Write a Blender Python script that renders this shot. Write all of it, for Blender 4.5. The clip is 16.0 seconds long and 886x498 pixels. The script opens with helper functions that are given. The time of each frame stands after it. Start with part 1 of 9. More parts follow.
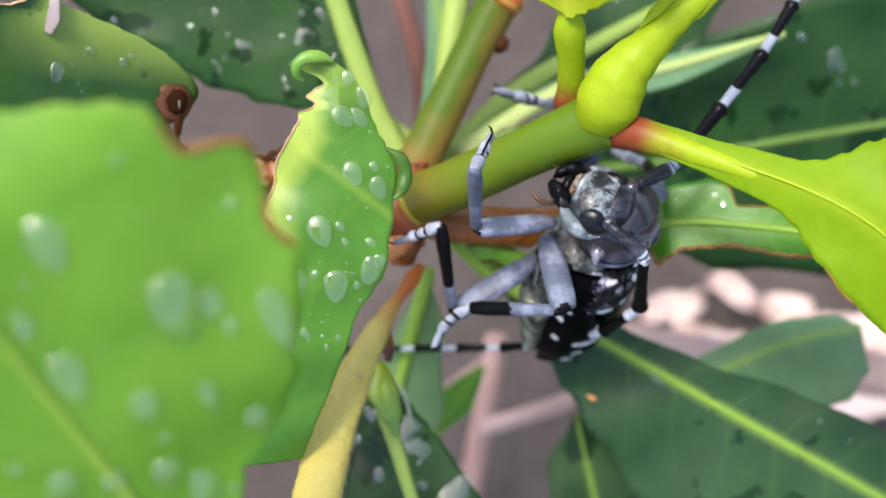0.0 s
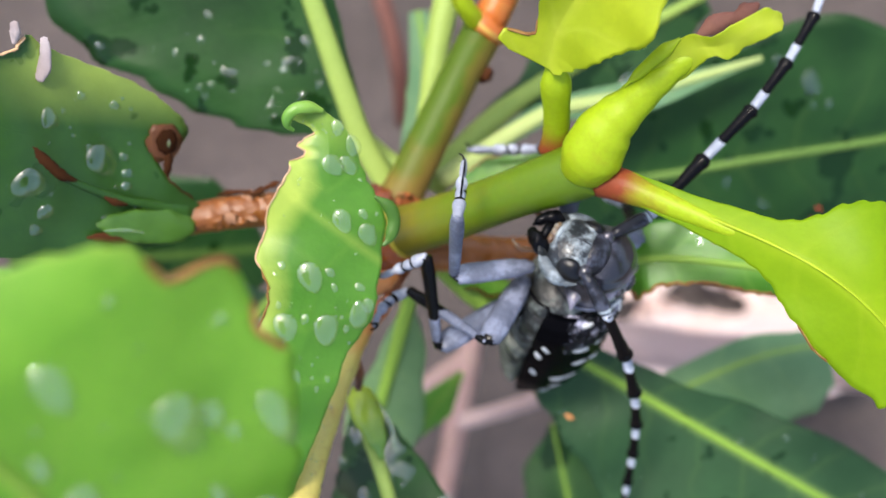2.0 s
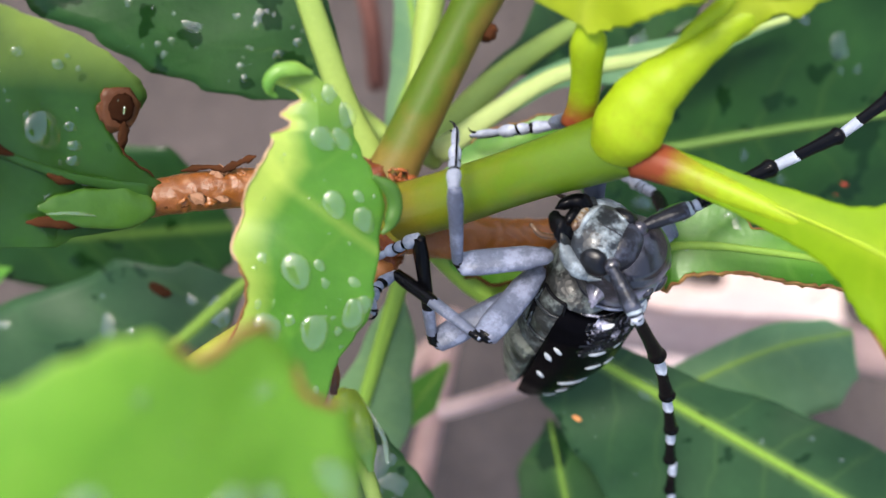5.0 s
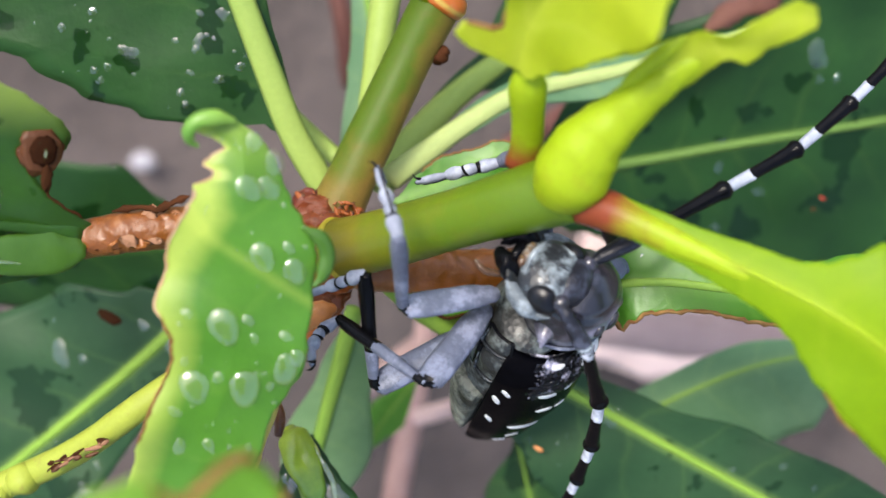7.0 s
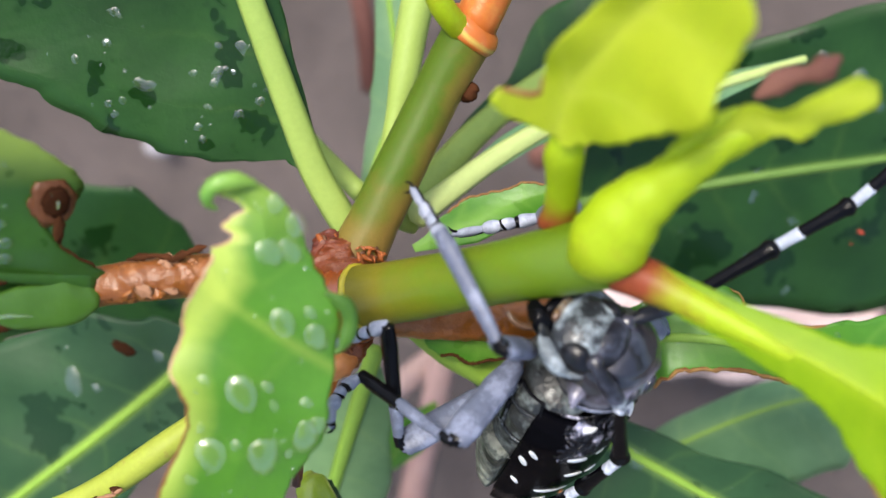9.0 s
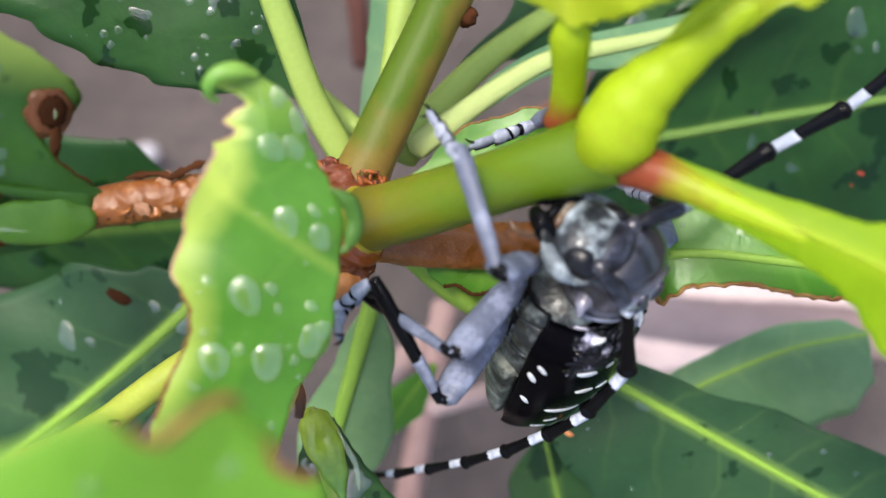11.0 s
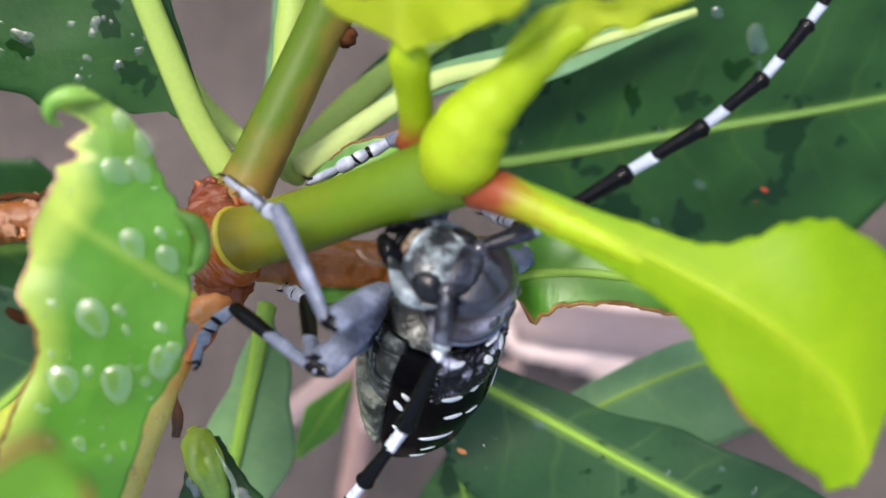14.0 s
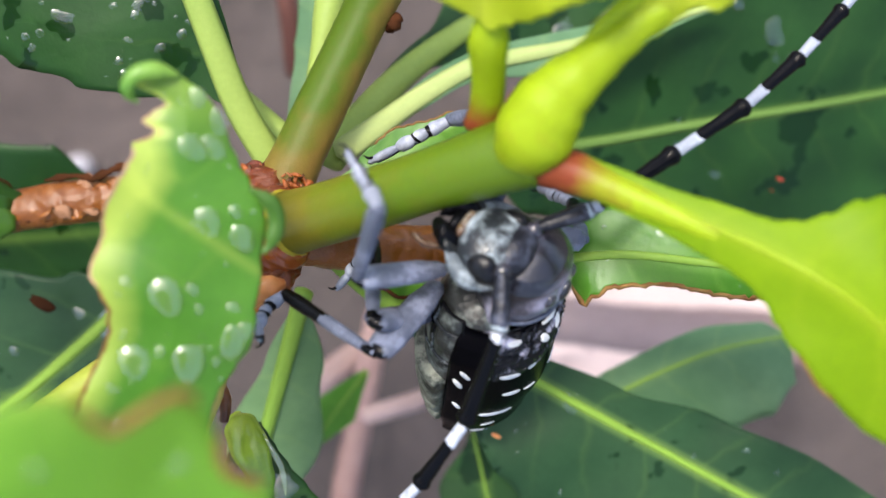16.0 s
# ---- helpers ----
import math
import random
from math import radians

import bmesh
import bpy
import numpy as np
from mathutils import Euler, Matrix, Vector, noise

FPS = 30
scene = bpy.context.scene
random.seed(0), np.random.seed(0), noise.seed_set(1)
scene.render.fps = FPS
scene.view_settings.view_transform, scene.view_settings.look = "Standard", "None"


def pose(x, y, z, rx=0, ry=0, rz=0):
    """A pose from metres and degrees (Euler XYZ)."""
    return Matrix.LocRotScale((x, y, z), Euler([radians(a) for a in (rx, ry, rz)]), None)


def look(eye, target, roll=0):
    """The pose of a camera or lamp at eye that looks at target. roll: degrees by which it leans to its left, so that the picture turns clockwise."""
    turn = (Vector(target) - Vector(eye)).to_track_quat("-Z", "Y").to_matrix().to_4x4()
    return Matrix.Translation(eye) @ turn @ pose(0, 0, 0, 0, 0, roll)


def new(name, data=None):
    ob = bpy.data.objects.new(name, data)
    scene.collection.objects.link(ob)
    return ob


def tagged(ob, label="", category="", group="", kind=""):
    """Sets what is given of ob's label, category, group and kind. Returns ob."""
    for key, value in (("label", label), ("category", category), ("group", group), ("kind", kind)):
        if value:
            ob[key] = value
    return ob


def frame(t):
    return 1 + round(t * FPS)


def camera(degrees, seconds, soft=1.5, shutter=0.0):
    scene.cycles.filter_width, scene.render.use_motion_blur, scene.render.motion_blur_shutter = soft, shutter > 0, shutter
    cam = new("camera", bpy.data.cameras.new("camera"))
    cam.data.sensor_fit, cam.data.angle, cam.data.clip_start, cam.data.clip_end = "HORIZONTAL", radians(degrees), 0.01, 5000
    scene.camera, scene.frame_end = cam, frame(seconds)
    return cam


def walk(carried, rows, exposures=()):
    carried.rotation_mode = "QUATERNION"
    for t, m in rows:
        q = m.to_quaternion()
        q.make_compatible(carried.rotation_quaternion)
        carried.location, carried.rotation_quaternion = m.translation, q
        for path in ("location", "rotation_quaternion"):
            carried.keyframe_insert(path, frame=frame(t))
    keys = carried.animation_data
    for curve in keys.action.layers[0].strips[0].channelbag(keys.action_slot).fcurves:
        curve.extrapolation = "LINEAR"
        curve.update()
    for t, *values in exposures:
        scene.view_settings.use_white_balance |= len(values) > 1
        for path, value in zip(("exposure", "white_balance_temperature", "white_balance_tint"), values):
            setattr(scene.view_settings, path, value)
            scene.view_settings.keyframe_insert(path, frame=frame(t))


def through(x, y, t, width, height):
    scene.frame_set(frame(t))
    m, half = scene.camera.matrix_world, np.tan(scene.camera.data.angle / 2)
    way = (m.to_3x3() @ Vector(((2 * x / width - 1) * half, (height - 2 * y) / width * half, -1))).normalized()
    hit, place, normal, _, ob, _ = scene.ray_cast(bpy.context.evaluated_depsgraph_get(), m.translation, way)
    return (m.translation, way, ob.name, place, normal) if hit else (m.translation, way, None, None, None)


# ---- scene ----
# Lengths below are in millimetres and turned into metres by MM.
MM = 0.001
cam = camera(45, 16.0, soft=1.5)
cam.data.dof.use_dof = True
cam.data.dof.focus_distance = 0.0738
cam.data.dof.aperture_fstop = 24.0
walk(cam, [
    (0, pose(0.00108, -0.01634, 0.23153, 7.927, 3.957, 0.245)),
    (0.5, pose(0.00070, -0.01488, 0.23178, 7.155, 4.003, 0.295)),
    (1, pose(-0.00091, -0.01312, 0.23269, 6.680, 3.844, 0.540)),
    (1.5, pose(-0.00049, -0.00990, 0.23326, 5.301, 3.234, 0.878)),
    (2, pose(-0.00021, -0.00875, 0.23455, 4.628, 2.202, 0.403)),
    (2.5, pose(-0.00154, -0.00729, 0.23449, 3.889, 1.260, 0.258)),
    (3, pose(-0.00346, -0.00548, 0.23352, 2.763, 0.577, 0.421)),
    (3.5, pose(-0.00492, -0.00663, 0.23025, 2.800, 0.479, 0.380)),
    (3.7, pose(-0.00494, -0.00699, 0.22875, 2.789, 0.226, 0.121)),
    (5.8, pose(-0.00468, -0.00306, 0.22200, 1.632, -0.843, 0.423)),
    (6, pose(-0.00457, -0.00146, 0.22175, 1.118, -0.506, 0.073)),
    (6.5, pose(-0.00204, -0.00032, 0.22020, 0.494, -0.172, 0.549)),
    (7, pose(0.00001, 0.00001, 0.21998, 0.008, -0.001, -0.000)),
    (7.5, pose(0.00326, 0.00295, 0.21983, -1.342, 1.443, 0.631)),
    (8, pose(0.00549, 0.00473, 0.21848, -2.027, 2.238, 1.288)),
    (8.5, pose(0.00481, 0.00550, 0.21757, -1.979, 2.185, 1.314)),
    (9, pose(-0.00092, 0.00613, 0.21696, -2.170, 0.741, 0.902)),
    (9.5, pose(-0.00472, 0.00625, 0.21641, -2.263, -0.034, 0.880)),
    (10, pose(-0.00300, 0.00262, 0.21615, -1.316, 0.250, 0.753)),
    (10.2, pose(-0.00106, 0.00055, 0.21623, -0.861, 0.658, 0.475)),
    (12.3, pose(-0.00620, -0.00313, 0.21570, 0.607, -1.975, -0.282)),
    (12.5, pose(-0.00667, -0.00259, 0.21569, 0.381, -2.056, -0.175)),
    (13, pose(-0.00454, 0.00009, 0.21608, -0.689, -1.668, 0.431)),
    (13.5, pose(0.00190, -0.00048, 0.21638, -0.118, -0.627, 0.418)),
    (14, pose(0.00709, -0.00170, 0.21630, 0.808, 0.466, -0.273)),
    (14.5, pose(0.00514, -0.00360, 0.21636, 1.516, -0.269, -0.695)),
    (15, pose(0.00332, -0.00329, 0.21611, 0.895, -0.888, -0.676)),
    (15.5, pose(0.00135, -0.00282, 0.21597, 0.569, -1.828, -0.525)),
    (16, pose(-0.00081, -0.00316, 0.21661, 1.090, -3.069, -0.393)),
])

# ---- light: an overcast sky over a low shrub ----
world = bpy.data.worlds.new("sky")
scene.world = world
world.use_nodes = True
wn = world.node_tree.nodes
sky = wn.new("ShaderNodeTexSky")
sky.sky_type, sky.sun_disc = "NISHITA", False
sky.sun_elevation, sky.sun_rotation = radians(68), radians(-40)
sky.air_density, sky.dust_density = 1.0, 4.0
world.node_tree.links.new(sky.outputs[0], wn["Background"].inputs[0])
wn["Background"].inputs[1].default_value = 0.15
sun_data = bpy.data.lights.new("sun", "SUN")
sun_data.energy, sun_data.angle, sun_data.color = 1.35, radians(11), (1.0, 0.95, 0.86)
sun = new("sun", sun_data)
sun.matrix_world = look((-0.26, 0.31, 1.0), (0, 0, 0))
scene.view_settings.exposure = 1.15


# ---- materials ----
def mat(name, rough=0.5, metallic=0.0, spec=0.5):
    m = bpy.data.materials.new(name)
    m.use_nodes = True
    b = m.node_tree.nodes["Principled BSDF"]
    b.inputs["Roughness"].default_value = rough
    b.inputs["Metallic"].default_value = metallic
    b.inputs["Specular IOR Level"].default_value = spec
    return m, m.node_tree.nodes, m.node_tree.links, b


def ramp(nodes, links, fac, stops):
    r = nodes.new("ShaderNodeValToRGB")
    while len(r.color_ramp.elements) < len(stops):
        r.color_ramp.elements.new(0.5)
    for e, (p, c) in zip(r.color_ramp.elements, stops):
        e.position, e.color = p, (*c, 1)
    links.new(fac, r.inputs[0])
    return r.outputs[0]


def noise_tex(nodes, links, scale, detail=4.0, coord="Object", rough=0.6, vec=None):
    n = nodes.new("ShaderNodeTexNoise")
    n.inputs["Scale"].default_value, n.inputs["Detail"].default_value = scale, detail
    n.inputs["Roughness"].default_value = rough
    if vec is None:
        vec = nodes.new("ShaderNodeTexCoord").outputs[coord]
    links.new(vec, n.inputs["Vector"])
    return n.outputs["Fac"]


def mix(nodes, links, fac, a, b, how="MIX"):
    n = nodes.new("ShaderNodeMix")
    n.data_type, n.blend_type = "RGBA", how
    for sock, v in ((n.inputs[0], fac), (n.inputs[6], a), (n.inputs[7], b)):
        if isinstance(v, (int, float)):
            sock.default_value = v
        elif isinstance(v, tuple):
            sock.default_value = (*v, 1)
        else:
            links.new(v, sock)
    return n.outputs[2]


def math_node(nodes, links, op, a, b=0.0, clamp=False):
    n = nodes.new("ShaderNodeMath")
    n.operation, n.use_clamp = op, clamp
    for sock, v in zip(n.inputs, (a, b)):
        if isinstance(v, (int, float)):
            sock.default_value = v
        else:
            links.new(v, sock)
    return n.outputs[0]


def bump(nodes, links, height, bsdf, dist, strength=1.0):
    n = nodes.new("ShaderNodeBump")
    n.inputs["Distance"].default_value, n.inputs["Strength"].default_value = dist, strength
    links.new(height, n.inputs["Height"])
    links.new(n.outputs[0], bsdf.inputs["Normal"])
    return n


def leaf_material(name, dark, mid, vein, rough, through, gloss=0.5, veins=0.5, wet=0.0, ridge=0.85):
    """Leaf blade: mottled green, paler side veins, light passing through by translucency."""
    m, n, k, b = mat(name, rough, 0, gloss)
    uv = n.new("ShaderNodeUVMap")
    uv.uv_map = "blade"
    sep = n.new("ShaderNodeSeparateXYZ")
    k.new(uv.outputs[0], sep.inputs[0])
    big = noise_tex(n, k, 130.0, 5.0)
    fine = noise_tex(n, k, 1500.0, 3.0)
    col = ramp(n, k, big, [(0.3, dark), (0.7, mid)])
    col = mix(n, k, math_node(n, k, "MULTIPLY", fine, 0.35), col, tuple(c * 0.6 for c in dark))
    # side veins run from the midrib outwards and forwards
    across = math_node(n, k, "ABSOLUTE", sep.outputs[1])
    phase = math_node(n, k, "SUBTRACT", sep.outputs[0], math_node(n, k, "MULTIPLY", across, 0.55))
    wob = math_node(n, k, "MULTIPLY", noise_tex(n, k, 220.0, 2.0), 3.0)
    phase = math_node(n, k, "ADD", phase, wob)
    saw = math_node(n, k, "PINGPONG", phase, 2.6)
    line = math_node(n, k, "LESS_THAN", saw, 0.13)
    soft = math_node(n, k, "SUBTRACT", 1.0, math_node(n, k, "MULTIPLY", saw, 2.2), True)
    fade = math_node(n, k, "SUBTRACT", 1.0, math_node(n, k, "MULTIPLY", across, 0.11), True)
    vfac = math_node(n, k, "MULTIPLY", math_node(n, k, "MULTIPLY", soft, fade), veins)
    col = mix(n, k, vfac, col, vein)
    near = math_node(n, k, "SUBTRACT", 1.0, math_node(n, k, "MULTIPLY", across, 1.1), True)
    col = mix(n, k, math_node(n, k, "MULTIPLY", near, ridge), col, vein)
    pale = n.new("ShaderNodeAttribute")
    pale.attribute_name = "pale"
    patch = math_node(n, k, "MULTIPLY", pale.outputs["Fac"], math_node(n, k, "ADD", 0.45, big), True)
    col = mix(n, k, patch, col, (0.52, 0.66, 0.12))
    if wet:
        # films of rain: darker and smoother patches with a clear outline
        film = ramp(n, k, noise_tex(n, k, 210.0, 3.0, rough=0.55), [(0.585, (0, 0, 0)), (0.625, (wet,) * 3)])
        col = mix(n, k, film, col, tuple(c * 0.6 for c in dark))
        k.new(math_node(n, k, "SUBTRACT", rough, math_node(n, k, "MULTIPLY", film, rough * 0.75)), b.inputs["Roughness"])
    k.new(col, b.inputs["Base Color"])
    h = math_node(n, k, "ADD", math_node(n, k, "MULTIPLY", fine, 0.3), math_node(n, k, "MULTIPLY", big, 0.8))
    h = math_node(n, k, "SUBTRACT", h, math_node(n, k, "MULTIPLY", line, 0.2))
    bump(n, k, h, b, 0.00025, 0.5)
    t = n.new("ShaderNodeBsdfTranslucent")
    k.new(mix(n, k, 0.35, col, vein), t.inputs["Color"])
    s = n.new("ShaderNodeMixShader")
    s.inputs[0].default_value = through
    k.new(b.outputs[0], s.inputs[1])
    k.new(t.outputs[0], s.inputs[2])
    k.new(s.outputs[0], n["Material Output"].inputs[0])
    return m


def stem_material(name, young, old, rough=0.4, gloss=0.5, flecks=0.0, fleck=(0.5, 0.42, 0.3), rings=0.0):
    """Stem skin: colour runs along the stem by the mesh's own age attribute."""
    m, n, k, b = mat(name, rough, 0, gloss)
    age = n.new("ShaderNodeAttribute")
    age.attribute_name = "age"
    nz = noise_tex(n, k, 420.0, 5.0)
    f = math_node(n, k, "ADD", age.outputs["Fac"], math_node(n, k, "MULTIPLY", math_node(n, k, "SUBTRACT", nz, 0.5), 0.7), True)
    col = ramp(n, k, f, [(0.1, young), (0.75, old)])
    col = mix(n, k, math_node(n, k, "MULTIPLY", noise_tex(n, k, 2500.0, 2.0), 0.3), col, tuple(c * 0.55 for c in old))
    if flecks:
        fl = ramp(n, k, noise_tex(n, k, 700.0, 6.0, rough=0.75), [(0.57, (0, 0, 0)), (0.63, (flecks,) * 3)])
        col = mix(n, k, fl, col, fleck)
    k.new(col, b.inputs["Base Color"])
    h = noise_tex(n, k, 1200.0, 5.0)
    if rings:
        w = n.new("ShaderNodeTexWave")
        w.inputs["Scale"].default_value, w.inputs["Distortion"].default_value = 150.0, 25.0
        k.new(n.new("ShaderNodeTexCoord").outputs["Object"], w.inputs[0])
        h = math_node(n, k, "ADD", h, math_node(n, k, "MULTIPLY", w.outputs["Fac"], rings))
    bump(n, k, h, b, 0.00012 if not rings else 0.0004, 0.5)
    b.inputs["Subsurface Weight"].default_value = 0.0
    return m


M_DARK = leaf_material("old_leaf", (0.0095, 0.04, 0.0085), (0.022, 0.08, 0.015), (0.17, 0.29, 0.05), 0.46, 0.1, 0.26, 0.10, 0.9, 0.4)
M_LIGHT = leaf_material("light_leaf", (0.052, 0.2, 0.011), (0.1, 0.295, 0.02), (0.24, 0.46, 0.07), 0.34, 0.25, 0.4, 0.22, 0.3, 0.5)
M_FRESH = leaf_material("fresh_leaf", (0.05, 0.24, 0.01), (0.1, 0.34, 0.015), (0.24, 0.46, 0.05), 0.34, 0.32, 0.35, 0.22)
M_YOUNG = leaf_material("young_leaf", (0.075, 0.24, 0.024), (0.13, 0.345, 0.036), (0.33, 0.54, 0.08), 0.36, 0.36, 0.4, 0.1, 0.0, 0.0)
# lighter copy of young_leaf, the light on it put into the colour
M_NEAR = leaf_material("brightened_young_leaf", (0.17, 0.43, 0.035), (0.29, 0.58, 0.06), (0.42, 0.64, 0.1), 0.34, 0.45, 0.4, 0.12, 0.0, 0.1)
M_LIME = leaf_material("lime_leaf", (0.2, 0.37, 0.006), (0.3, 0.48, 0.008), (0.5, 0.62, 0.03), 0.4, 0.42, 0.16, 0.14, 0.0, 0.3)
M_SAGE = leaf_material("sage_leaf", (0.016, 0.053, 0.018), (0.035, 0.093, 0.033), (0.2, 0.33, 0.07), 0.42, 0.12, 0.25, 0.12, 0.8)
M_LEMON = leaf_material("lemon_leaf", (0.42, 0.55, 0.018), (0.62, 0.71, 0.035), (0.7, 0.77, 0.1), 0.4, 0.5, 0.35, 0.25, 0.0, 0.3)
M_PALE = leaf_material("leaf_underside", (0.1, 0.22, 0.105), (0.185, 0.33, 0.17), (0.3, 0.44, 0.15), 0.5, 0.22, 0.25, 0.15, 0.0, 0.3)
M_PALEGREEN = leaf_material("light_leaf_underside", (0.16, 0.3, 0.12), (0.27, 0.43, 0.19), (0.36, 0.5, 0.15), 0.5, 0.25, 0.25, 0.15, 0.0, 0.3)
M_RIB = stem_material("midrib", (0.26, 0.42, 0.05), (0.2, 0.35, 0.04), 0.45, 0.3)
M_STEM = stem_material("green_stem", (0.09, 0.175, 0.004), (0.17, 0.15, 0.008), 0.36, 0.4)
M_STEMRED = stem_material("green_stem_reddened", (0.052, 0.115, 0.004), (0.22, 0.14, 0.03), 0.48, 0.2)
M_LIMESTEM = stem_material("lime_stem", (0.3, 0.44, 0.006), (0.22, 0.045, 0.015), 0.46, 0.25)
M_OLIVE = stem_material("olive_stalk", (0.34, 0.4, 0.05), (0.22, 0.26, 0.04), 0.5, 0.25, 0.3, (0.22, 0.12, 0.05))
M_BARK = stem_material("chewed_bark", (0.3, 0.095, 0.011), (0.09, 0.026, 0.007), 0.28, 0.5, 0.35, (0.4, 0.19, 0.08), 0.5)
M_YELLOW = stem_material("yellow_stem", (0.62, 0.55, 0.13), (0.48, 0.13, 0.02), 0.32, 0.45, 0.6, (0.4, 0.25, 0.08))
M_TWIG = stem_material("old_twig", (0.46, 0.3, 0.27), (0.3, 0.18, 0.155), 0.8, 0.2, 0.3)
M_PINKTWIG = stem_material("pale_twig", (0.52, 0.38, 0.35), (0.4, 0.27, 0.24), 0.8, 0.2, 0.3)
M_DEAD = stem_material("dead_leaf", (0.8, 0.62, 0.55), (0.62, 0.42, 0.35), 0.8, 0.2, 0.4, (0.5, 0.33, 0.27))
M_ORANGE = stem_material("fresh_wound", (0.85, 0.33, 0.1), (0.45, 0.12, 0.03), 0.4, 0.4, 0.35, (0.85, 0.58, 0.35))
M_RED = stem_material("red_speck", (0.4, 0.05, 0.03), (0.25, 0.03, 0.02), 0.6, 0.2)
M_FLAKE = stem_material("pale_bark_flake", (0.3, 0.15, 0.08), (0.2, 0.08, 0.035), 0.6, 0.3)
M_EDGE = stem_material("eaten_edge", (0.42, 0.26, 0.08), (0.15, 0.05, 0.015), 0.7, 0.2)
M_RIM = stem_material("dry_cream_rim", (0.66, 0.52, 0.34), (0.5, 0.28, 0.13), 0.6, 0.2)
M_EATEN = leaf_material("eaten_old_leaf", (0.021, 0.076, 0.01), (0.046, 0.132, 0.018), (0.15, 0.3, 0.04), 0.34, 0.16, 0.45, 0.0, 0.35, 0.0)
M_DIMRIB = stem_material("dim_midrib", (0.13, 0.23, 0.045), (0.1, 0.19, 0.035), 0.5, 0.25)
M_PALERIB = stem_material("pale_midrib", (0.3, 0.41, 0.09), (0.24, 0.35, 0.07), 0.5, 0.25)
M_CREAMRIB = stem_material("cream_midrib", (0.44, 0.53, 0.19), (0.38, 0.47, 0.16), 0.5, 0.25)
M_DEADBROWN = stem_material("withered_scrap", (0.2, 0.09, 0.07), (0.11, 0.045, 0.035), 0.7, 0.2)
M_RUST = stem_material("dried_rim", (0.1, 0.036, 0.012), (0.035, 0.012, 0.005), 0.45, 0.3, 0.3, (0.24, 0.12, 0.05))
M_SCAR = stem_material("dry_scar", (0.045, 0.018, 0.008), (0.075, 0.028, 0.012), 0.8, 0.02)


def water_material(name, painted_glow):
    """Clear bead: what lies below shows through, the bright sky mirrors on its slightly uneven top; a share of pale
    green diffuse colour paints in the glow of light gathered in the bead.
    """
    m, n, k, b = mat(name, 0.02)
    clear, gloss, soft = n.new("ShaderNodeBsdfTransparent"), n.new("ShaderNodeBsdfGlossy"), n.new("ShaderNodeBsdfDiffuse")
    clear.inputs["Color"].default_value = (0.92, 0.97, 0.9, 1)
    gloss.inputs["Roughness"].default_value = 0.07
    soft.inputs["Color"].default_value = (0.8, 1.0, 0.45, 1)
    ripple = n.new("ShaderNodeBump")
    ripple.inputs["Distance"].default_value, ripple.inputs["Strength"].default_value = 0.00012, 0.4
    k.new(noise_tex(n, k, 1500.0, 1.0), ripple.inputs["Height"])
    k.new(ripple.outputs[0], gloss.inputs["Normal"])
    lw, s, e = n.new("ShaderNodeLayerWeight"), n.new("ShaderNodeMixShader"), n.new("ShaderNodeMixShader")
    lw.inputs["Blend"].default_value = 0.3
    e.inputs[0].default_value = painted_glow
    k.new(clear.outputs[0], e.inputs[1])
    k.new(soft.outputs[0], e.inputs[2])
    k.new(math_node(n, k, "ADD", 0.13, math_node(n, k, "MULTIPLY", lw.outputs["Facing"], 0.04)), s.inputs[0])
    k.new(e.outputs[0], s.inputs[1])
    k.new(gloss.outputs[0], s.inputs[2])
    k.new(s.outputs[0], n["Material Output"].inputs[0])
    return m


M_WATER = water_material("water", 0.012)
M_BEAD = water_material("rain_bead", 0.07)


def soil_material():
    m, n, k, b = mat("soil", 0.9, 0, 0.2)
    col = ramp(n, k, noise_tex(n, k, 28.0, 8.0), [(0.3, (0.052, 0.043, 0.04)), (0.7, (0.125, 0.101, 0.094))])
    col = mix(n, k, math_node(n, k, "MULTIPLY", noise_tex(n, k, 300.0, 4.0), 0.5), col, (0.14, 0.115, 0.1))
    k.new(col, b.inputs["Base Color"])
    bump(n, k, noise_tex(n, k, 200.0, 8.0), b, 0.004)
    return m


M_SOIL = soil_material()


# ---- mesh tools ----
def mesh_object(name, verts, faces, material, parent=None, label="", smooth=True, uv=None, age=None, mats=None, face_mats=None):
    me = bpy.data.meshes.new(name)
    me.from_pydata([tuple(c * MM for c in v) for v in verts], [], faces)
    for mt in (mats or [material]):
        me.materials.append(mt)
    if face_mats:
        me.polygons.foreach_set("material_index", face_mats)
    if smooth:
        me.polygons.foreach_set("use_smooth", [True] * len(me.polygons))
    if uv:
        layer = me.uv_layers.new(name="blade")
        for lp in me.loops:
            layer.data[lp.index].uv = uv[lp.vertex_index]
    if age:
        at = me.attributes.new("age", "FLOAT", "POINT")
        at.data.foreach_set("value", age)
    ob = new(name, me)
    if parent:
        ob.parent = parent
    if label:
        ob["label"] = label
    return ob


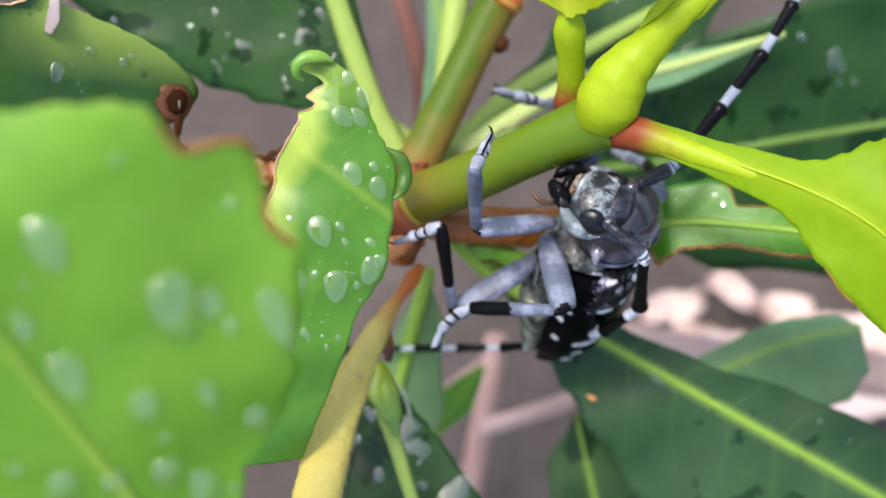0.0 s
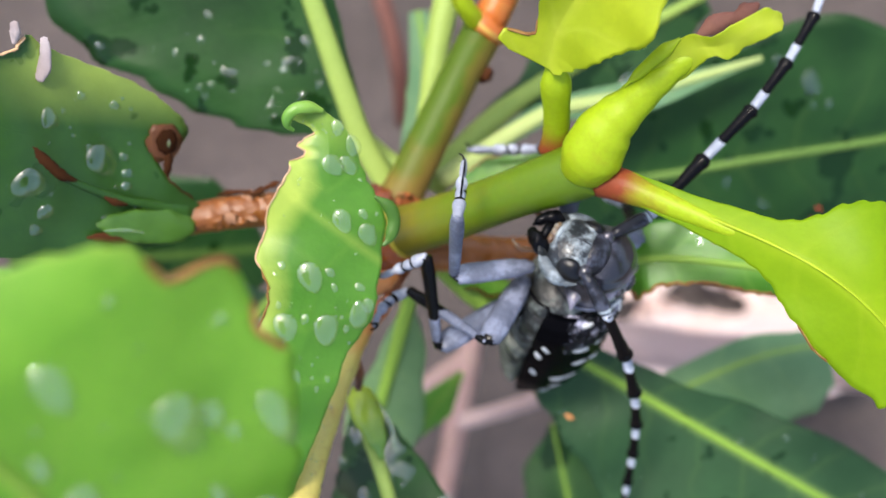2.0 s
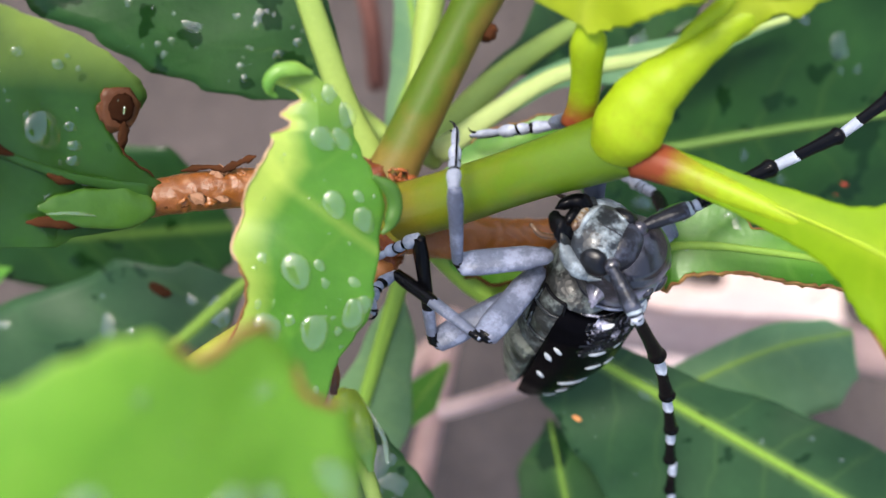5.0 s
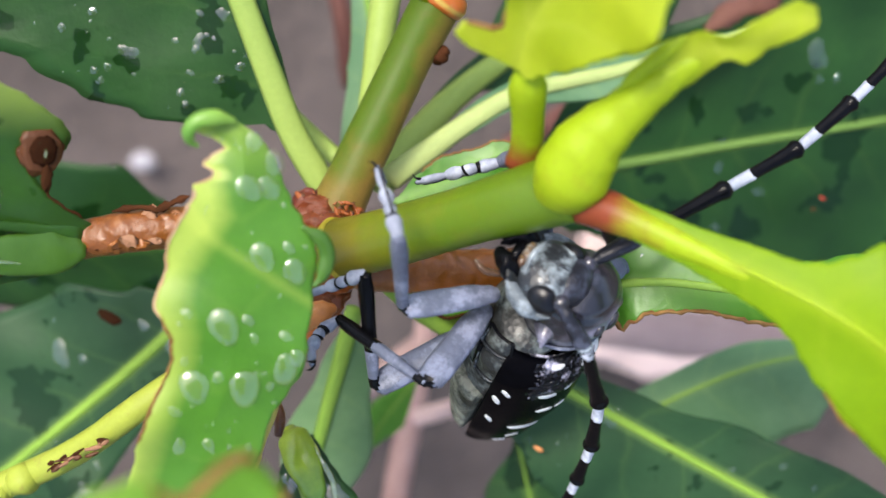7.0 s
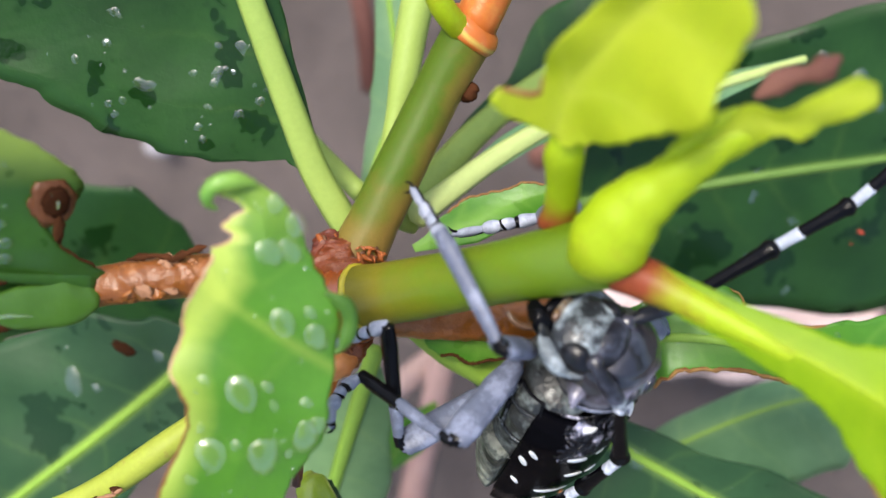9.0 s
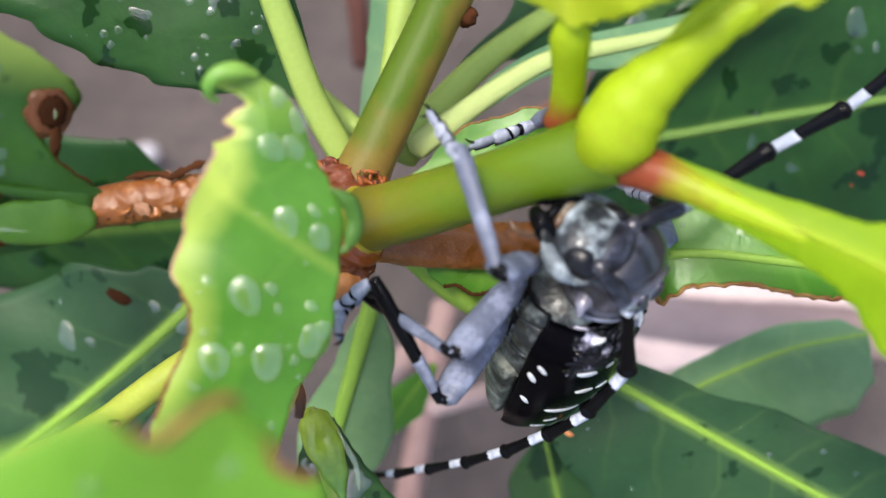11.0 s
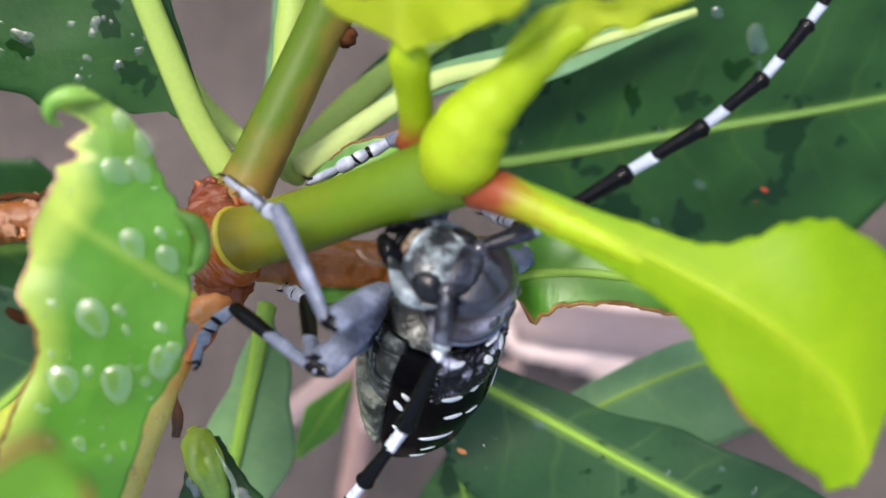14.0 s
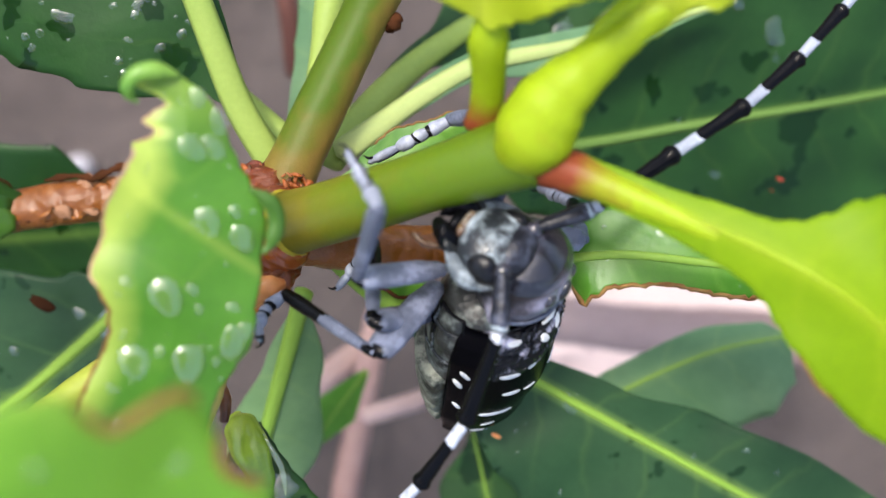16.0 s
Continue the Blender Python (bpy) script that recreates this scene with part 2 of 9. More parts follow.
def spline(pts, n):
    """n + 1 points along a smooth curve through pts, at even lengths."""
    p = [Vector(q) for q in pts]
    fine = []
    for i in range(len(p) - 1):
        a, b, c, d = p[max(i - 1, 0)], p[i], p[i + 1], p[min(i + 2, len(p) - 1)]
        for j in range(12):
            t = j / 12
            fine.append(0.5 * (2 * b + (c - a) * t + (2 * a - 5 * b + 4 * c - d) * t * t + (3 * b - a - 3 * c + d) * t ** 3))
    fine.append(p[-1])
    ls = [0.0]
    for a, b in zip(fine, fine[1:]):
        ls.append(ls[-1] + (b - a).length)
    out, j = [], 0
    for i in range(n + 1):
        want = ls[-1] * i / n
        while j < len(ls) - 2 and ls[j + 1] < want:
            j += 1
        f = (want - ls[j]) / max(ls[j + 1] - ls[j], 1e-9)
        out.append(fine[j].lerp(fine[j + 1], f))
    return out, ls[-1]


def table(rows, s):
    """Smooth look-up in rows of (place, value)."""
    for (a, va), (b, vb) in zip(rows, rows[1:]):
        if s <= b:
            f = max(0.0, (s - a) / max(b - a, 1e-9))
            f = f * f * (3 - 2 * f) if len(rows) > 3 else f
            return va + (vb - va) * f
    return rows[-1][1]


def tube(name, pts, radii, material, parent, label="", n=24, sides=14, flat=1.0, rough=0.0, age=((0, 0), (1, 1)), caps=True, seed=0, flush=0.0):
    """A tapered stem through pts, radii as (place, mm)."""
    line, length = spline(pts, n)
    verts, faces, ages = [], [], []
    up = Vector((0, 0, 1))
    for i, p in enumerate(line):
        t = (line[min(i + 1, n)] - line[max(i - 1, 0)]).normalized()
        side = t.cross(up)
        side = side.normalized() if side.length > 1e-4 else Vector((1, 0, 0))
        top = side.cross(t)
        r = table(radii, i / n)
        for j in range(sides):
            a = 2 * math.pi * j / sides
            rr = r * (1 + rough * noise.noise(Vector((i * 0.7 + seed, 2 * math.cos(a), 2 * math.sin(a)))))
            verts.append(p + side * (rr * math.cos(a)) + top * (rr * math.sin(a) * flat))
            ages.append(table(age, i / n) + flush * max(0.0, math.cos(a)) ** 1.5)
    for i in range(n):
        for j in range(sides):
            k = (j + 1) % sides
            faces.append((i * sides + j, i * sides + k, (i + 1) * sides + k, (i + 1) * sides + j))
    if caps:
        for i, s in ((0, -1), (n, 1)):
            t = (line[min(i + 1, n)] - line[max(i - 1, 0)]).normalized()
            r = table(radii, i / n)
            verts.append(line[i] + t * (s * 0.45 * r))
            ages.append(table(age, i / n))
            c = len(verts) - 1
            for j in range(sides):
                a, b = i * sides + j, i * sides + (j + 1) % sides
                faces.append((a, b, c) if s > 0 else (b, a, c))
    return mesh_object(name, verts, faces, material, parent, label, age=ages)


def ball(name, centre, radii, material, parent, label="", turn=None, dent=None, sides=24):
    """An egg-like lump; dent(v) may shape its unit sphere."""
    verts, faces, rows = [], [], sides // 2
    m = turn or Matrix.Identity(3)
    for i in range(rows + 1):
        for j in range(sides):
            th, ph = math.pi * i / rows, 2 * math.pi * j / sides
            v = Vector((math.cos(th), math.sin(th) * math.cos(ph), math.sin(th) * math.sin(ph)))
            if dent:
                v = v * dent(v)
            verts.append(Vector(centre) + m @ Vector((v.x * radii[0], v.y * radii[1], v.z * radii[2])))
    for i in range(rows):
        for j in range(sides):
            k = (j + 1) % sides
            faces.append((i * sides + j, i * sides + k, (i + 1) * sides + k, (i + 1) * sides + j))
    return mesh_object(name, verts, faces, material, parent, label)


class Blade:
    """The surface of one leaf, from its midrib outwards."""

    def __init__(self, spine, left, right, fold=(0, 0), bend=(0, 0), wave=0.0, waves=5.0, up=(0, 0, 1), ragged=(0, 0), seed=0, twist=(0, 0), across=None):
        self.n = 56
        self.across = Vector(across).normalized() if across else None
        self.line, self.length = spline(spine, self.n)
        self.left, self.right, self.fold, self.bend = left, right, fold, bend
        self.wave, self.waves, self.up, self.ragged, self.seed, self.twist = wave, waves, Vector(up), ragged, seed, twist

    def axes(self, s):
        i = min(max(int(s * self.n), 0), self.n - 1)
        f = s * self.n - i
        p = self.line[i].lerp(self.line[i + 1], f)
        t = (self.line[min(i + 2, self.n)] - self.line[max(i - 1, 0)]).normalized()
        if self.across:
            return p, t, self.across, t.cross(self.across).normalized()
        side = self.up.cross(t).normalized()
        nor = t.cross(side).normalized()
        a = radians(self.twist[0] + (self.twist[1] - self.twist[0]) * s)
        return p, t, side * math.cos(a) + nor * math.sin(a), nor * math.cos(a) - side * math.sin(a)

    def width(self, s, h):
        w = table(self.left if h == 0 else self.right, s)
        if self.ragged[h]:
            v = Vector((s * self.length * 0.55, 3.1 * h + self.seed, 0.5))
            w *= 1 + self.ragged[h] * (noise.noise(v) + 0.6 * noise.noise(v * 2.7) + 0.35 * noise.noise(v * 7))
        return max(w, 0.05)

    def point(self, s, q):
        """s along the midrib, q from -1 (right margin) over 0 (midrib) to 1 (left margin)."""
        p, t, side, nor = self.axes(s)
        h = 0 if q >= 0 else 1
        w, sign = self.width(s, h), 1 if q >= 0 else -1
        v = abs(q) * w
        a = radians(self.fold[h])
        lift = v * math.sin(a) + self.bend[h] * (v * v) / 40.0
        lift += self.wave * abs(q) * math.sin(s * self.waves * 6.28 + self.seed + 2 * h)
        lift += 0.25 * min(v, 3) * noise.noise(Vector((s * self.length * 0.16, q * w * 0.16, self.seed)))
        return p + side * (sign * v * math.cos(a)) + nor * lift

    def normal(self, s, q):
        e = 0.004
        a = self.point(min(s + e, 1), q) - self.point(max(s - e, 0), q)
        b = self.point(s, min(q + 0.02, 1)) - self.point(s, max(q - 0.02, -1))
        nor = a.cross(b).normalized()
        return nor if nor.dot(self.axes(s)[3]) > 0 else -nor


def leaf(name, blade, material, parent, label="", rib=0.5, rib_end=0.12, thick=0.22, edge=None, rib_mat=None, cols=9, rib_age=((0, 0), (1, 1)), pale=None):
    """A leaf of its own thickness, its midrib and, where it was eaten, a browned margin as parts."""
    rows = 150
    qs = [-1 + j / cols for j in range(2 * cols + 1)]
    wide = len(qs)
    verts, uv, faces, light = [], [], [], []
    for layer in (0, 1):
        for i in range(rows + 1):
            s = i / rows
            nor = blade.axes(s)[3]
            for q in qs:
                v = blade.point(s, q)
                verts.append(v - nor * thick if layer else v)
                uv.append((s * blade.length, q * blade.width(s, 0 if q >= 0 else 1)))
                light.append(pale(s, q) if pale else 0.0)
    off = (rows + 1) * wide
    for i in range(rows):
        for j in range(wide - 1):
            a, b, c, d = i * wide + j, i * wide + j + 1, (i + 1) * wide + j + 1, (i + 1) * wide + j
            faces.append((a, d, c, b))
            faces.append((a + off, b + off, c + off, d + off))
        for j in (0, wide - 1):
            a, d = i * wide + j, (i + 1) * wide + j
            faces.append((a, a + off, d + off, d) if j == 0 else (a, d, d + off, a + off))
    for i in (0, rows):
        for j in range(wide - 1):
            a, b = i * wide + j, i * wide + j + 1
            faces.append((a, b, b + off, a + off) if i == 0 else (a, a + off, b + off, b))
    ob = mesh_object(name, verts, faces, material, parent, label, uv=uv)
    if pale:
        ob.data.attributes.new("pale", "FLOAT", "POINT").data.foreach_set("value", light)
    if rib:
        pts = [blade.line[int(i * blade.n / 8)] + blade.axes(i / 8)[3] * (rib * 0.15) for i in range(9)]
        tube("midrib", pts, ((0, rib), (1, rib_end)), rib_mat or M_RIB, ob, "", n=40, sides=8, flat=0.6, age=rib_age)
    for side, s0, s1, w, *skin in (edge or ()):
        q = 1 if side == 0 else -1
        n = max(12, int((s1 - s0) * 110))
        pts = [blade.point(s0 + (s1 - s0) * i / n, q) for i in range(n + 1)]
        ev, ef, ea = [], [], []
        for i, p in enumerate(pts):
            t = (pts[min(i + 1, n)] - pts[max(i - 1, 0)]).normalized()
            nor = blade.axes(s0 + (s1 - s0) * i / n)[3]
            o = t.cross(nor).normalized()
            r = w * (0.7 + 0.7 * noise.noise(Vector((i * 0.8, side, blade.seed))))
            r = max(r, 0.08) * (0.25 if i in (0, n) else 1)
            for j in range(6):
                a = 6.283 * j / 6
                ev.append(p - nor * (thick / 2) + o * (r * math.cos(a)) + nor * (0.26 * math.sin(a)))
                ea.append(0.5 + 0.5 * noise.noise(Vector((i * 0.37, j, blade.seed))))
        for i in range(n):
            for j in range(6):
                k = (j + 1) % 6
                ef.append((i * 6 + j, i * 6 + k, i * 6 + 6 + k, i * 6 + 6 + j))
        mesh_object("eaten_edge", ev, ef, skin[0] if skin else M_EDGE, ob, "browned ragged margin", age=ea)
    return ob


def drop_mesh(kind, material):
    """A bead of water: domed above, flat below, with an uneven outline."""
    rng = random.Random(40 + kind)
    verts, faces, n = [(0, 0, 0.43)], [], 18
    ph = [rng.uniform(0, 6.28) for _ in range(3)]
    am = [rng.uniform(0.4, 1) * k for k in (0.1, 0.06, 0.012)] if kind < 4 else [rng.uniform(0.08, 0.22) for _ in range(3)]
    prof = ((0.2, 0.425), (0.42, 0.395), (0.62, 0.34), (0.8, 0.25), (0.92, 0.13), (1.0, 0.0), (0.97, -0.05))
    for r, z in prof:
        for j in range(n):
            a = 6.283 * j / n
            k = 1 + sum(am[i] * math.sin((i + 2) * a + ph[i]) for i in range(3))
            verts.append((r * k * math.cos(a), r * k * math.sin(a), z))
    for j in range(n):
        k = (j + 1) % n
        faces.append((0, 1 + j, 1 + k))
        for i in range(len(prof) - 1):
            faces.append((1 + i * n + j, 1 + i * n + n + j, 1 + i * n + n + k, 1 + i * n + k))
    me = bpy.data.meshes.new("water_drop")
    me.from_pydata([tuple(c * MM for c in v) for v in verts], [], faces)
    me.polygons.foreach_set("use_smooth", [True] * len(me.polygons))
    me.materials.append(material)
    return me


DROPS = [drop_mesh(i, M_WATER) for i in range(7)]
BEADS = [drop_mesh(i, M_BEAD) for i in range(7)]


def drop(lf, blade, s, q, size, kind=0, tall=1.0, stretch=1.0, turn=0.0, stock=DROPS):
    p, nor = blade.point(s, q), blade.normal(s, q)
    ob = new("water_drop", stock[kind])
    ob.parent = lf
    r = nor.to_track_quat("Z", "Y").to_matrix().to_4x4()
    ob.matrix_basis = Matrix.Translation((p + nor * 0.02) * MM) @ r @ pose(0, 0, 0, 0, 0, turn) @ Matrix.Diagonal((size * stretch, size, size * tall, 1))
    return ob


def scatter_drops(lf, blade, count, seed, lo=0.15, hi=0.6, s0=0.05, s1=0.95, qlim=0.9, film=0.25, q0=None, stock=DROPS):
    rng = random.Random(seed)
    for _ in range(count):
        size = lo + (hi - lo) * rng.random() ** 2.2
        s, q = rng.uniform(s0, s1), rng.uniform(-qlim if q0 is None else q0, qlim)
        flat = rng.random() < film
        drop(lf, blade, s, q, size * (1.6 if flat else 1), rng.choice((4, 5, 6)) if flat else rng.randrange(4),
             0.3 if flat else rng.uniform(0.7, 1.0), rng.uniform(1, 1.8) if flat else rng.uniform(0.9, 1.25), rng.uniform(0, 360), stock)


# ---- the ground ----
def build_ground():
    n, verts, faces = 90, [], []
    for i in range(n + 1):
        for j in range(n + 1):
            x, y = ((2 * i / n - 1), (2 * j / n - 1))
            x, y = x * abs(x) ** 2.2 * 60000, y * abs(y) ** 2.2 * 60000
            near = max(0.0, 1 - math.hypot(x, y) / 900)
            verts.append((x, y, 9 * near * noise.fractal(Vector((x / 60, y / 60, 1.0)), 1.0, 2.0, 5)))
    for i in range(n):
        for j in range(n):
            a = i * (n + 1) + j
            faces.append((a, a + n + 1, a + n + 2, a + 1))
    g = mesh_object("ground", verts, faces, M_SOIL)
    tagged(g, "bare grey-brown damp soil under the shrub", "soil", kind="structure")


build_ground()


# ---- the shrub ----
shrub = new("shrub")
tagged(shrub, "evergreen shrub with wet glossy leaves and chewed green stems", "shrub")


view_fit = {}
M_JOINT = stem_material("scarred_joint", (0.34, 0.09, 0.016), (0.12, 0.022, 0.008), 0.35, 0.4, 0.4, (0.46, 0.22, 0.08), 0.6)


M_WETJOINT = stem_material("wet_orange_joint", (0.42, 0.1, 0.01), (0.17, 0.022, 0.006), 0.18, 0.7, 0.3, (0.45, 0.24, 0.03))
M_RINGYELLOW = stem_material("yellow_ring", (0.5, 0.42, 0.03), (0.4, 0.26, 0.03), 0.35, 0.4)


def build_stems():
    # main green stem with its swollen end
    tube("stem", [(-7.6, -0.1, 143.9), (-3.2, 0.9, 147.2), (2.4, 2.4, 151.8), (7.7, 3.8, 155.5)], ((0, 2.25), (0.15, 2.1), (0.6, 1.95), (1, 2.2)), M_STEM, shrub,
         "smooth green stem with a swollen joint", n=40, sides=24, rough=0.012, age=((0, 1.3), (0.1, 1.0), (0.25, 0.45), (0.5, 0.2), (1, 0)))
    tube("petiole", [(7.2, 3.5, 155.4), (7.4, 4.1, 157.0), (8.5, 6.1, 158.6), (10.1, 7.6, 159.8), (11.6, 8.9, 161), (13.1, 10.0, 161.8), (14.5, 10.6, 162.6)],
         ((0, 1.2), (0.07, 1.95), (0.17, 2.3), (0.3, 2.12), (0.42, 1.72), (0.56, 1.36), (0.7, 1.15), (0.86, 0.95), (1, 0.5)), M_LIMESTEM, shrub, "bright lime swollen leaf stalk", n=60, sides=28, flat=0.9, rough=0.025, age=((0, 0.16), (0.2, 0.05), (1, 0.0)))
    tube("fold", [(9.5, 8.6, 161.0), (10.7, 9.6, 161.9), (11.8, 10.5, 162.7), (12.9, 11.3, 163.2)], ((0, 0.08), (0.3, 0.42), (0.75, 0.5), (1, 0.15)), M_LIMESTEM, shrub, "thin lapped margin of the folded leaf", n=24, sides=12, flat=0.6, age=((0, 0), (1, 0)))
    tube("dry_shred", [(14.6, 12.2, 160.6), (16.2, 13.2, 160.9), (17.4, 13.4, 161.3), (18.6, 14.2, 161.6)], ((0, 0.25), (0.3, 0.7), (0.6, 0.45), (0.8, 0.75), (1, 0.2)), M_DEADBROWN, shrub, "withered reddish-brown leaf scrap", n=26, sides=10, flat=0.6, rough=0.4)
    tube("petiole", [(5, 5.3, 153.6), (5.1, 7.0, 155.8), (4.9, 8.8, 158.4), (4.7, 10.4, 160.1)], ((0, 1.2), (0.18, 1.0), (0.5, 1.0), (0.8, 1.15), (1, 0.7)), M_LIMESTEM, shrub,
         "lime leaf stalk with a reddened foot", n=24, flat=0.6, age=((0, 0.8), (0.15, 0.6), (0.32, 0.2), (0.5, 0.0), (1, 0)))
    tube("petiole", [(8.4, 2.8, 155.6), (10.0, 2.2, 156.5), (13.2, 0.6, 157.9), (16.6, -1.1, 159.3), (19.4, -2.6, 160.4)],
         ((0, 1.3), (0.12, 1.25), (0.35, 0.95), (0.7, 0.7), (1, 0.3)), M_LIMESTEM, shrub, "yellow-green leaf stalk with a red foot", n=40, sides=20, age=((0, 0.95), (0.12, 0.8), (0.28, 0.35), (0.5, 0.08), (1, 0)))
    # second stem, with the collar where the next shoot starts
    tube("stem", [(-8.3, 1.9, 141.2), (-5.6, 7.7, 140.9), (-2.7, 13.8, 140.9), (-0.2, 18.5, 141.6)], ((0, 2.1), (0.2, 1.85), (0.7, 1.75), (0.95, 1.85), (1, 2.0)), M_STEMRED, shrub,
         "green stem with a red-brown tinge and a collar", n=40, sides=20, rough=0.03, age=((0, 0.95), (0.1, 0.5), (0.3, 0.2), (0.5, 0.0), (1, 0.1)), flush=0.65)
    tube("collar", [(-0.5, 18.2, 141.6), (0.3, 19.1, 142)], ((0, 2.15), (0.5, 2.3), (1, 1.95)), M_YELLOW, shrub, "red and yellow ringed collar", n=8, sides=20, rough=0.08, age=((0, 1.0), (0.4, 0.2), (0.7, 1.0), (1, 0.9)))
    tube("stem", [(0.1, 18.9, 142), (1.9, 22.5, 142.8), (4.7, 27.5, 143.5)], ((0, 1.6), (1, 1.5)), M_YELLOW, shrub, "orange-brown shoot above the collar", n=12, age=((0, 0.8), (1, 0.4)))
    tube("petiole", [(-0.8, 18.4, 142.8), (-2.3, 19.9, 145), (-3.6, 23.4, 146.5)], ((0, 0.9), (1, 0.8)), M_LIMESTEM, shrub, "", n=12, age=((0, 0.2), (1, 0)))
    tube("bud", [(-0.7, 14.1, 140.5), (-0.2, 14.4, 140.9), (0.2, 14.8, 141.2)], ((0, 0.5), (0.5, 0.75), (1, 0.4)), M_SCAR, shrub, "small red-brown dry bud", n=10, rough=0.4)
    # the chewed brown twig
    tube("twig", [(-25.2, 0.5, 147.6), (-22.8, 0.9, 147.9), (-19.9, 1.3, 147.8), (-14.9, 1.5, 146.5), (-9.9, 0.1, 142.8), (-6, -1.2, 141.2), (0.7, -1.7, 139.8), (5, -1.6, 139), (9.9, -1.2, 137.5)],
         ((0, 1.3), (0.1, 1.4), (0.3, 1.4), (0.45, 1.7), (0.7, 1.75), (1, 1.6)), M_BARK, shrub, "brown twig with its bark gnawed off", n=80, sides=18, rough=0.09, age=((0, 0.4), (0.3, 0.3), (0.5, 0.08), (0.8, 0.12), (1, 0.5)))
    tube("joint", [(-10.2, 3.8, 140.5), (-9.1, 1.9, 142), (-8.6, -0.1, 142.8), (-8.6, -2.4, 142.8), (-8.7, -4.7, 141.2)], ((0, 1.0), (0.2, 1.9), (0.5, 2.3), (0.8, 1.8), (1, 1.1)), M_JOINT, shrub,
         "scarred red-orange joint of the stems", n=60, sides=28, rough=0.36, age=((0, 0.9), (0.3, 0.5), (0.5, 0.2), (0.8, 0.4), (1, 0.0)), seed=3)
    along = Vector((5.0, 1.1, 3.8)).normalized()
    e = along.cross(Vector((0, 0, 1))).normalized()
    f = e.cross(along)
    foot = Vector((-7.2, 0.0, 144.2))
    tube("ring", [foot + (e * math.cos(a) + f * math.sin(a)) * 2.18 + along * (0.25 * math.sin(a * 1.0 + 1)) for a in [math.pi * k / 10 for k in range(21)]], ((0, 0.22), (0.3, 0.27), (0.6, 0.2), (1, 0.22)), M_RINGYELLOW, shrub,
         "thin yellow scar ring at the foot of the stem", n=60, sides=10, rough=0.2, age=((0, 0), (1, 0.3)), caps=False)
    tube("collar", [foot + along * 0.1, foot - along * 0.7 + e * 0.2 + f * 0.05, foot - along * 1.6 + e * 0.45 + f * 0.1, foot - along * 2.8 + e * 0.6], ((0, 1.9), (0.12, 2.35), (0.45, 2.85), (0.8, 2.75), (1, 1.9)), M_WETJOINT, shrub,
         "smooth wet orange-red collar below the stem", n=30, sides=30, rough=0.07, age=((0, 0.1), (0.3, 0.2), (0.6, 0.5), (1, 1.0)), seed=8, flush=0.3)
    for k, (da, dr, r) in enumerate(((0.9, 1.3, 0.24), (1.3, 1.0, 0.18), (0.8, 0.8, 0.2), (1.4, 0.5, 0.14), (0.5, 0.0, 0.26))):
        c = foot - along * da + e * 0.25 + (e * math.cos(dr) + f * math.sin(dr)) * 2.6
        ball("water_drop", c, (r * 1.3, r, r * 0.8), M_BEAD, shrub, "", sides=10)
    tube("wound", [(-9.9, -5.0, 146.2), (-8.7, -4.4, 147.1), (-7.4, -4.0, 146.6)], ((0, 0.5), (0.3, 0.9), (0.7, 0.8), (1, 0.3)), M_ORANGE, shrub, "fresh orange wound", n=16, sides=16, rough=0.25, age=((0, 0.3), (0.5, 0.0), (1, 0.5)), seed=5)
    rng = random.Random(12)
    for c, w in (((-9.7, 3.3, 142.4), 30), ((-9, 1.9, 143.5), 22), ((-8.3, -2.9, 144.2), 30), ((-6.5, 2.8, 142.8), 22), ((-9.4, -1.1, 143.9), 26), ((-7.4, 2.8, 143.5), 20)):
        for k in range(12):
            r = rng.uniform(0.1, 0.26)
            q = Vector(c) + Vector((rng.uniform(-1, 1) * w * 0.028, rng.uniform(-1, 1) * w * 0.028, rng.uniform(-0.3, 0.2)))
            ball("scar", q, (r * 2.0, r * 0.8, r * 0.6), (M_JOINT, M_RUST, M_JOINT)[k % 3], shrub, "", turn=Matrix.Rotation(rng.uniform(0, 3.1), 3, "Z"), dent=lambda v, k=k: 1 + 0.6 * noise.noise(v * 2.4 + Vector((k * 7, 0, 0))), sides=10)
    # loose pale flakes and dry shreds along the gnawed twig
    rng = random.Random(31)
    for k in range(16):
        s = rng.uniform(0.03, 0.95) if k > 9 else rng.uniform(0.02, 0.2)
        line, _ = spline([(-22.3, 1.4, 148.4), (-19.9, 1.3, 148), (-14.9, 1.5, 146.5), (-9.9, 0.1, 142.8), (-6, -1.2, 141.2), (0.7, -1.7, 139.8), (5, -1.6, 139)], 60)
        c = line[int(s * 60)]
        side = rng.choice((-1, 1)) * rng.uniform(0.5, 1.15)
        ball("bark_flake", c + Vector((0, side, 1.35 - 0.45 * abs(side))), (rng.uniform(0.25, 0.8), rng.uniform(0.12, 0.4), 0.06), M_FLAKE if k % 3 else M_BARK, shrub, "",
             turn=Matrix.Rotation(rng.uniform(-0.6, 0.6), 3, "Z"), dent=lambda v, k=k: 1 + 0.8 * noise.noise(v * 2.3 + Vector((k * 5, 0, 0))), sides=14)
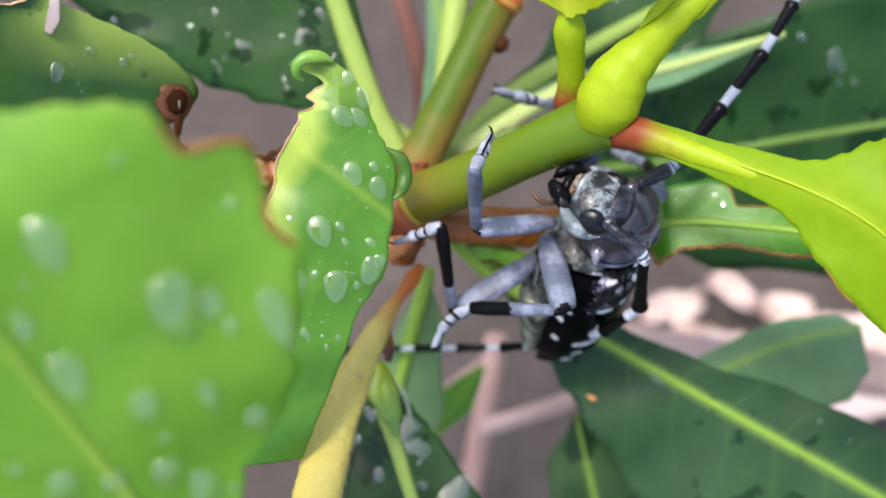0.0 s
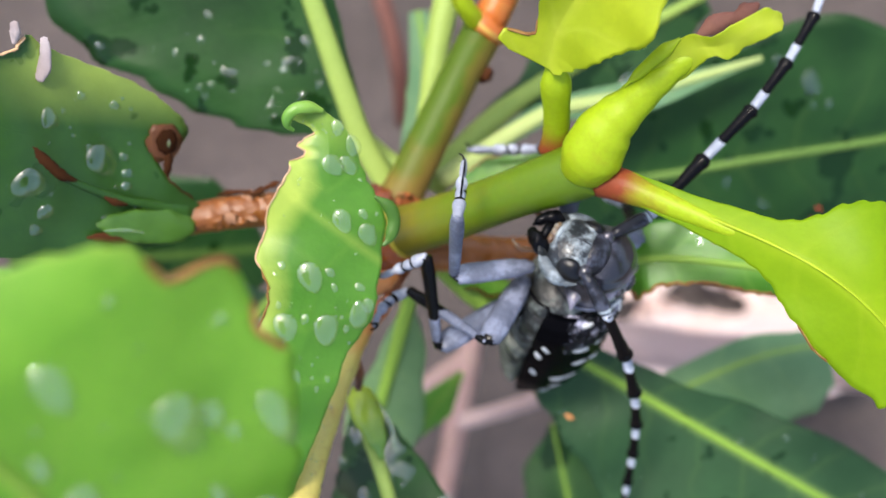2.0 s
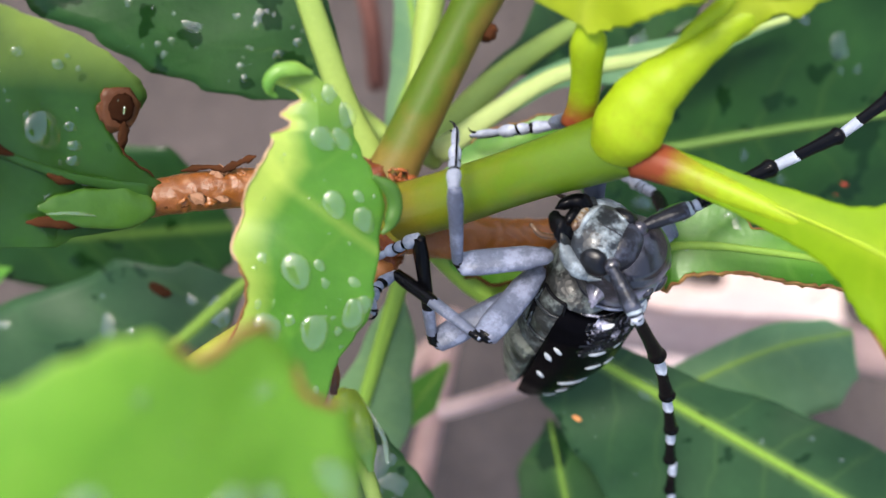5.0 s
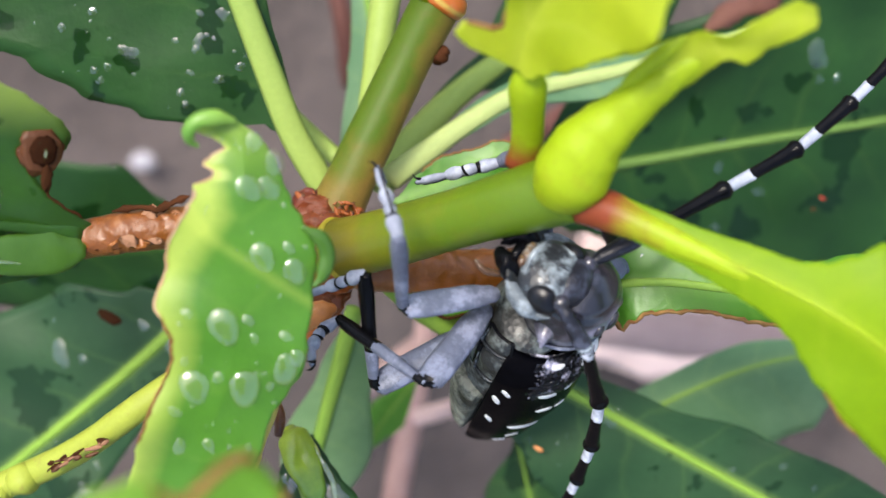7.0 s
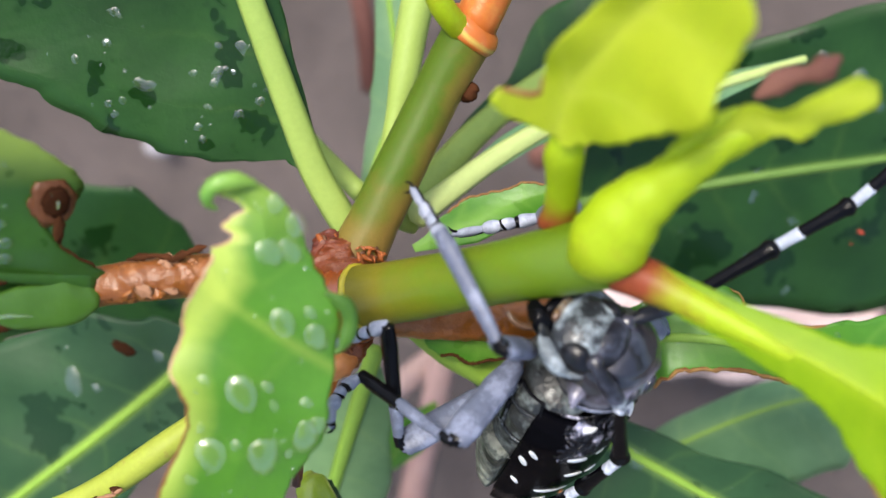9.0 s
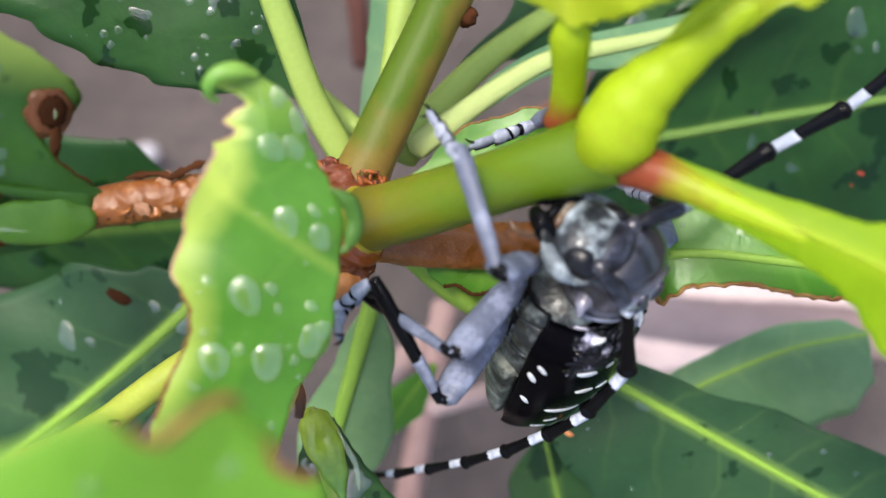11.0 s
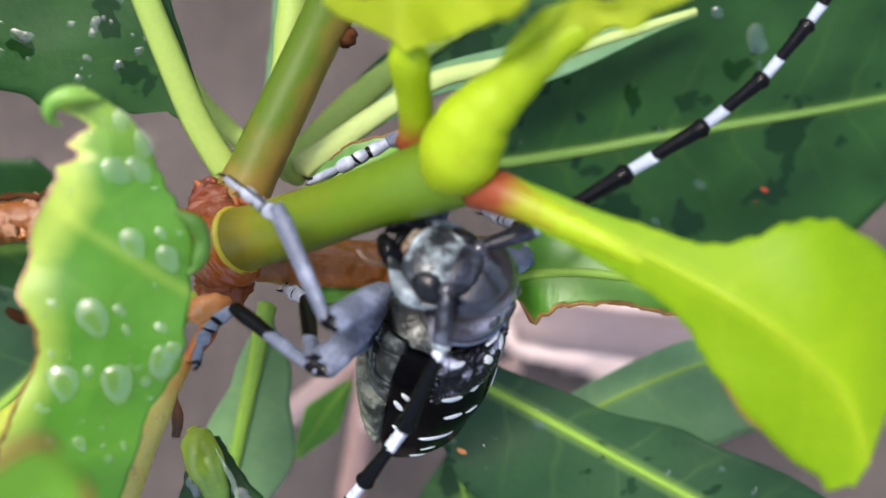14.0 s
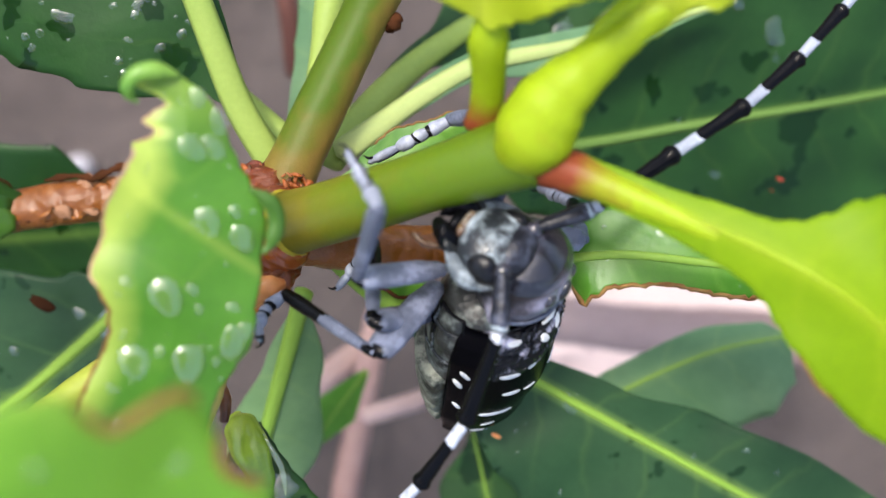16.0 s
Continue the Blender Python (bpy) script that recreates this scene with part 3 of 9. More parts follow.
    for pts, r in ((((-22, 2.5, 148.8), (-20.3, 2.8, 148.8), (-18.8, 2.6, 148.8)), 0.36), (((-19.3, 2.4, 148.8), (-18.1, 3, 149.1), (-16.7, 3.5, 149.5)), 0.42), (((-23.5, -0.1, 148.8), (-22.7, 0.1, 148.8), (-21.4, 0.1, 148.8)), 0.3)):
        tube("dry_shred", list(pts), ((0, r * 0.2), (0.3, r * 0.7), (0.6, r * 0.4), (0.8, r * 0.6), (1, r * 0.15)), M_SCAR, shrub, "curled dry brown shred", n=20, sides=9, flat=0.6, rough=0.6, seed=int(r * 100))
    # yellow stalk that runs down and forwards under the near leaf
    view_fit["stalk"] = tube("petiole", [(-7, -5.3, 142), (-8.5, -7.8, 143.2), (-9.4, -9.2, 144), (-10.5, -11.4, 145), (-12.1, -15.3, 147), (-13.2, -19.6, 149.5), (-13.7, -23.7, 152), (-14, -27.3, 154.5)],
         ((0, 0.4), (0.06, 0.7), (0.13, 0.45), (0.2, 0.7), (0.3, 1.1), (0.5, 1.6), (0.75, 1.8), (1, 1.9)), M_YELLOW, shrub, "ochre-yellow leaf stalk with brown specks", n=70, sides=20, flat=0.6, rough=0.06, age=((0, 1.0), (0.1, 0.75), (0.2, 0.4), (0.3, 0.05), (1, 0.0)))
    tube("bud", [(-9.8, -10.8, 143.2), (-9.5, -12, 143.2), (-9.6, -13.4, 143.2)], ((0, 0.3), (0.5, 0.4), (1, 0.3)), M_BARK, view_fit["stalk"], "thin dry brown bud scale", n=10, rough=0.3)
    # stalks behind
    tube("petiole", [(-11.4, -4.3, 138.2), (-19.9, -10, 143.5), (-26, -14.3, 142.4), (-31.4, -17, 141.2), (-37.9, -19.7, 140.5)], ((0, 0.9), (0.5, 1.0), (0.8, 1.05), (1, 1.6)), M_OLIVE, shrub,
         "yellow-green stalk with a brown speckled scar", n=36, rough=0.05, age=((0, 0.2), (1, 0.1)))
    rng = random.Random(17)
    for k in range(16):
        f = rng.random()
        c = Vector((-23.7 - 4.2 * f, -13.7 - 1.8 * f + rng.uniform(-0.35, 0.35), 144.5 - 0.5 * f))
        ball("scar", c, (rng.uniform(0.25, 0.6), rng.uniform(0.1, 0.24), 0.14), (M_SCAR, M_RUST, M_FLAKE)[k % 3], shrub, "", turn=Matrix.Rotation(rng.uniform(0.1, 0.7), 3, "Z"), dent=lambda v, k=k: 1 + 0.6 * noise.noise(v * 2.2 + Vector((k * 3, 0, 0))), sides=10)
    for c, r in (((-30.6, -16.8, 141.8), 1.25), ((-32.6, -17.8, 141.4), 1.1)):
        ball("node", c, (r, r * 0.95, r), M_OLIVE, shrub, "", dent=lambda v: 1 + 0.15 * noise.noise(v * 1.5), sides=16)
    tube("petiole", [(-4, -2.1, 138.2), (-1.1, -4.6, 136), (2.1, -6.5, 134.5), (6.3, -9.7, 132.2)], ((0, 1.3), (0.6, 1.5), (1, 1.3)), M_RIB, shrub, "light green leaf stalk behind the joint", n=20, age=((0, 0.1), (1, 0)))
    tube("petiole", [(-8.4, 7.2, 134.3), (-11.1, 9.6, 132), (-13.3, 11.7, 130), (-15.6, 14.5, 126)], ((0, 0.75), (1, 0.9)), M_PALERIB, shrub, "pale leaf stalk behind the stems", n=16, age=((0, 0), (1, 0)))
    tube("petiole", [(-6.6, 5.2, 136), (-5.9, 11.6, 136), (-5.1, 15.6, 136), (-4.5, 19.6, 136), (-3.7, 23.5, 136)], ((0, 0.45), (0.4, 0.75), (0.6, 1.15), (1, 1.3)), M_PALERIB, shrub, "pale yellow-green leaf stalk", n=20, age=((0, 0), (1, 0)))

    rng = random.Random(91)
    line, _ = spline([(-10.5, -11.4, 145), (-12.1, -15.3, 147), (-13.2, -19.6, 149.5), (-13.7, -23.7, 152)], 40)
    for k in range(26):
        c = line[rng.randrange(41)]
        side = rng.uniform(-1, 1)
        ob = new("water_drop", DROPS[k % 4])
        ob.parent = view_fit["stalk"]
        r = rng.uniform(0.08, 0.26)
        ob.matrix_basis = Matrix.Translation((c + Vector((1.15 * side, 0.3 * side, 0.98 * math.sqrt(1 - 0.8 * side * side)))) * MM) @ pose(0, 0, 0, 0, 30 * side, rng.uniform(0, 360)) @ Matrix.Diagonal((r, r, r, 1))


build_stems()


M_LIMEROLL = stem_material("lime_roll", (0.42, 0.56, 0.05), (0.12, 0.25, 0.03), 0.14, 0.6)
M_LOBE_OLD = leaf_material("old_leaf_roll", (0.042, 0.12, 0.014), (0.08, 0.19, 0.022), (0.2, 0.36, 0.05), 0.32, 0.16, 0.45, 0.0, 0.0, 0.0)
M_LOBE = stem_material("young_leaf_roll", (0.2, 0.36, 0.05), (0.11, 0.27, 0.035), 0.34, 0.45)
M_DRYWHITE = stem_material("dried_white", (0.46, 0.4, 0.41), (0.3, 0.25, 0.25), 0.7, 0.2)
M_HOLE = stem_material("hole_dark", (0.03, 0.012, 0.006), (0.015, 0.007, 0.004), 0.9, 0.0)


def build_leaves():
    # large old leaf above, its midrib broad and pale
    b = Blade([(-8.8, 4.3, 137.5), (-11.5, 9.1, 139), (-13.6, 15.2, 141.2), (-15.9, 22, 143.5), (-18.4, 31.6, 146.5), (-20.8, 41.3, 147.2)],
              ((0, 0.5), (0.13, 0.7), (0.165, 1.6), (0.185, 4.5), (0.205, 7.0), (0.25, 10.3), (0.326, 14), (0.406, 16.5), (0.478, 20.5), (0.571, 23), (0.7, 22), (0.88, 14), (1, 2)), ((0, 0.5), (0.18, 1.1), (0.3, 1.4), (0.42, 2.0), (0.6, 2.8), (0.8, 3), (1, 1)), fold=(-4, -25), seed=1)
    lf = leaf("leaf", b, M_DARK, shrub, "large dark green glossy leaf with rain drops", 1.15, 0.7, rib_mat=M_PALERIB)
    scatter_drops(lf, b, 40, 1, 0.1, 0.4, 0.24, 0.5, 0.97, 0.08, 0.05)
    # eaten old leaf with a hole; its sheet runs from the low lobe up to the torn corner
    b = Blade([(-29.6, -3, 151.8), (-30.3, 1.1, 154.5), (-31, 5, 157.1), (-31.7, 9, 159.8), (-32.2, 12.1, 161.9)],
              ((0, 4), (0.04, 9.6), (0.12, 11.7), (0.22, 13.3), (0.4, 13.7), (0.54, 13.4), (0.64, 12.5), (0.74, 10.9), (0.83, 8.9), (0.885, 6.5), (0.91, 2.4), (0.94, 1.3), (1, 0.4)),
              ((0, 0.3), (0.03, 1.2), (0.08, 6.0), (0.12, 7.3), (0.17, 8.2), (0.22, 8.6), (0.27, 9.0), (0.31, 8.4), (0.35, 7.6), (0.4, 6.9), (0.46, 6.6), (0.51, 6.7), (0.55, 8.2), (0.59, 9.5), (0.64, 9.8), (0.69, 9.6), (0.74, 8.9), (0.79, 8.1), (0.84, 6.8), (0.88, 5.0), (0.91, 3.2), (0.94, 1.6), (0.97, 0.4), (1, 0.1)),
              bend=(0.0, 0.25), wave=0.12, waves=2.0, ragged=(0.02, 0.025), seed=2, across=(-74.1, -7.5, 66.7))
    lf = leaf("leaf", b, M_EATEN, shrub, "eaten dark green leaf with a brown-rimmed hole", 0.0, edge=((1, 0.3, 0.44, 0.12, M_SCAR), (1, 0.08, 0.12, 0.1, M_RIM), (0, 0.9, 0.99, 0.14, M_RIM)), cols=16,
              pale=lambda s, q: max(0.0, min(0.5, (s - 0.62) * 2.0)) * max(0.0, min(1.0, (0.5 - q) * 2)))
    tube("midrib", [(-24.2, 1.1, 148.9), (-27.8, 1.5, 152.6), (-29.7, 2, 154.6), (-31.5, 2.8, 156.7), (-33.1, 4.3, 159), (-36, 7.4, 163)], ((0, 0.9), (0.12, 0.4), (0.3, 0.3), (1, 0.2)), M_EATEN, lf, "", n=36, sides=12, flat=0.5)
    tube("scar", [(-30.8, 2.6, 156.1), (-31.6, 2.9, 157), (-32.4, 3.7, 158.1), (-33.3, 4.6, 159.3), (-34.2, 5.8, 160.7)], ((0, 0.12), (0.2, 0.42), (0.5, 0.5), (0.8, 0.32), (1, 0.1)), M_SCAR, lf, "brown scar along the midrib", n=30, sides=9, flat=0.5, rough=0.4)
    tube("scar", [(-28.0, 1.2, 152.9), (-28.7, 1.3, 153.6), (-29.3, 1.6, 154.3)], ((0, 0.1), (0.5, 0.3), (1, 0.1)), M_SCAR, lf, "", n=12, sides=8, flat=0.5, rough=0.4)
    for s, q, r in ((0.76, -0.27, 0.4), (0.728, -0.5, 0.42), (0.65, 0.06, 0.8), (0.47, -0.33, 1.35), (0.487, -0.61, 0.4), (0.412, -0.56, 0.45), (0.35, -0.45, 0.45), (0.362, 0.31, 1.2), (0.23, 0.28, 0.65), (0.14, 0.41, 0.5),
                    (0.203, -0.09, 0.3), (0.247, -0.43, 0.4), (0.527, -0.21, 0.35), (0.315, 0.21, 0.2), (0.345, -0.33, 0.2), (0.69, -0.05, 0.25), (0.72, -0.62, 0.25)):
        drop(lf, b, s, q, r, int(r * 20) % 4, 0.9, 1.1, 300 * r)
    scatter_drops(lf, b, 14, 2, 0.08, 0.2, 0.15, 0.8, 0.7, 0.0)
    # the gnawed hole: a dried brown ring round a dark disc, its inner shade painted
    tilt = Matrix.Rotation(radians(33), 3, "Y") @ Matrix.Rotation(radians(18), 3, "X")
    for c, size, m, name, lab, k in (((-25.3, 6.1, 152.95), (1.35, 1.55, 0.22), M_RUST, "hole_rim", "brown dried rim of the hole", 0.35), ((-25.0, 4.5, 152.45), (0.32, 0.9, 0.12), M_SCAR, "hole_rim", "brown dried tear below the hole", 0.5),
                                     ((-24.95, 6.15, 153.05), (0.8, 1.0, 0.2), M_HOLE, "hole_disc", "dark disc painted for the shaded gnawed hole", 0.3)):
        ball(name, c, size, m, lf, lab, turn=tilt, dent=lambda v, k=k: 1 + k * noise.noise(v * 2.1 + Vector((k * 9, 0, 0))), sides=22)
    for c, size in (((-24.75, 5.95, 153.3), (0.1, 0.3, 0.06)), ((-25.1, 6.5, 153.4), (0.07, 0.18, 0.05))):
        ball("water_drop", c, size, M_BEAD, lf, "", turn=tilt, sides=10)
    tube("rolled_lobe", [(-23.9, 0.5, 148.9), (-24.9, 0.0, 149.9), (-26.4, -0.3, 151.1), (-28.2, -0.4, 152.5), (-30, -0.5, 153.8)], ((0, 0.5), (0.07, 1.1), (0.25, 1.5), (0.6, 1.35), (0.85, 0.9), (1, 0.2)), M_LOBE_OLD, lf, "light green rolled lower lobe of the leaf", n=40, sides=20, flat=0.3, rough=0.08)
    tube("scar", [(-27.2, -1.2, 151.4), (-28.6, -1.3, 152.6), (-30.6, -1.5, 154.2)], ((0, 0.25), (0.4, 0.55), (0.8, 0.35), (1, 0.1)), M_SCAR, lf, "brown patch on the rolled lobe", n=18, sides=10, flat=0.5, rough=0.4)
    # glossy strip added where the lobe shines white
    tube("gloss_streak", [(-26.8, -0.9, 152.0), (-28.0, -0.8, 153.1), (-29.4, -0.95, 154.1)], ((0, 0.05), (0.4, 0.17), (1, 0.05)), M_BEAD, lf, "thin glossy strip for the lobe's white shine", n=14, sides=8, flat=0.6)
    tube("dry_patch", [(-31.4, 12, 161.5), (-31.4, 11.2, 161.2), (-31.6, 10.2, 160.8), (-32, 9.2, 160.6)], ((0, 0.3), (0.3, 0.42), (0.7, 0.55), (1, 0.35)), M_DRYWHITE, lf, "whitish dried strip", n=20, sides=10, flat=0.3, rough=0.3)
    tube("dry_shred", [(-33.2, 11.4, 162.3), (-32.9, 12.1, 162.8), (-32.9, 12.7, 163)], ((0, 0.15), (0.5, 0.42), (1, 0.3)), M_DRYWHITE, lf, "whitish dried scrap", n=16, sides=10, flat=0.5, rough=0.4)
    # young leaf with the curled tip, beaded with rain
    b = Blade([(-18.3, -21.3, 153.6), (-15.8, -15.8, 154.8), (-13.7, -10.1, 155.7), (-12.2, -5.3, 156.5), (-11.9, -1.9, 157), (-11.7, 1.4, 157.6), (-11.5, 4, 158), (-11.7, 5.9, 158.3), (-12.4, 7.5, 158.6)],
              ((0, 4.6), (0.198, 4.3), (0.294, 3.9), (0.39, 4), (0.487, 3.64), (0.535, 3.68), (0.567, 3.8), (0.599, 4.22), (0.639, 4.92), (0.679, 4.72), (0.719, 4.49), (0.759, 4.21), (0.8, 3.53), (0.832, 3.11), (0.856, 2.86), (0.872, 2.98), (0.882, 1.9), (0.894, 1.75), (0.91, 2.4), (0.924, 1.85), (0.94, 0.93), (0.952, 1.2), (0.976, 2.2), (0.988, 1.94), (1, 1.0)),
              ((0, 3.6), (0.198, 3.41), (0.294, 3.53), (0.39, 3.41), (0.439, 3.95), (0.487, 4.55), (0.535, 4.32), (0.567, 4.06), (0.639, 4.21), (0.719, 4.42), (0.759, 4.13), (0.8, 3.44), (0.832, 2.71), (0.876, 2.07), (0.912, 1.84), (0.94, 1.53), (0.964, 1.3), (0.988, 0.71), (1, 0.2)),
              fold=(6, -16), bend=(0.5, -0.7), wave=0.3, waves=4.6, ragged=(0.05, 0.03), seed=3, across=(-1, 0, 0))
    lf = leaf("leaf", b, M_YOUNG, shrub, "bright green ragged young leaf with a curled tip", 0.0, 0.08, edge=((0, 0.615, 0.864, 0.13, M_RIM), (0, 0.358, 0.615, 0.15), (0, 0.872, 0.944, 0.09, M_RIM)), cols=18,
              pale=lambda s, q: max(0.0, min(0.9, (q - 0.5 + 0.45 * max(0, 1 - abs(s - 0.808) / 0.115)) * 2.0)) + max(0.0, min(0.4, 2.9 * (s - 0.856))) + 0.3 * max(0.0, 1 - abs(s - 0.787 + 0.1 * (0.6 - q)) * 48))
    scatter_drops(lf, b, 50, 3, 0.07, 0.2, 0.3, 0.98, 0.92, 0.0, stock=BEADS)
    for s, q, r in ((0.862, -0.12, 0.75), (0.862, -0.64, 0.65), (0.908, -0.93, 0.65), (0.952, -0.65, 0.5), (0.729, -0.28, 0.75), (0.695, -0.72, 0.75), (0.595, 0.21, 0.95), (0.471, 0.48, 0.9), (0.459, -0.31, 1.0), (0.495, -0.76, 0.85), (0.519, -0.88, 0.5), (0.605, -0.12, 0.35),
                    (0.567, -0.25, 0.28), (0.567, -0.7, 0.35), (0.488, 0.15, 0.33), (0.423, 0.66, 0.28), (0.342, 0.38, 0.45), (0.342, -0.05, 0.38), (0.305, -0.59, 0.22), (0.33, -0.76, 0.22), (0.623, 0.66, 0.3), (0.524, 0.79, 0.25), (0.745, -0.64, 0.35), (0.459, -0.66, 0.3)):
        drop(lf, b, s, q, r, int(r * 20) % 4, 0.85, 1.3, 60, BEADS)
    tube("curl", [(-11.9, 7.3, 158.9), (-12.7, 7.45, 159.4), (-13.7, 7.3, 159.7), (-14.3, 6.8, 159.6), (-14.4, 6.2, 159.2), (-14.0, 5.9, 158.8)], ((0, 0.2), (0.3, 0.5), (0.7, 0.42), (1, 0.12)), M_LOBE, lf, "rolled leaf tip", n=30, sides=12, flat=0.7)
    tube("curl", [(-8.2, 1.3, 157.2), (-7.2, 0.6, 156.7), (-6.9, -0.4, 156.3), (-7.2, -1.6, 156.2), (-7.7, -2.2, 156.3)], ((0, 0.15), (0.3, 0.5), (0.7, 0.5), (1, 0.15)), M_LOBE_OLD, lf, "rolled margin of the leaf", n=24, sides=14, flat=0.7)
    # near leaf, close before the camera
    b = Blade([(-14.8, -24.4, 179.5), (-17.2, -18.9, 185.5), (-19.3, -14.4, 190), (-21.4, -10.5, 193.4), (-24.8, -5.9, 195.2)],
              ((0, 6), (0.5, 8), (0.8, 7), (1, 2)), ((0, 3.45), (0.027, 3.6), (0.107, 4.67), (0.134, 6.6), (0.165, 7.9), (0.241, 9.6), (0.375, 11.5), (0.429, 12.3), (0.455, 11.9), (0.491, 11.6), (0.549, 12.3), (0.621, 12.51), (0.634, 12.09), (0.67, 9.9), (0.714, 9.9), (0.746, 9.9), (0.777, 9.1), (0.812, 7.5), (0.857, 5.32), (0.897, 3.61), (0.946, 1.71), (1, 0.6)),
              fold=(2, -18), wave=0.12, waves=3, ragged=(0, 0.01), seed=4)
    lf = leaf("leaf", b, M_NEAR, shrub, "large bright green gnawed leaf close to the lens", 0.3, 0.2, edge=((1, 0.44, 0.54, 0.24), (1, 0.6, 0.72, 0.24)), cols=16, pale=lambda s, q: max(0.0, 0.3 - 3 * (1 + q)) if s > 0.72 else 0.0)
    scatter_drops(lf, b, 30, 4, 0.12, 0.35, 0.05, 0.8, 0.95, 0.0, stock=BEADS)
    for s, q, r, st in ((0.662, -0.35, 0.85, 1.5), (0.463, -0.54, 1.25, 1.5), (0.463, -0.1, 0.8, 1.7), (0.35, -0.27, 0.65, 1.4), (0.287, -0.54, 0.5, 1.8), (0.287, 0.27, 0.9, 1.2), (0.34, -0.88, 0.8, 2.2), (0.175, -0.82, 0.75, 1.3),
                        (0.25, 0.02, 0.6, 1.3), (0.375, -0.68, 0.4, 1.3), (0.575, -0.08, 0.5, 1.4), (0.2, -0.22, 0.8, 1.3), (0.43, -0.62, 0.6, 1.6), (0.12, -0.5, 0.9, 1.3)):
        drop(lf, b, s, q, r, int(r * 10) % 4, 0.9, st, 70, BEADS)
    view_fit["near_leaf"] = lf
    # lime leaf that spreads from the red-footed stalk
    b = Blade([(9.3, 2.7, 156.9), (12, 1.3, 158), (14.4, 0.1, 159), (16.7, -1, 160), (18.9, -2.2, 161), (21.3, -3.6, 162), (24, -5.6, 162.4), (26.8, -8.5, 162.4), (28.1, -11.9, 162)],
              ((0, 0.9), (0.05, 1.0), (0.16, 1.1), (0.22, 1.14), (0.28, 1.25), (0.34, 1.42), (0.4, 1.57), (0.45, 1.75), (0.5, 2.31), (0.55, 3.38), (0.6, 4.94), (0.65, 5.94), (0.7, 6.69), (0.82, 7.3), (0.94, 6.6), (1, 4)),
              ((0, 0.9), (0.05, 1.05), (0.16, 1.21), (0.22, 1.25), (0.28, 1.44), (0.34, 1.62), (0.4, 1.76), (0.45, 2), (0.5, 2.47), (0.55, 3.37), (0.6, 3.97), (0.7, 4.79), (0.82, 4.77), (0.94, 3.49), (1, 1.5)),
              fold=(-12, -16), bend=(0.0, -0.12), wave=0.1, waves=2.0, ragged=(0.01, 0.015), seed=5, across=(39.8, 90.1, 10))
    lf = leaf("leaf", b, M_LIME, shrub, "smooth lime-green young leaf, backlit", 0.2, 0.06, edge=((1, 0.62, 0.74, 0.1),), rib_mat=M_LIMESTEM, rib_age=((0, 0.8), (0.1, 0.5), (0.25, 0.1), (1, 0)))
    # curled lime leaf on the swollen stalk
    b = Blade([(11.4, 8.8, 161.4), (12.8, 9.9, 162.4), (14, 10.6, 163.2), (15.4, 10.6, 164), (16.5, 10.9, 164.6), (17.8, 11.6, 165.2), (19.2, 12.1, 165.2)],
              ((0, 0.7), (0.1, 0.95), (0.2, 1.21), (0.36, 1.22), (0.42, 1.2), (0.48, 0.92), (0.54, 0.77), (0.6, 0.88), (0.68, 1.08), (0.84, 1.03), (0.92, 1.08), (0.97, 0.6), (1, 0.3)), ((0, 0.8), (0.1, 1.0), (0.2, 1.2), (0.36, 1.1), (0.42, 0.87), (0.48, 0.76), (0.54, 1.15), (0.6, 0.96), (0.68, 0.64), (0.76, 0.81), (0.84, 0.93), (0.97, 0.78), (1, 0.39)),
              fold=(28, -22), bend=(0.3, -0.8), wave=0.25, waves=2.2, seed=6, across=(-44.7, 89.4, 0))
    leaf("leaf", b, M_LEMON, shrub, "narrow folded lime leaf with wavy rim", 0.0)
    # wavy lime leaf above its stalk, rising to the lens
    b = Blade([(4.3, 9.9, 160.4), (4.6, 11.8, 162.0), (5.8, 13.7, 164.0), (7.4, 15.4, 166), (9, 17, 168.1), (10.3, 18.2, 169.4)],
              ((0, 3.4), (0.03, 4.2), (0.08, 4.0), (0.12, 1.9), (0.14, 1.5), (0.2, 1.68), (0.3, 2.13), (0.36, 2.2), (0.5, 1.87), (0.74, 1.6), (0.9, 1.33), (1, 0.6)), ((0, 0.5), (0.04, 1.2), (0.11, 2.3), (0.2, 3.5), (0.3, 4.1), (0.36, 4.5), (0.42, 5.2), (0.5, 5.9), (0.58, 5.8), (0.74, 5.1), (0.9, 4.2), (1, 2.5)),
              fold=(14, 30), bend=(0.4, 0.3), wave=0.25, waves=3, ragged=(0.02, 0.04), seed=7, across=(-81, 54.9, 20.5))
    leaf("leaf", b, M_LEMON, shrub, "wavy torn lemon-green young leaf", 0.0, edge=((0, 0.09, 0.2, 0.1),), cols=14)
    # eaten leaf behind the beetle
    b = Blade([(7.2, -3.6, 142.8), (12.9, -2.3, 145), (18.2, -2.6, 146.1), (23.9, -3.4, 146.5), (31.7, -5, 146.5), (39.5, -6.9, 146.5)],
              ((0, 0.4), (0.12, 2.0), (0.22, 3.2), (0.3, 3.7), (0.33, 3.4), (0.36, 1.6), (0.47, 1.8), (0.55, 2.8), (0.65, 4.0), (0.75, 5.2), (0.9, 4.6), (1, 1)), ((0, 0.4), (0.13, 1.2), (0.16, 2.9), (0.24, 2.2), (0.36, 1.8), (0.55, 2.0), (0.8, 2), (1, 0.3)), fold=(-5, 3), ragged=(0.03, 0.16), seed=8)
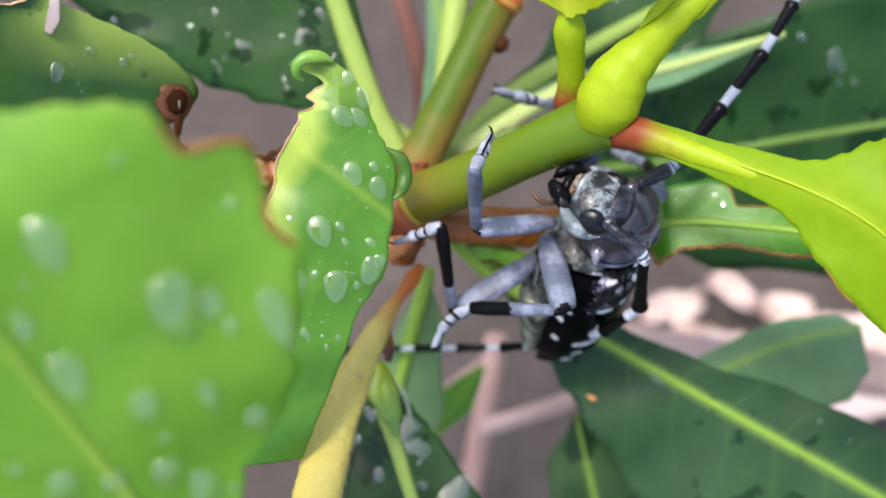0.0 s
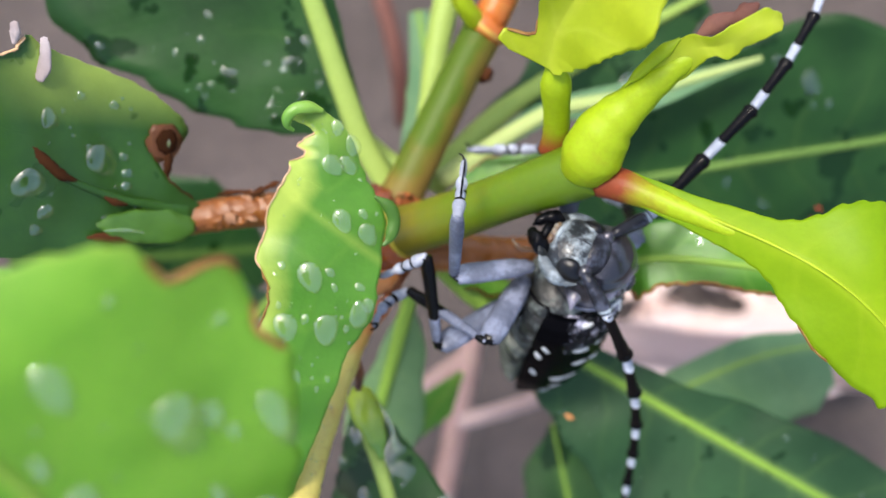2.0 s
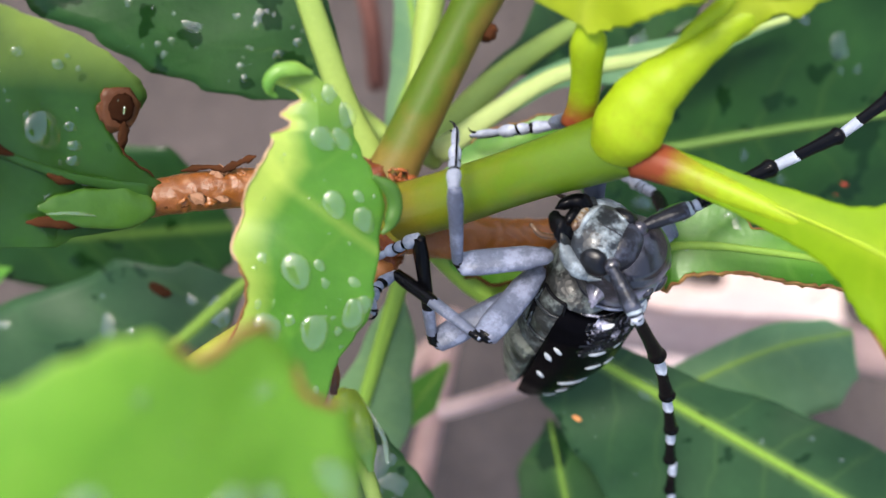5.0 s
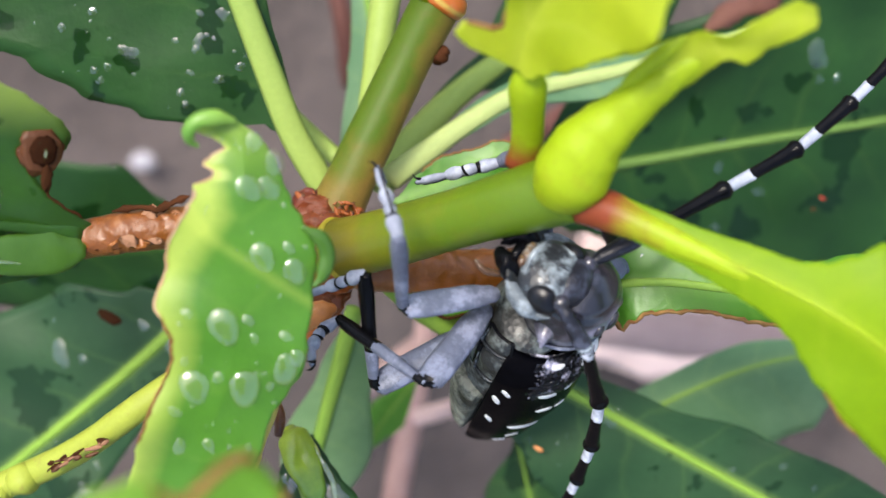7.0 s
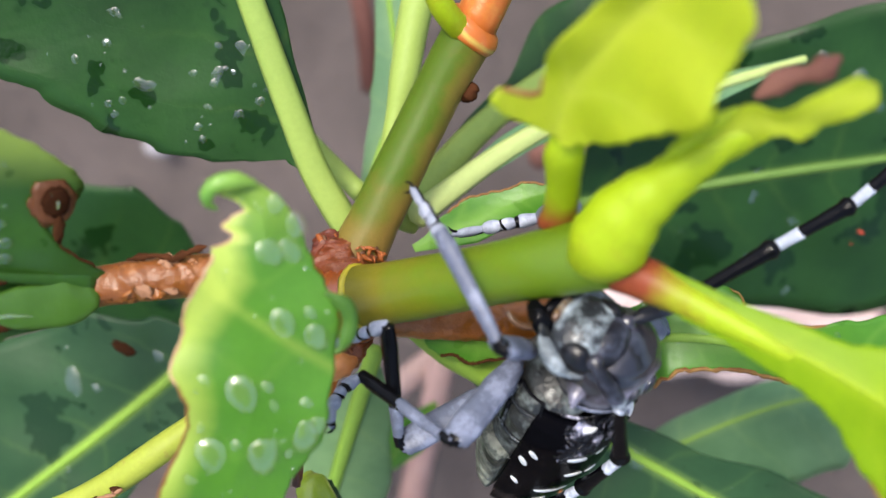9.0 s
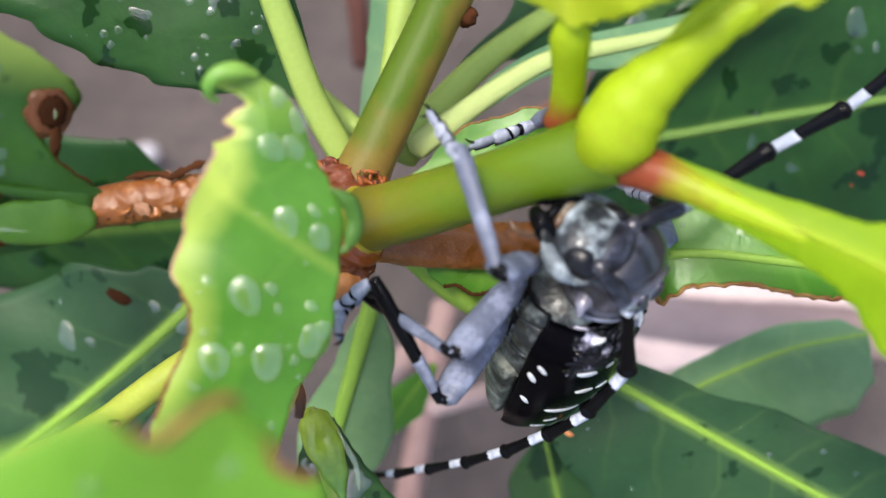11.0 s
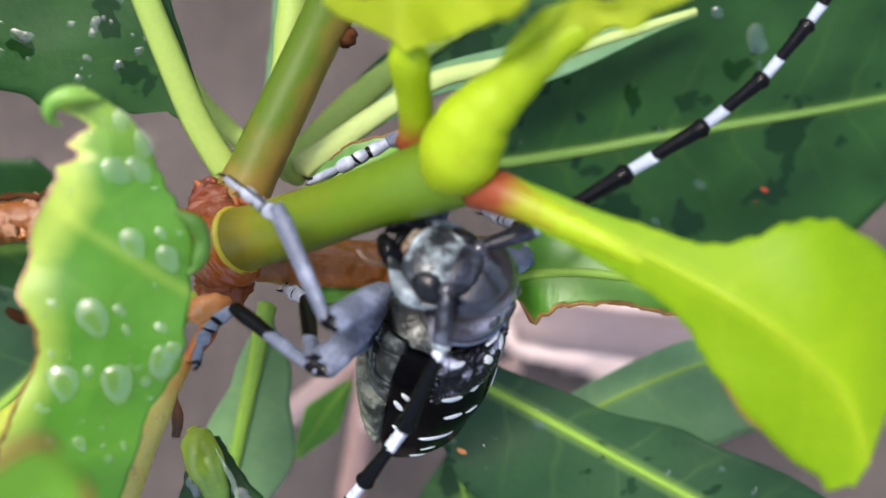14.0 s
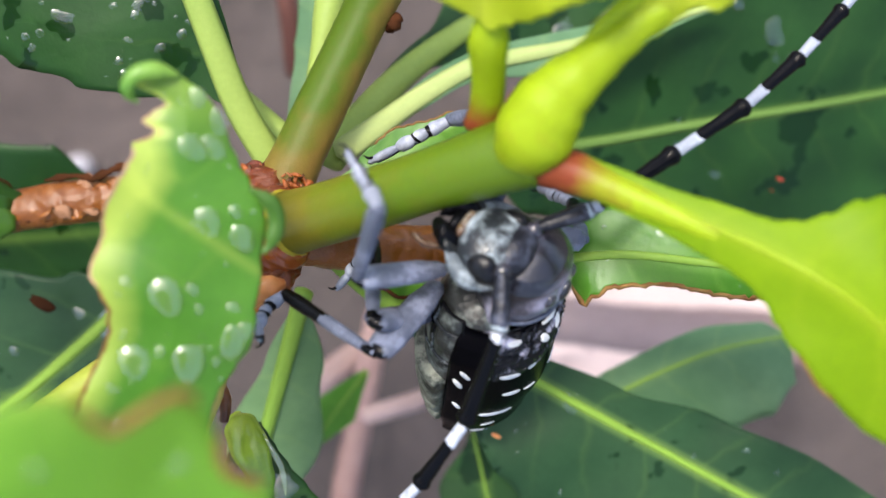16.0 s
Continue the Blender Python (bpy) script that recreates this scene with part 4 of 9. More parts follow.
    lf = leaf("leaf", b, M_LIGHT, shrub, "green leaf with a gnawed brown margin", 0.35, 0.15, edge=((1, 0.13, 0.8, 0.24), (0, 0.31, 0.5, 0.12)))
    scatter_drops(lf, b, 12, 8, 0.1, 0.3, 0.15, 0.6, 0.8, 0.3)
    # big old leaves deeper in the shrub
    b = Blade([(-0.7, -5.8, 133.8), (7.6, -10.3, 131.1), (21.2, -17.9, 129.2), (34.5, -25.4, 128.1), (49.3, -34.4, 126.2)],
              ((0, 0.4), (0.1, 0.9), (0.21, 2.0), (0.35, 2.9), (0.5, 4.7), (0.65, 5.6), (0.88, 5), (1, 0.5)), ((0, 0.4), (0.07, 1.5), (0.129, 3.9), (0.183, 5.7), (0.272, 8.3), (0.371, 11), (0.513, 13), (0.7, 13), (0.88, 8), (1, 0.5)), fold=(10, -6), seed=9)
    lf = leaf("leaf", b, M_SAGE, shrub, "broad dark green leaf with a pale midrib", 0.4, 0.2)
    scatter_drops(lf, b, 20, 9, 0.12, 0.5, 0.12, 0.75, 0.9, 0.5)
    b = Blade([(11.5, -19.4, 121), (20, -14.3, 121.8), (28.3, -10.7, 122.5), (35, -9.3, 123.2)], ((0, 1), (0.4, 2.2), (0.7, 2.4), (0.9, 1.7), (1, 0.4)), ((0, 2), (0.4, 5.5), (0.7, 7.5), (0.9, 7), (1, 4.5)), fold=(0, -8), seed=10)
    leaf("leaf", b, M_PALE, shrub, "grey-green leaf, out of focus below", 0.2, 0.1)
    b = Blade([(12.7, -41.8, 116.5), (9.9, -30.5, 117.2), (8.3, -23.6, 118), (7.1, -18.1, 118.8)], ((0, 4), (0.5, 5), (0.8, 4.2), (1, 0.5)), ((0, 4), (0.5, 6), (0.8, 5), (1, 0.5)), seed=11)
    leaf("leaf", b, M_DARK, shrub, "dark green leaf low in the shrub", 0.25, 0.1)
    b = Blade([(-7, -4.7, 134.5), (-8.8, -10.3, 130.8), (-10.9, -17.1, 127), (-13.6, -26.7, 122.5)], ((0, 0.3), (0.3, 3.2), (0.6, 4.8), (1, 1)), ((0, 0.3), (0.3, 1.6), (0.6, 3.2), (1, 1)), fold=(-15, -10), seed=12)
    leaf("leaf", b, M_PALEGREEN, shrub, "light grey-green leaf with a broad pale midrib", 0.75, 0.45)
    b = Blade([(-11.2, -14.1, 138.6), (-10.4, -17.4, 139.1), (-9.2, -20.7, 139.6), (-7.9, -24.5, 140.2), (-6.3, -29, 140.7)],
              ((0.01, 1.36), (0.06, 1.7), (0.12, 2.11), (0.2, 2.69), (0.3, 3.49), (0.4, 4.2), (0.5, 4.7), (0.6, 5.26), (0.7, 5.9), (0.8, 6.01), (0.9, 5.96), (0.97, 5.5)),
              ((0.01, 0.64), (0.06, 1.02), (0.12, 1.48), (0.2, 2.09), (0.3, 2.98), (0.4, 3.84), (0.5, 4.69), (0.6, 5.5), (0.7, 6.26), (0.8, 6.75), (0.9, 7.13), (0.97, 6.75)),
              fold=(-10, -16), bend=(-0.3, -0.3), seed=13, across=(1, 0, 0))
    lf = leaf("leaf", b, M_DARK, shrub, "dark folded leaf with large drops", 0.75, 0.5, rib_mat=M_PALERIB)
    tube("rolled_base", [(-11.6, -13.5, 139.4), (-10.9, -14.6, 140.4), (-10.2, -16, 140.9), (-9.6, -17.6, 140.8), (-9.1, -19.5, 140.4)], ((0, 0.5), (0.15, 1.25), (0.4, 1.4), (0.7, 1.0), (1, 0.3)), M_LIMEROLL, lf, "glossy yellow-green rolled leaf base", n=36, sides=22, flat=0.75, age=((0, 0.0), (0.4, 0.25), (0.7, 0.7), (1, 1.0)))
    # glossy strip added for the white highlight along the roll
    tube("gloss_streak", [(-9.3, -14.4, 142.3), (-8.6, -15.6, 142.5), (-8, -16.9, 142.3), (-7.8, -18.7, 141.9)], ((0, 0.06), (0.4, 0.22), (0.8, 0.18), (1, 0.05)), M_BEAD, lf, "glossy streak for the roll's white highlight", n=16, sides=8, flat=0.7)
    scatter_drops(lf, b, 16, 13, 0.25, 0.8, 0.1, 0.7, 0.9, 0.3)
    b = Blade([(-53, -0.8, 118), (-42.2, -0.6, 118), (-31.2, 0, 118.8), (-23.7, 0.6, 119.5)], ((0, 5), (0.5, 10.5), (0.85, 9.3), (0.96, 5.2), (1, 0.4)), ((0, 3.7), (0.5, 7.4), (0.85, 7.4), (0.96, 4.5), (1, 0.4)), up=(0, -0.6, 0.8), seed=14)
    leaf("leaf", b, M_DARK, shrub, "dark green leaf in the shade below", 0.0)
    b = Blade([(-20.6, -4.9, 130), (-28.7, -11.7, 127), (-37.4, -18.5, 124.8), (-48.6, -27.2, 122.5)], ((0, 0.5), (0.25, 4.5), (0.6, 7), (1, 1)), ((0, 0.5), (0.1, 5), (0.25, 9.5), (0.6, 13), (1, 1)), fold=(5, 0), seed=15)
    lf = leaf("leaf", b, M_SAGE, shrub, "broad grey-green leaf with a pale straight midrib", 0.5, 0.3)
    scatter_drops(lf, b, 12, 15, 0.2, 0.6, 0.1, 0.6, 0.9, 0.6)
    b = Blade([(7.4, 6.5, 124.8), (16.3, 7.8, 122.5), (26.6, 9.6, 122.5), (40.4, 11.8, 122.5), (54.9, 14.5, 122.5)],
              ((0, 1.5), (0.1, 7), (0.3, 12), (0.6, 14), (1, 4)), ((0, 1), (0.1, 6), (0.3, 13), (0.6, 16), (1, 4)), fold=(0, 0), up=(0.3, -0.38, 0.87), seed=16)
    lf = leaf("leaf", b, M_DARK, shrub, "very large dark green leaf with a yellow midrib", 0.5, 0.3, rib_mat=M_DIMRIB)
    scatter_drops(lf, b, 14, 16, 0.2, 0.6, 0.12, 0.65, 0.9, 0.6)
    b = Blade([(-5.2, 4.9, 136.8), (-0.2, 11.4, 132.2), (5.6, 16.5, 128.5), (13.2, 21.4, 126.2), (22.5, 26.7, 124.8)], ((0, 0.3), (0.4, 1.6), (0.6, 5), (1, 2)), ((0, 0.3), (0.35, 1.0), (0.5, 4.5), (0.75, 6.5), (1, 2)), fold=(-10, -5), seed=17)
    lf = leaf("leaf", b, M_DARK, shrub, "dark green leaf with a wide light midrib", 1.35, 0.5, rib_mat=M_PALERIB)
    scatter_drops(lf, b, 10, 17, 0.2, 0.6, 0.4, 0.8, 0.9, 0.6)
    b = Blade([(-4.1, 5.4, 137.5), (0.7, 9.1, 135.2), (6.2, 12.6, 133.8), (14.8, 14.8, 131.5), (26.9, 18.6, 130)], ((0, 0.3), (0.3, 1.2), (0.6, 1.6), (1, 0.4)), ((0, 0.3), (0.3, 1.0), (0.6, 2.0), (1, 0.4)), fold=(-20, 10), seed=18)
    leaf("leaf", b, M_PALE, shrub, "leaf showing its pale grey-green underside", 1.0, 0.3, rib_mat=M_CREAMRIB)
    b = Blade([(-8.7, 5.8, 130), (-7.4, 10.7, 128.5), (-6.1, 16.3, 127), (-7.3, 25.4, 124)], ((0, 0.3), (0.5, 2.2), (1, 1)), ((0, 0.3), (0.5, 1.6), (1, 1)), seed=19)
    leaf("leaf", b, M_PALE, shrub, "pale leaf between the stems", 0.3, 0.2)
    b = Blade([(-4, 3.2, 139.8), (0.3, 5.2, 140.1), (3.2, 6.6, 140.5), (5.9, 7.5, 141.2)], ((0, 0.3), (0.4, 1.6), (0.8, 1.2), (1, 0.4)), ((0, 0.3), (0.4, 1.5), (1, 1.2)), seed=20, ragged=(0.2, 0))
    leaf("leaf", b, M_LIGHT, shrub, "small gnawed green leaf stub", 0.0, edge=((0, 0.3, 0.95, 0.1),))
    b = Blade([(-3.3, -2.3, 139.8), (-1.1, -3.3, 139.5), (1, -4, 139), (3.3, -4.6, 138.5)], ((0, 0.5), (0.3, 0.7), (0.6, 0.5), (1, 0.2)), ((0, 0.6), (0.25, 1.5), (0.45, 1.0), (0.6, 1.3), (0.8, 0.7), (1, 0.2)), ragged=(0.1, 0.25), seed=23)
    leaf("leaf", b, M_LIGHT, shrub, "gnawed green leaf remnant under the brown twig", 0.0, edge=((1, 0.3, 0.98, 0.22, M_SCAR),))
    b = Blade([(-2.7, -12.9, 113.5), (-5.3, -16.3, 112.8), (-8.2, -20.5, 112)], ((0, 0.3), (0.5, 2.0), (1, 0.3)), ((0, 0.3), (0.5, 2.0), (1, 0.3)), seed=21)
    leaf("leaf", b, M_YOUNG, shrub, "small bright leaf far below", 0.15, 0.1)

    b = Blade([(-73.9, -12.7, 116), (-64.7, -8.6, 116), (-54.7, -5.1, 116), (-48.5, -3.2, 116), (-44.8, -2.4, 116)], ((0, 0.5), (0.3, 3), (0.6, 3.6), (0.85, 2), (1, 0.2)), ((0, 0.5), (0.3, 3), (0.6, 4.2), (0.85, 2.4), (1, 0.2)), seed=22)
    leaf("leaf", b, M_FRESH, shrub, "fresh green leaf tip low in the shrub", 0.25, 0.1)

    # flecks on the leaves
    for c, r, m, lab in (((34.2, 4.6, 123.6), 0.22, M_RED, "red speck"), ((33.4, 3.6, 123.6), 0.1, M_RED, "red speck"), ((-27.9, -5.7, 130.4), 0.7, M_SCAR, "brown dry scrap on a leaf"), ((7.8, -16.3, 132.6), 0.28, M_ORANGE, "orange speck")):
        ball("speck", c, (r * 1.5, r * 0.7, 0.15), m, shrub, lab, turn=Matrix.Rotation(-0.5, 3, "Z"), dent=lambda v: 1 + 0.4 * noise.noise(v * 2), sides=12)


build_leaves()


def build_old_twigs():
    """Bare woody twigs low in the shrub, far out of focus."""
    for pts, r, lab in (
        (((-1.7, -8.2, 88.8), (-3.5, -18.4, 85), (-6.3, -33, 77.5), (-8.2, -48.2, 70)), (1.5, 2.0), "bare reddish-brown twig"),
        (((-3.3, -20.1, 92.5), (4.5, -17.8, 92.5), (15, -13.8, 88.8)), (1.1, 1.2), "thin pinkish bare twig"),
        (((15.8, -8.7, 81.2), (31.3, -11.2, 77.5), (49.2, -12.3, 73.8), (68.6, -15.7, 70)), (3.0, 3.4), "thick pinkish-brown bare twig"),
        (((7.4, 11.5, 100), (14.5, 15.5, 98.5), (23.9, 21, 96.2)), (1.3, 1.5), "bare brown twig"),
        (((-16, -22.7, 85), (-7.4, -15.6, 85), (-1.7, -11.3, 85)), (1.6, 1.6), "thin bare twig"),
        (((-16.4, 43.2, 92.5), (-12.4, 29.7, 92.5), (-11.4, 20.2, 88.8)), (1.2, 1.2), "bare brown twig")):
        tube("twig", pts, ((0, r[0]), (1, r[1])), M_PINKTWIG if "thin" in lab or "thick" in lab else (M_DEADBROWN if "bare brown" in lab else M_TWIG), shrub, lab, n=20, sides=10, rough=0.15)


build_old_twigs()


def fallen_leaf(spine, width, curl, seed, label):
    """A dry curled leaf on the soil."""
    b = Blade(spine, ((0, 0.5), (0.2, width * 0.8), (0.5, width), (0.85, width * 0.6), (1, 0.4)), ((0, 0.5), (0.2, width * 0.7), (0.5, width * 0.95), (0.85, width * 0.55), (1, 0.4)), fold=(curl, curl * 0.7), bend=(0.5, 0.4), wave=1.0, waves=2, ragged=(0.1, 0.1), seed=seed)
    top = new("fallen_leaf")
    ob = leaf("blade", b, M_DEAD, top, "", 0.7, 0.3, 0.4, rib_mat=M_TWIG)
    tagged(top, label, "dead leaf", group="fallen leaves on the soil")


def build_litter():
    fallen_leaf([(29, -22.5, 5.5), (40.6, -17.6, 10), (56.9, -14.7, 11.5), (70.6, -13.2, 10), (83.4, -14, 5.5)], 11, 6, 51, "pale pinkish dry leaf lying on the soil")
    fallen_leaf([(46, -21.8, 5.5), (54.4, -15, 8.5), (66.9, -8.4, 8.5), (80.6, -2.9, 5.5)], 11, 8, 52, "beige curled dry leaf lying on the soil")
    fallen_leaf([(12, -11, 5.5), (26, -14, 8.5), (41, -12, 9.5), (56, -9.5, 8), (66, -6, 5.5)], 9, 5, 53, "pale pink flattened dry leaf lying on the soil")
    for k, (x, y, dx, dy, w) in enumerate(((33.5, 2.5, 6.6, 3, 3), (46.2, 5.4, 5.4, -2.4, 2.5), (36.4, -2.7, 4.2, 1.5, 2), (57.7, 0.8, 6, -0.6, 4))):
        c, d = Vector((x, y, 5.5)), Vector((dx, dy, 0))
        fallen_leaf([c - d, c - d * 0.4 + Vector((0, 1, 2)), c + d * 0.4 + Vector((0, -1, 3)), c + d], w, 14, 60 + k, "small reddish-beige dry leaf on the soil")
    c = Vector((-60.5, 17.7, 4))
    stone = ball("pebble", c, (2.6, 1.8, 1.3), M_STONE, None, "", dent=lambda v: 1 + 0.2 * noise.noise(v * 1.5), sides=18)
    tagged(stone, "small white pebble lying on the soil", "pebble")


M_STONE = stem_material("white_stone", (0.42, 0.4, 0.42), (0.34, 0.31, 0.34), 0.6, 0.3)
build_litter()


# ---- the longhorn beetle ----
def shell_material(name, col, rough, hair=None, hair_amount=0.0, pits=0.0, coat=0.0, down=None):
    """Insect cuticle with patches of fine pale hair and small pits; down is the colour of a painted highlight."""
    m, n, k, b = mat(name, rough, 0, {"black_cuticle": 0.12, "wing_cuticle": 0.012}.get(name, 0.35))
    nz = noise_tex(n, k, 900.0, 5.0)
    base = ramp(n, k, nz, [(0.3, tuple(c * 0.7 for c in col)), (0.7, col)])
    if hair:
        p = ramp(n, k, noise_tex(n, k, 520.0, 6.0, rough=0.7), [(0.62 - 0.3 * hair_amount, (0, 0, 0)), (0.72 - 0.2 * hair_amount, (1, 1, 1))])
        base = mix(n, k, p, base, hair)
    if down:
        # a highlight painted into the colour where the mesh's age attribute is high
        sheen_mask = n.new("ShaderNodeAttribute")
        sheen_mask.attribute_name = "age"
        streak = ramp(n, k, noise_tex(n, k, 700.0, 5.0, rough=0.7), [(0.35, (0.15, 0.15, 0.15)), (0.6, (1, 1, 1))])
        base = mix(n, k, math_node(n, k, "MULTIPLY", sheen_mask.outputs["Fac"], streak, True), base, down)
    k.new(base, b.inputs["Base Color"])
    b.inputs["Coat Weight"].default_value = coat
    b.inputs["Coat Roughness"].default_value = 0.12
    v = n.new("ShaderNodeTexVoronoi")
    v.inputs["Scale"].default_value = 2600.0
    k.new(n.new("ShaderNodeTexCoord").outputs["Object"], v.inputs["Vector"])
    h = math_node(n, k, "ADD", math_node(n, k, "MULTIPLY", v.outputs["Distance"], pits), math_node(n, k, "MULTIPLY", noise_tex(n, k, 5000.0, 3.0), 0.35))
    bump(n, k, h, b, 0.00012, 0.8)
    return m


M_BLACK = shell_material("black_cuticle", (0.003, 0.003, 0.004), 0.12, None, 0, 0.0, 0.0)
M_WING = shell_material("wing_cuticle", (0.0025, 0.0025, 0.0035), 0.14, None, 0, 0.0, 0.0)
# lilac-white flecks: pale hair, and the shoulder's glints painted into the colour
M_GRAIN = shell_material("granular_cuticle", (0.006, 0.006, 0.009), 0.2, (0.55, 0.54, 0.68), 0.27, 3.0, 0.1)
# the last colour is the lilac sky reflection painted on the neck shield
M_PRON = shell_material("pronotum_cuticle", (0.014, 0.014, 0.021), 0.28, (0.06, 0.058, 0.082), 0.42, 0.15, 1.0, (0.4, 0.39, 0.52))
M_HAIR = shell_material("blue_grey_hair", (0.115, 0.132, 0.19), 0.42, (0.21, 0.235, 0.325), 0.4, 0.4)
M_FOOT = shell_material("pale_foot_hair", (0.28, 0.305, 0.38), 0.6, (0.42, 0.445, 0.53), 0.4, 0.4)
M_FACE = shell_material("pale_face_hair", (0.018, 0.022, 0.027), 0.36, (0.28, 0.335, 0.37), 0.44, 0.4, 0.15)
M_PLATE = shell_material("plate_hair", (0.018, 0.02, 0.02), 0.4, (0.15, 0.175, 0.17), 0.42, 0.5, 0.1)
M_BELLY = shell_material("grey_belly_hair", (0.03, 0.034, 0.026), 0.45, (0.23, 0.245, 0.195), 0.62, 0.5)
M_WHITE = shell_material("white_hair", (0.85, 0.85, 0.84), 0.7, None, 0, 0.3)
M_BAND = shell_material("white_band_hair", (0.42, 0.46, 0.55), 0.6, (0.7, 0.73, 0.8), 0.45, 0.3)
M_BROWN = shell_material("mouth_brown", (0.09, 0.045, 0.02), 0.3, (0.3, 0.28, 0.25), 0.3, 0.5, 0.3)
M_RIMHAIR = shell_material("pale_rim_hair", (0.13, 0.155, 0.175), 0.5, (0.34, 0.4, 0.44), 0.5, 0.4)
M_GOLD = shell_material("golden_bristle", (0.2, 0.12, 0.04), 0.4)
M_SCAPE = shell_material("dark_blue_cuticle", (0.012, 0.013, 0.02), 0.35, (0.06, 0.068, 0.1), 0.3, 0.4)
M_EYE = shell_material("eye_black", (0.005, 0.005, 0.007), 0.3, None, 0, 0.15, 0.1)

beetle = new("beetle")
tagged(beetle, "black longhorn beetle with white spots clinging to the stem", "beetle")
limb_sets = {}


def ring_loft(name, rings, material, parent, label="", sides=28, close=True, mats=None, face_mat=None, age=None):
    """A body from rings of (centre, half width across y, height above, depth below), or a function of the angle."""
    verts, faces, fm = [], [], []
    for c, ry, up, down in rings:
        for j in range(sides):
            a = 2 * math.pi * j / sides
            z = math.sin(a)
            verts.append((c[0], c[1] + ry * math.cos(a), c[2] + (up if z > 0 else down) * z))
    n = len(rings)
    for i in range(n - 1):
        for j in range(sides):
            k = (j + 1) % sides
            faces.append((i * sides + j, i * sides + k, i * sides + sides + k, i * sides + sides + j))
            fm.append(face_mat(i, j) if face_mat else 0)
    if close:
        faces += [tuple(reversed(range(sides))), tuple((n - 1) * sides + j for j in range(sides))]
        fm += [fm[0] if fm else 0, fm[-1] if fm else 0]
    return mesh_object(name, verts, faces, material, parent, label, mats=mats, face_mats=fm if mats else None, age=age and [age(i, j) for i in range(n) for j in range(sides)])


WIDE = ((0, 3.8), (0.04, 4.9), (0.12, 5.35), (0.3, 5.25), (0.6, 5.0), (0.8, 4.3), (0.93, 2.8), (1, 0.5))
TALL = ((0, 3.4), (0.1, 4.3), (0.4, 4.5), (0.7, 3.8), (0.9, 2.1), (1, 0.5))


def wing_case(u, a, lift=0.0):
    """Surface of the left wing case: u from base to tip, a degrees from the seam to the outer rim."""
    w, zt, zb = table(WIDE, u), table(TALL, u), -0.4
    r = radians(a)
    return Vector((-20 * u, (w + lift) * math.sin(r) + (0.03 if a < 1 else 0), zb + (zt - zb + lift) * math.cos(r)))


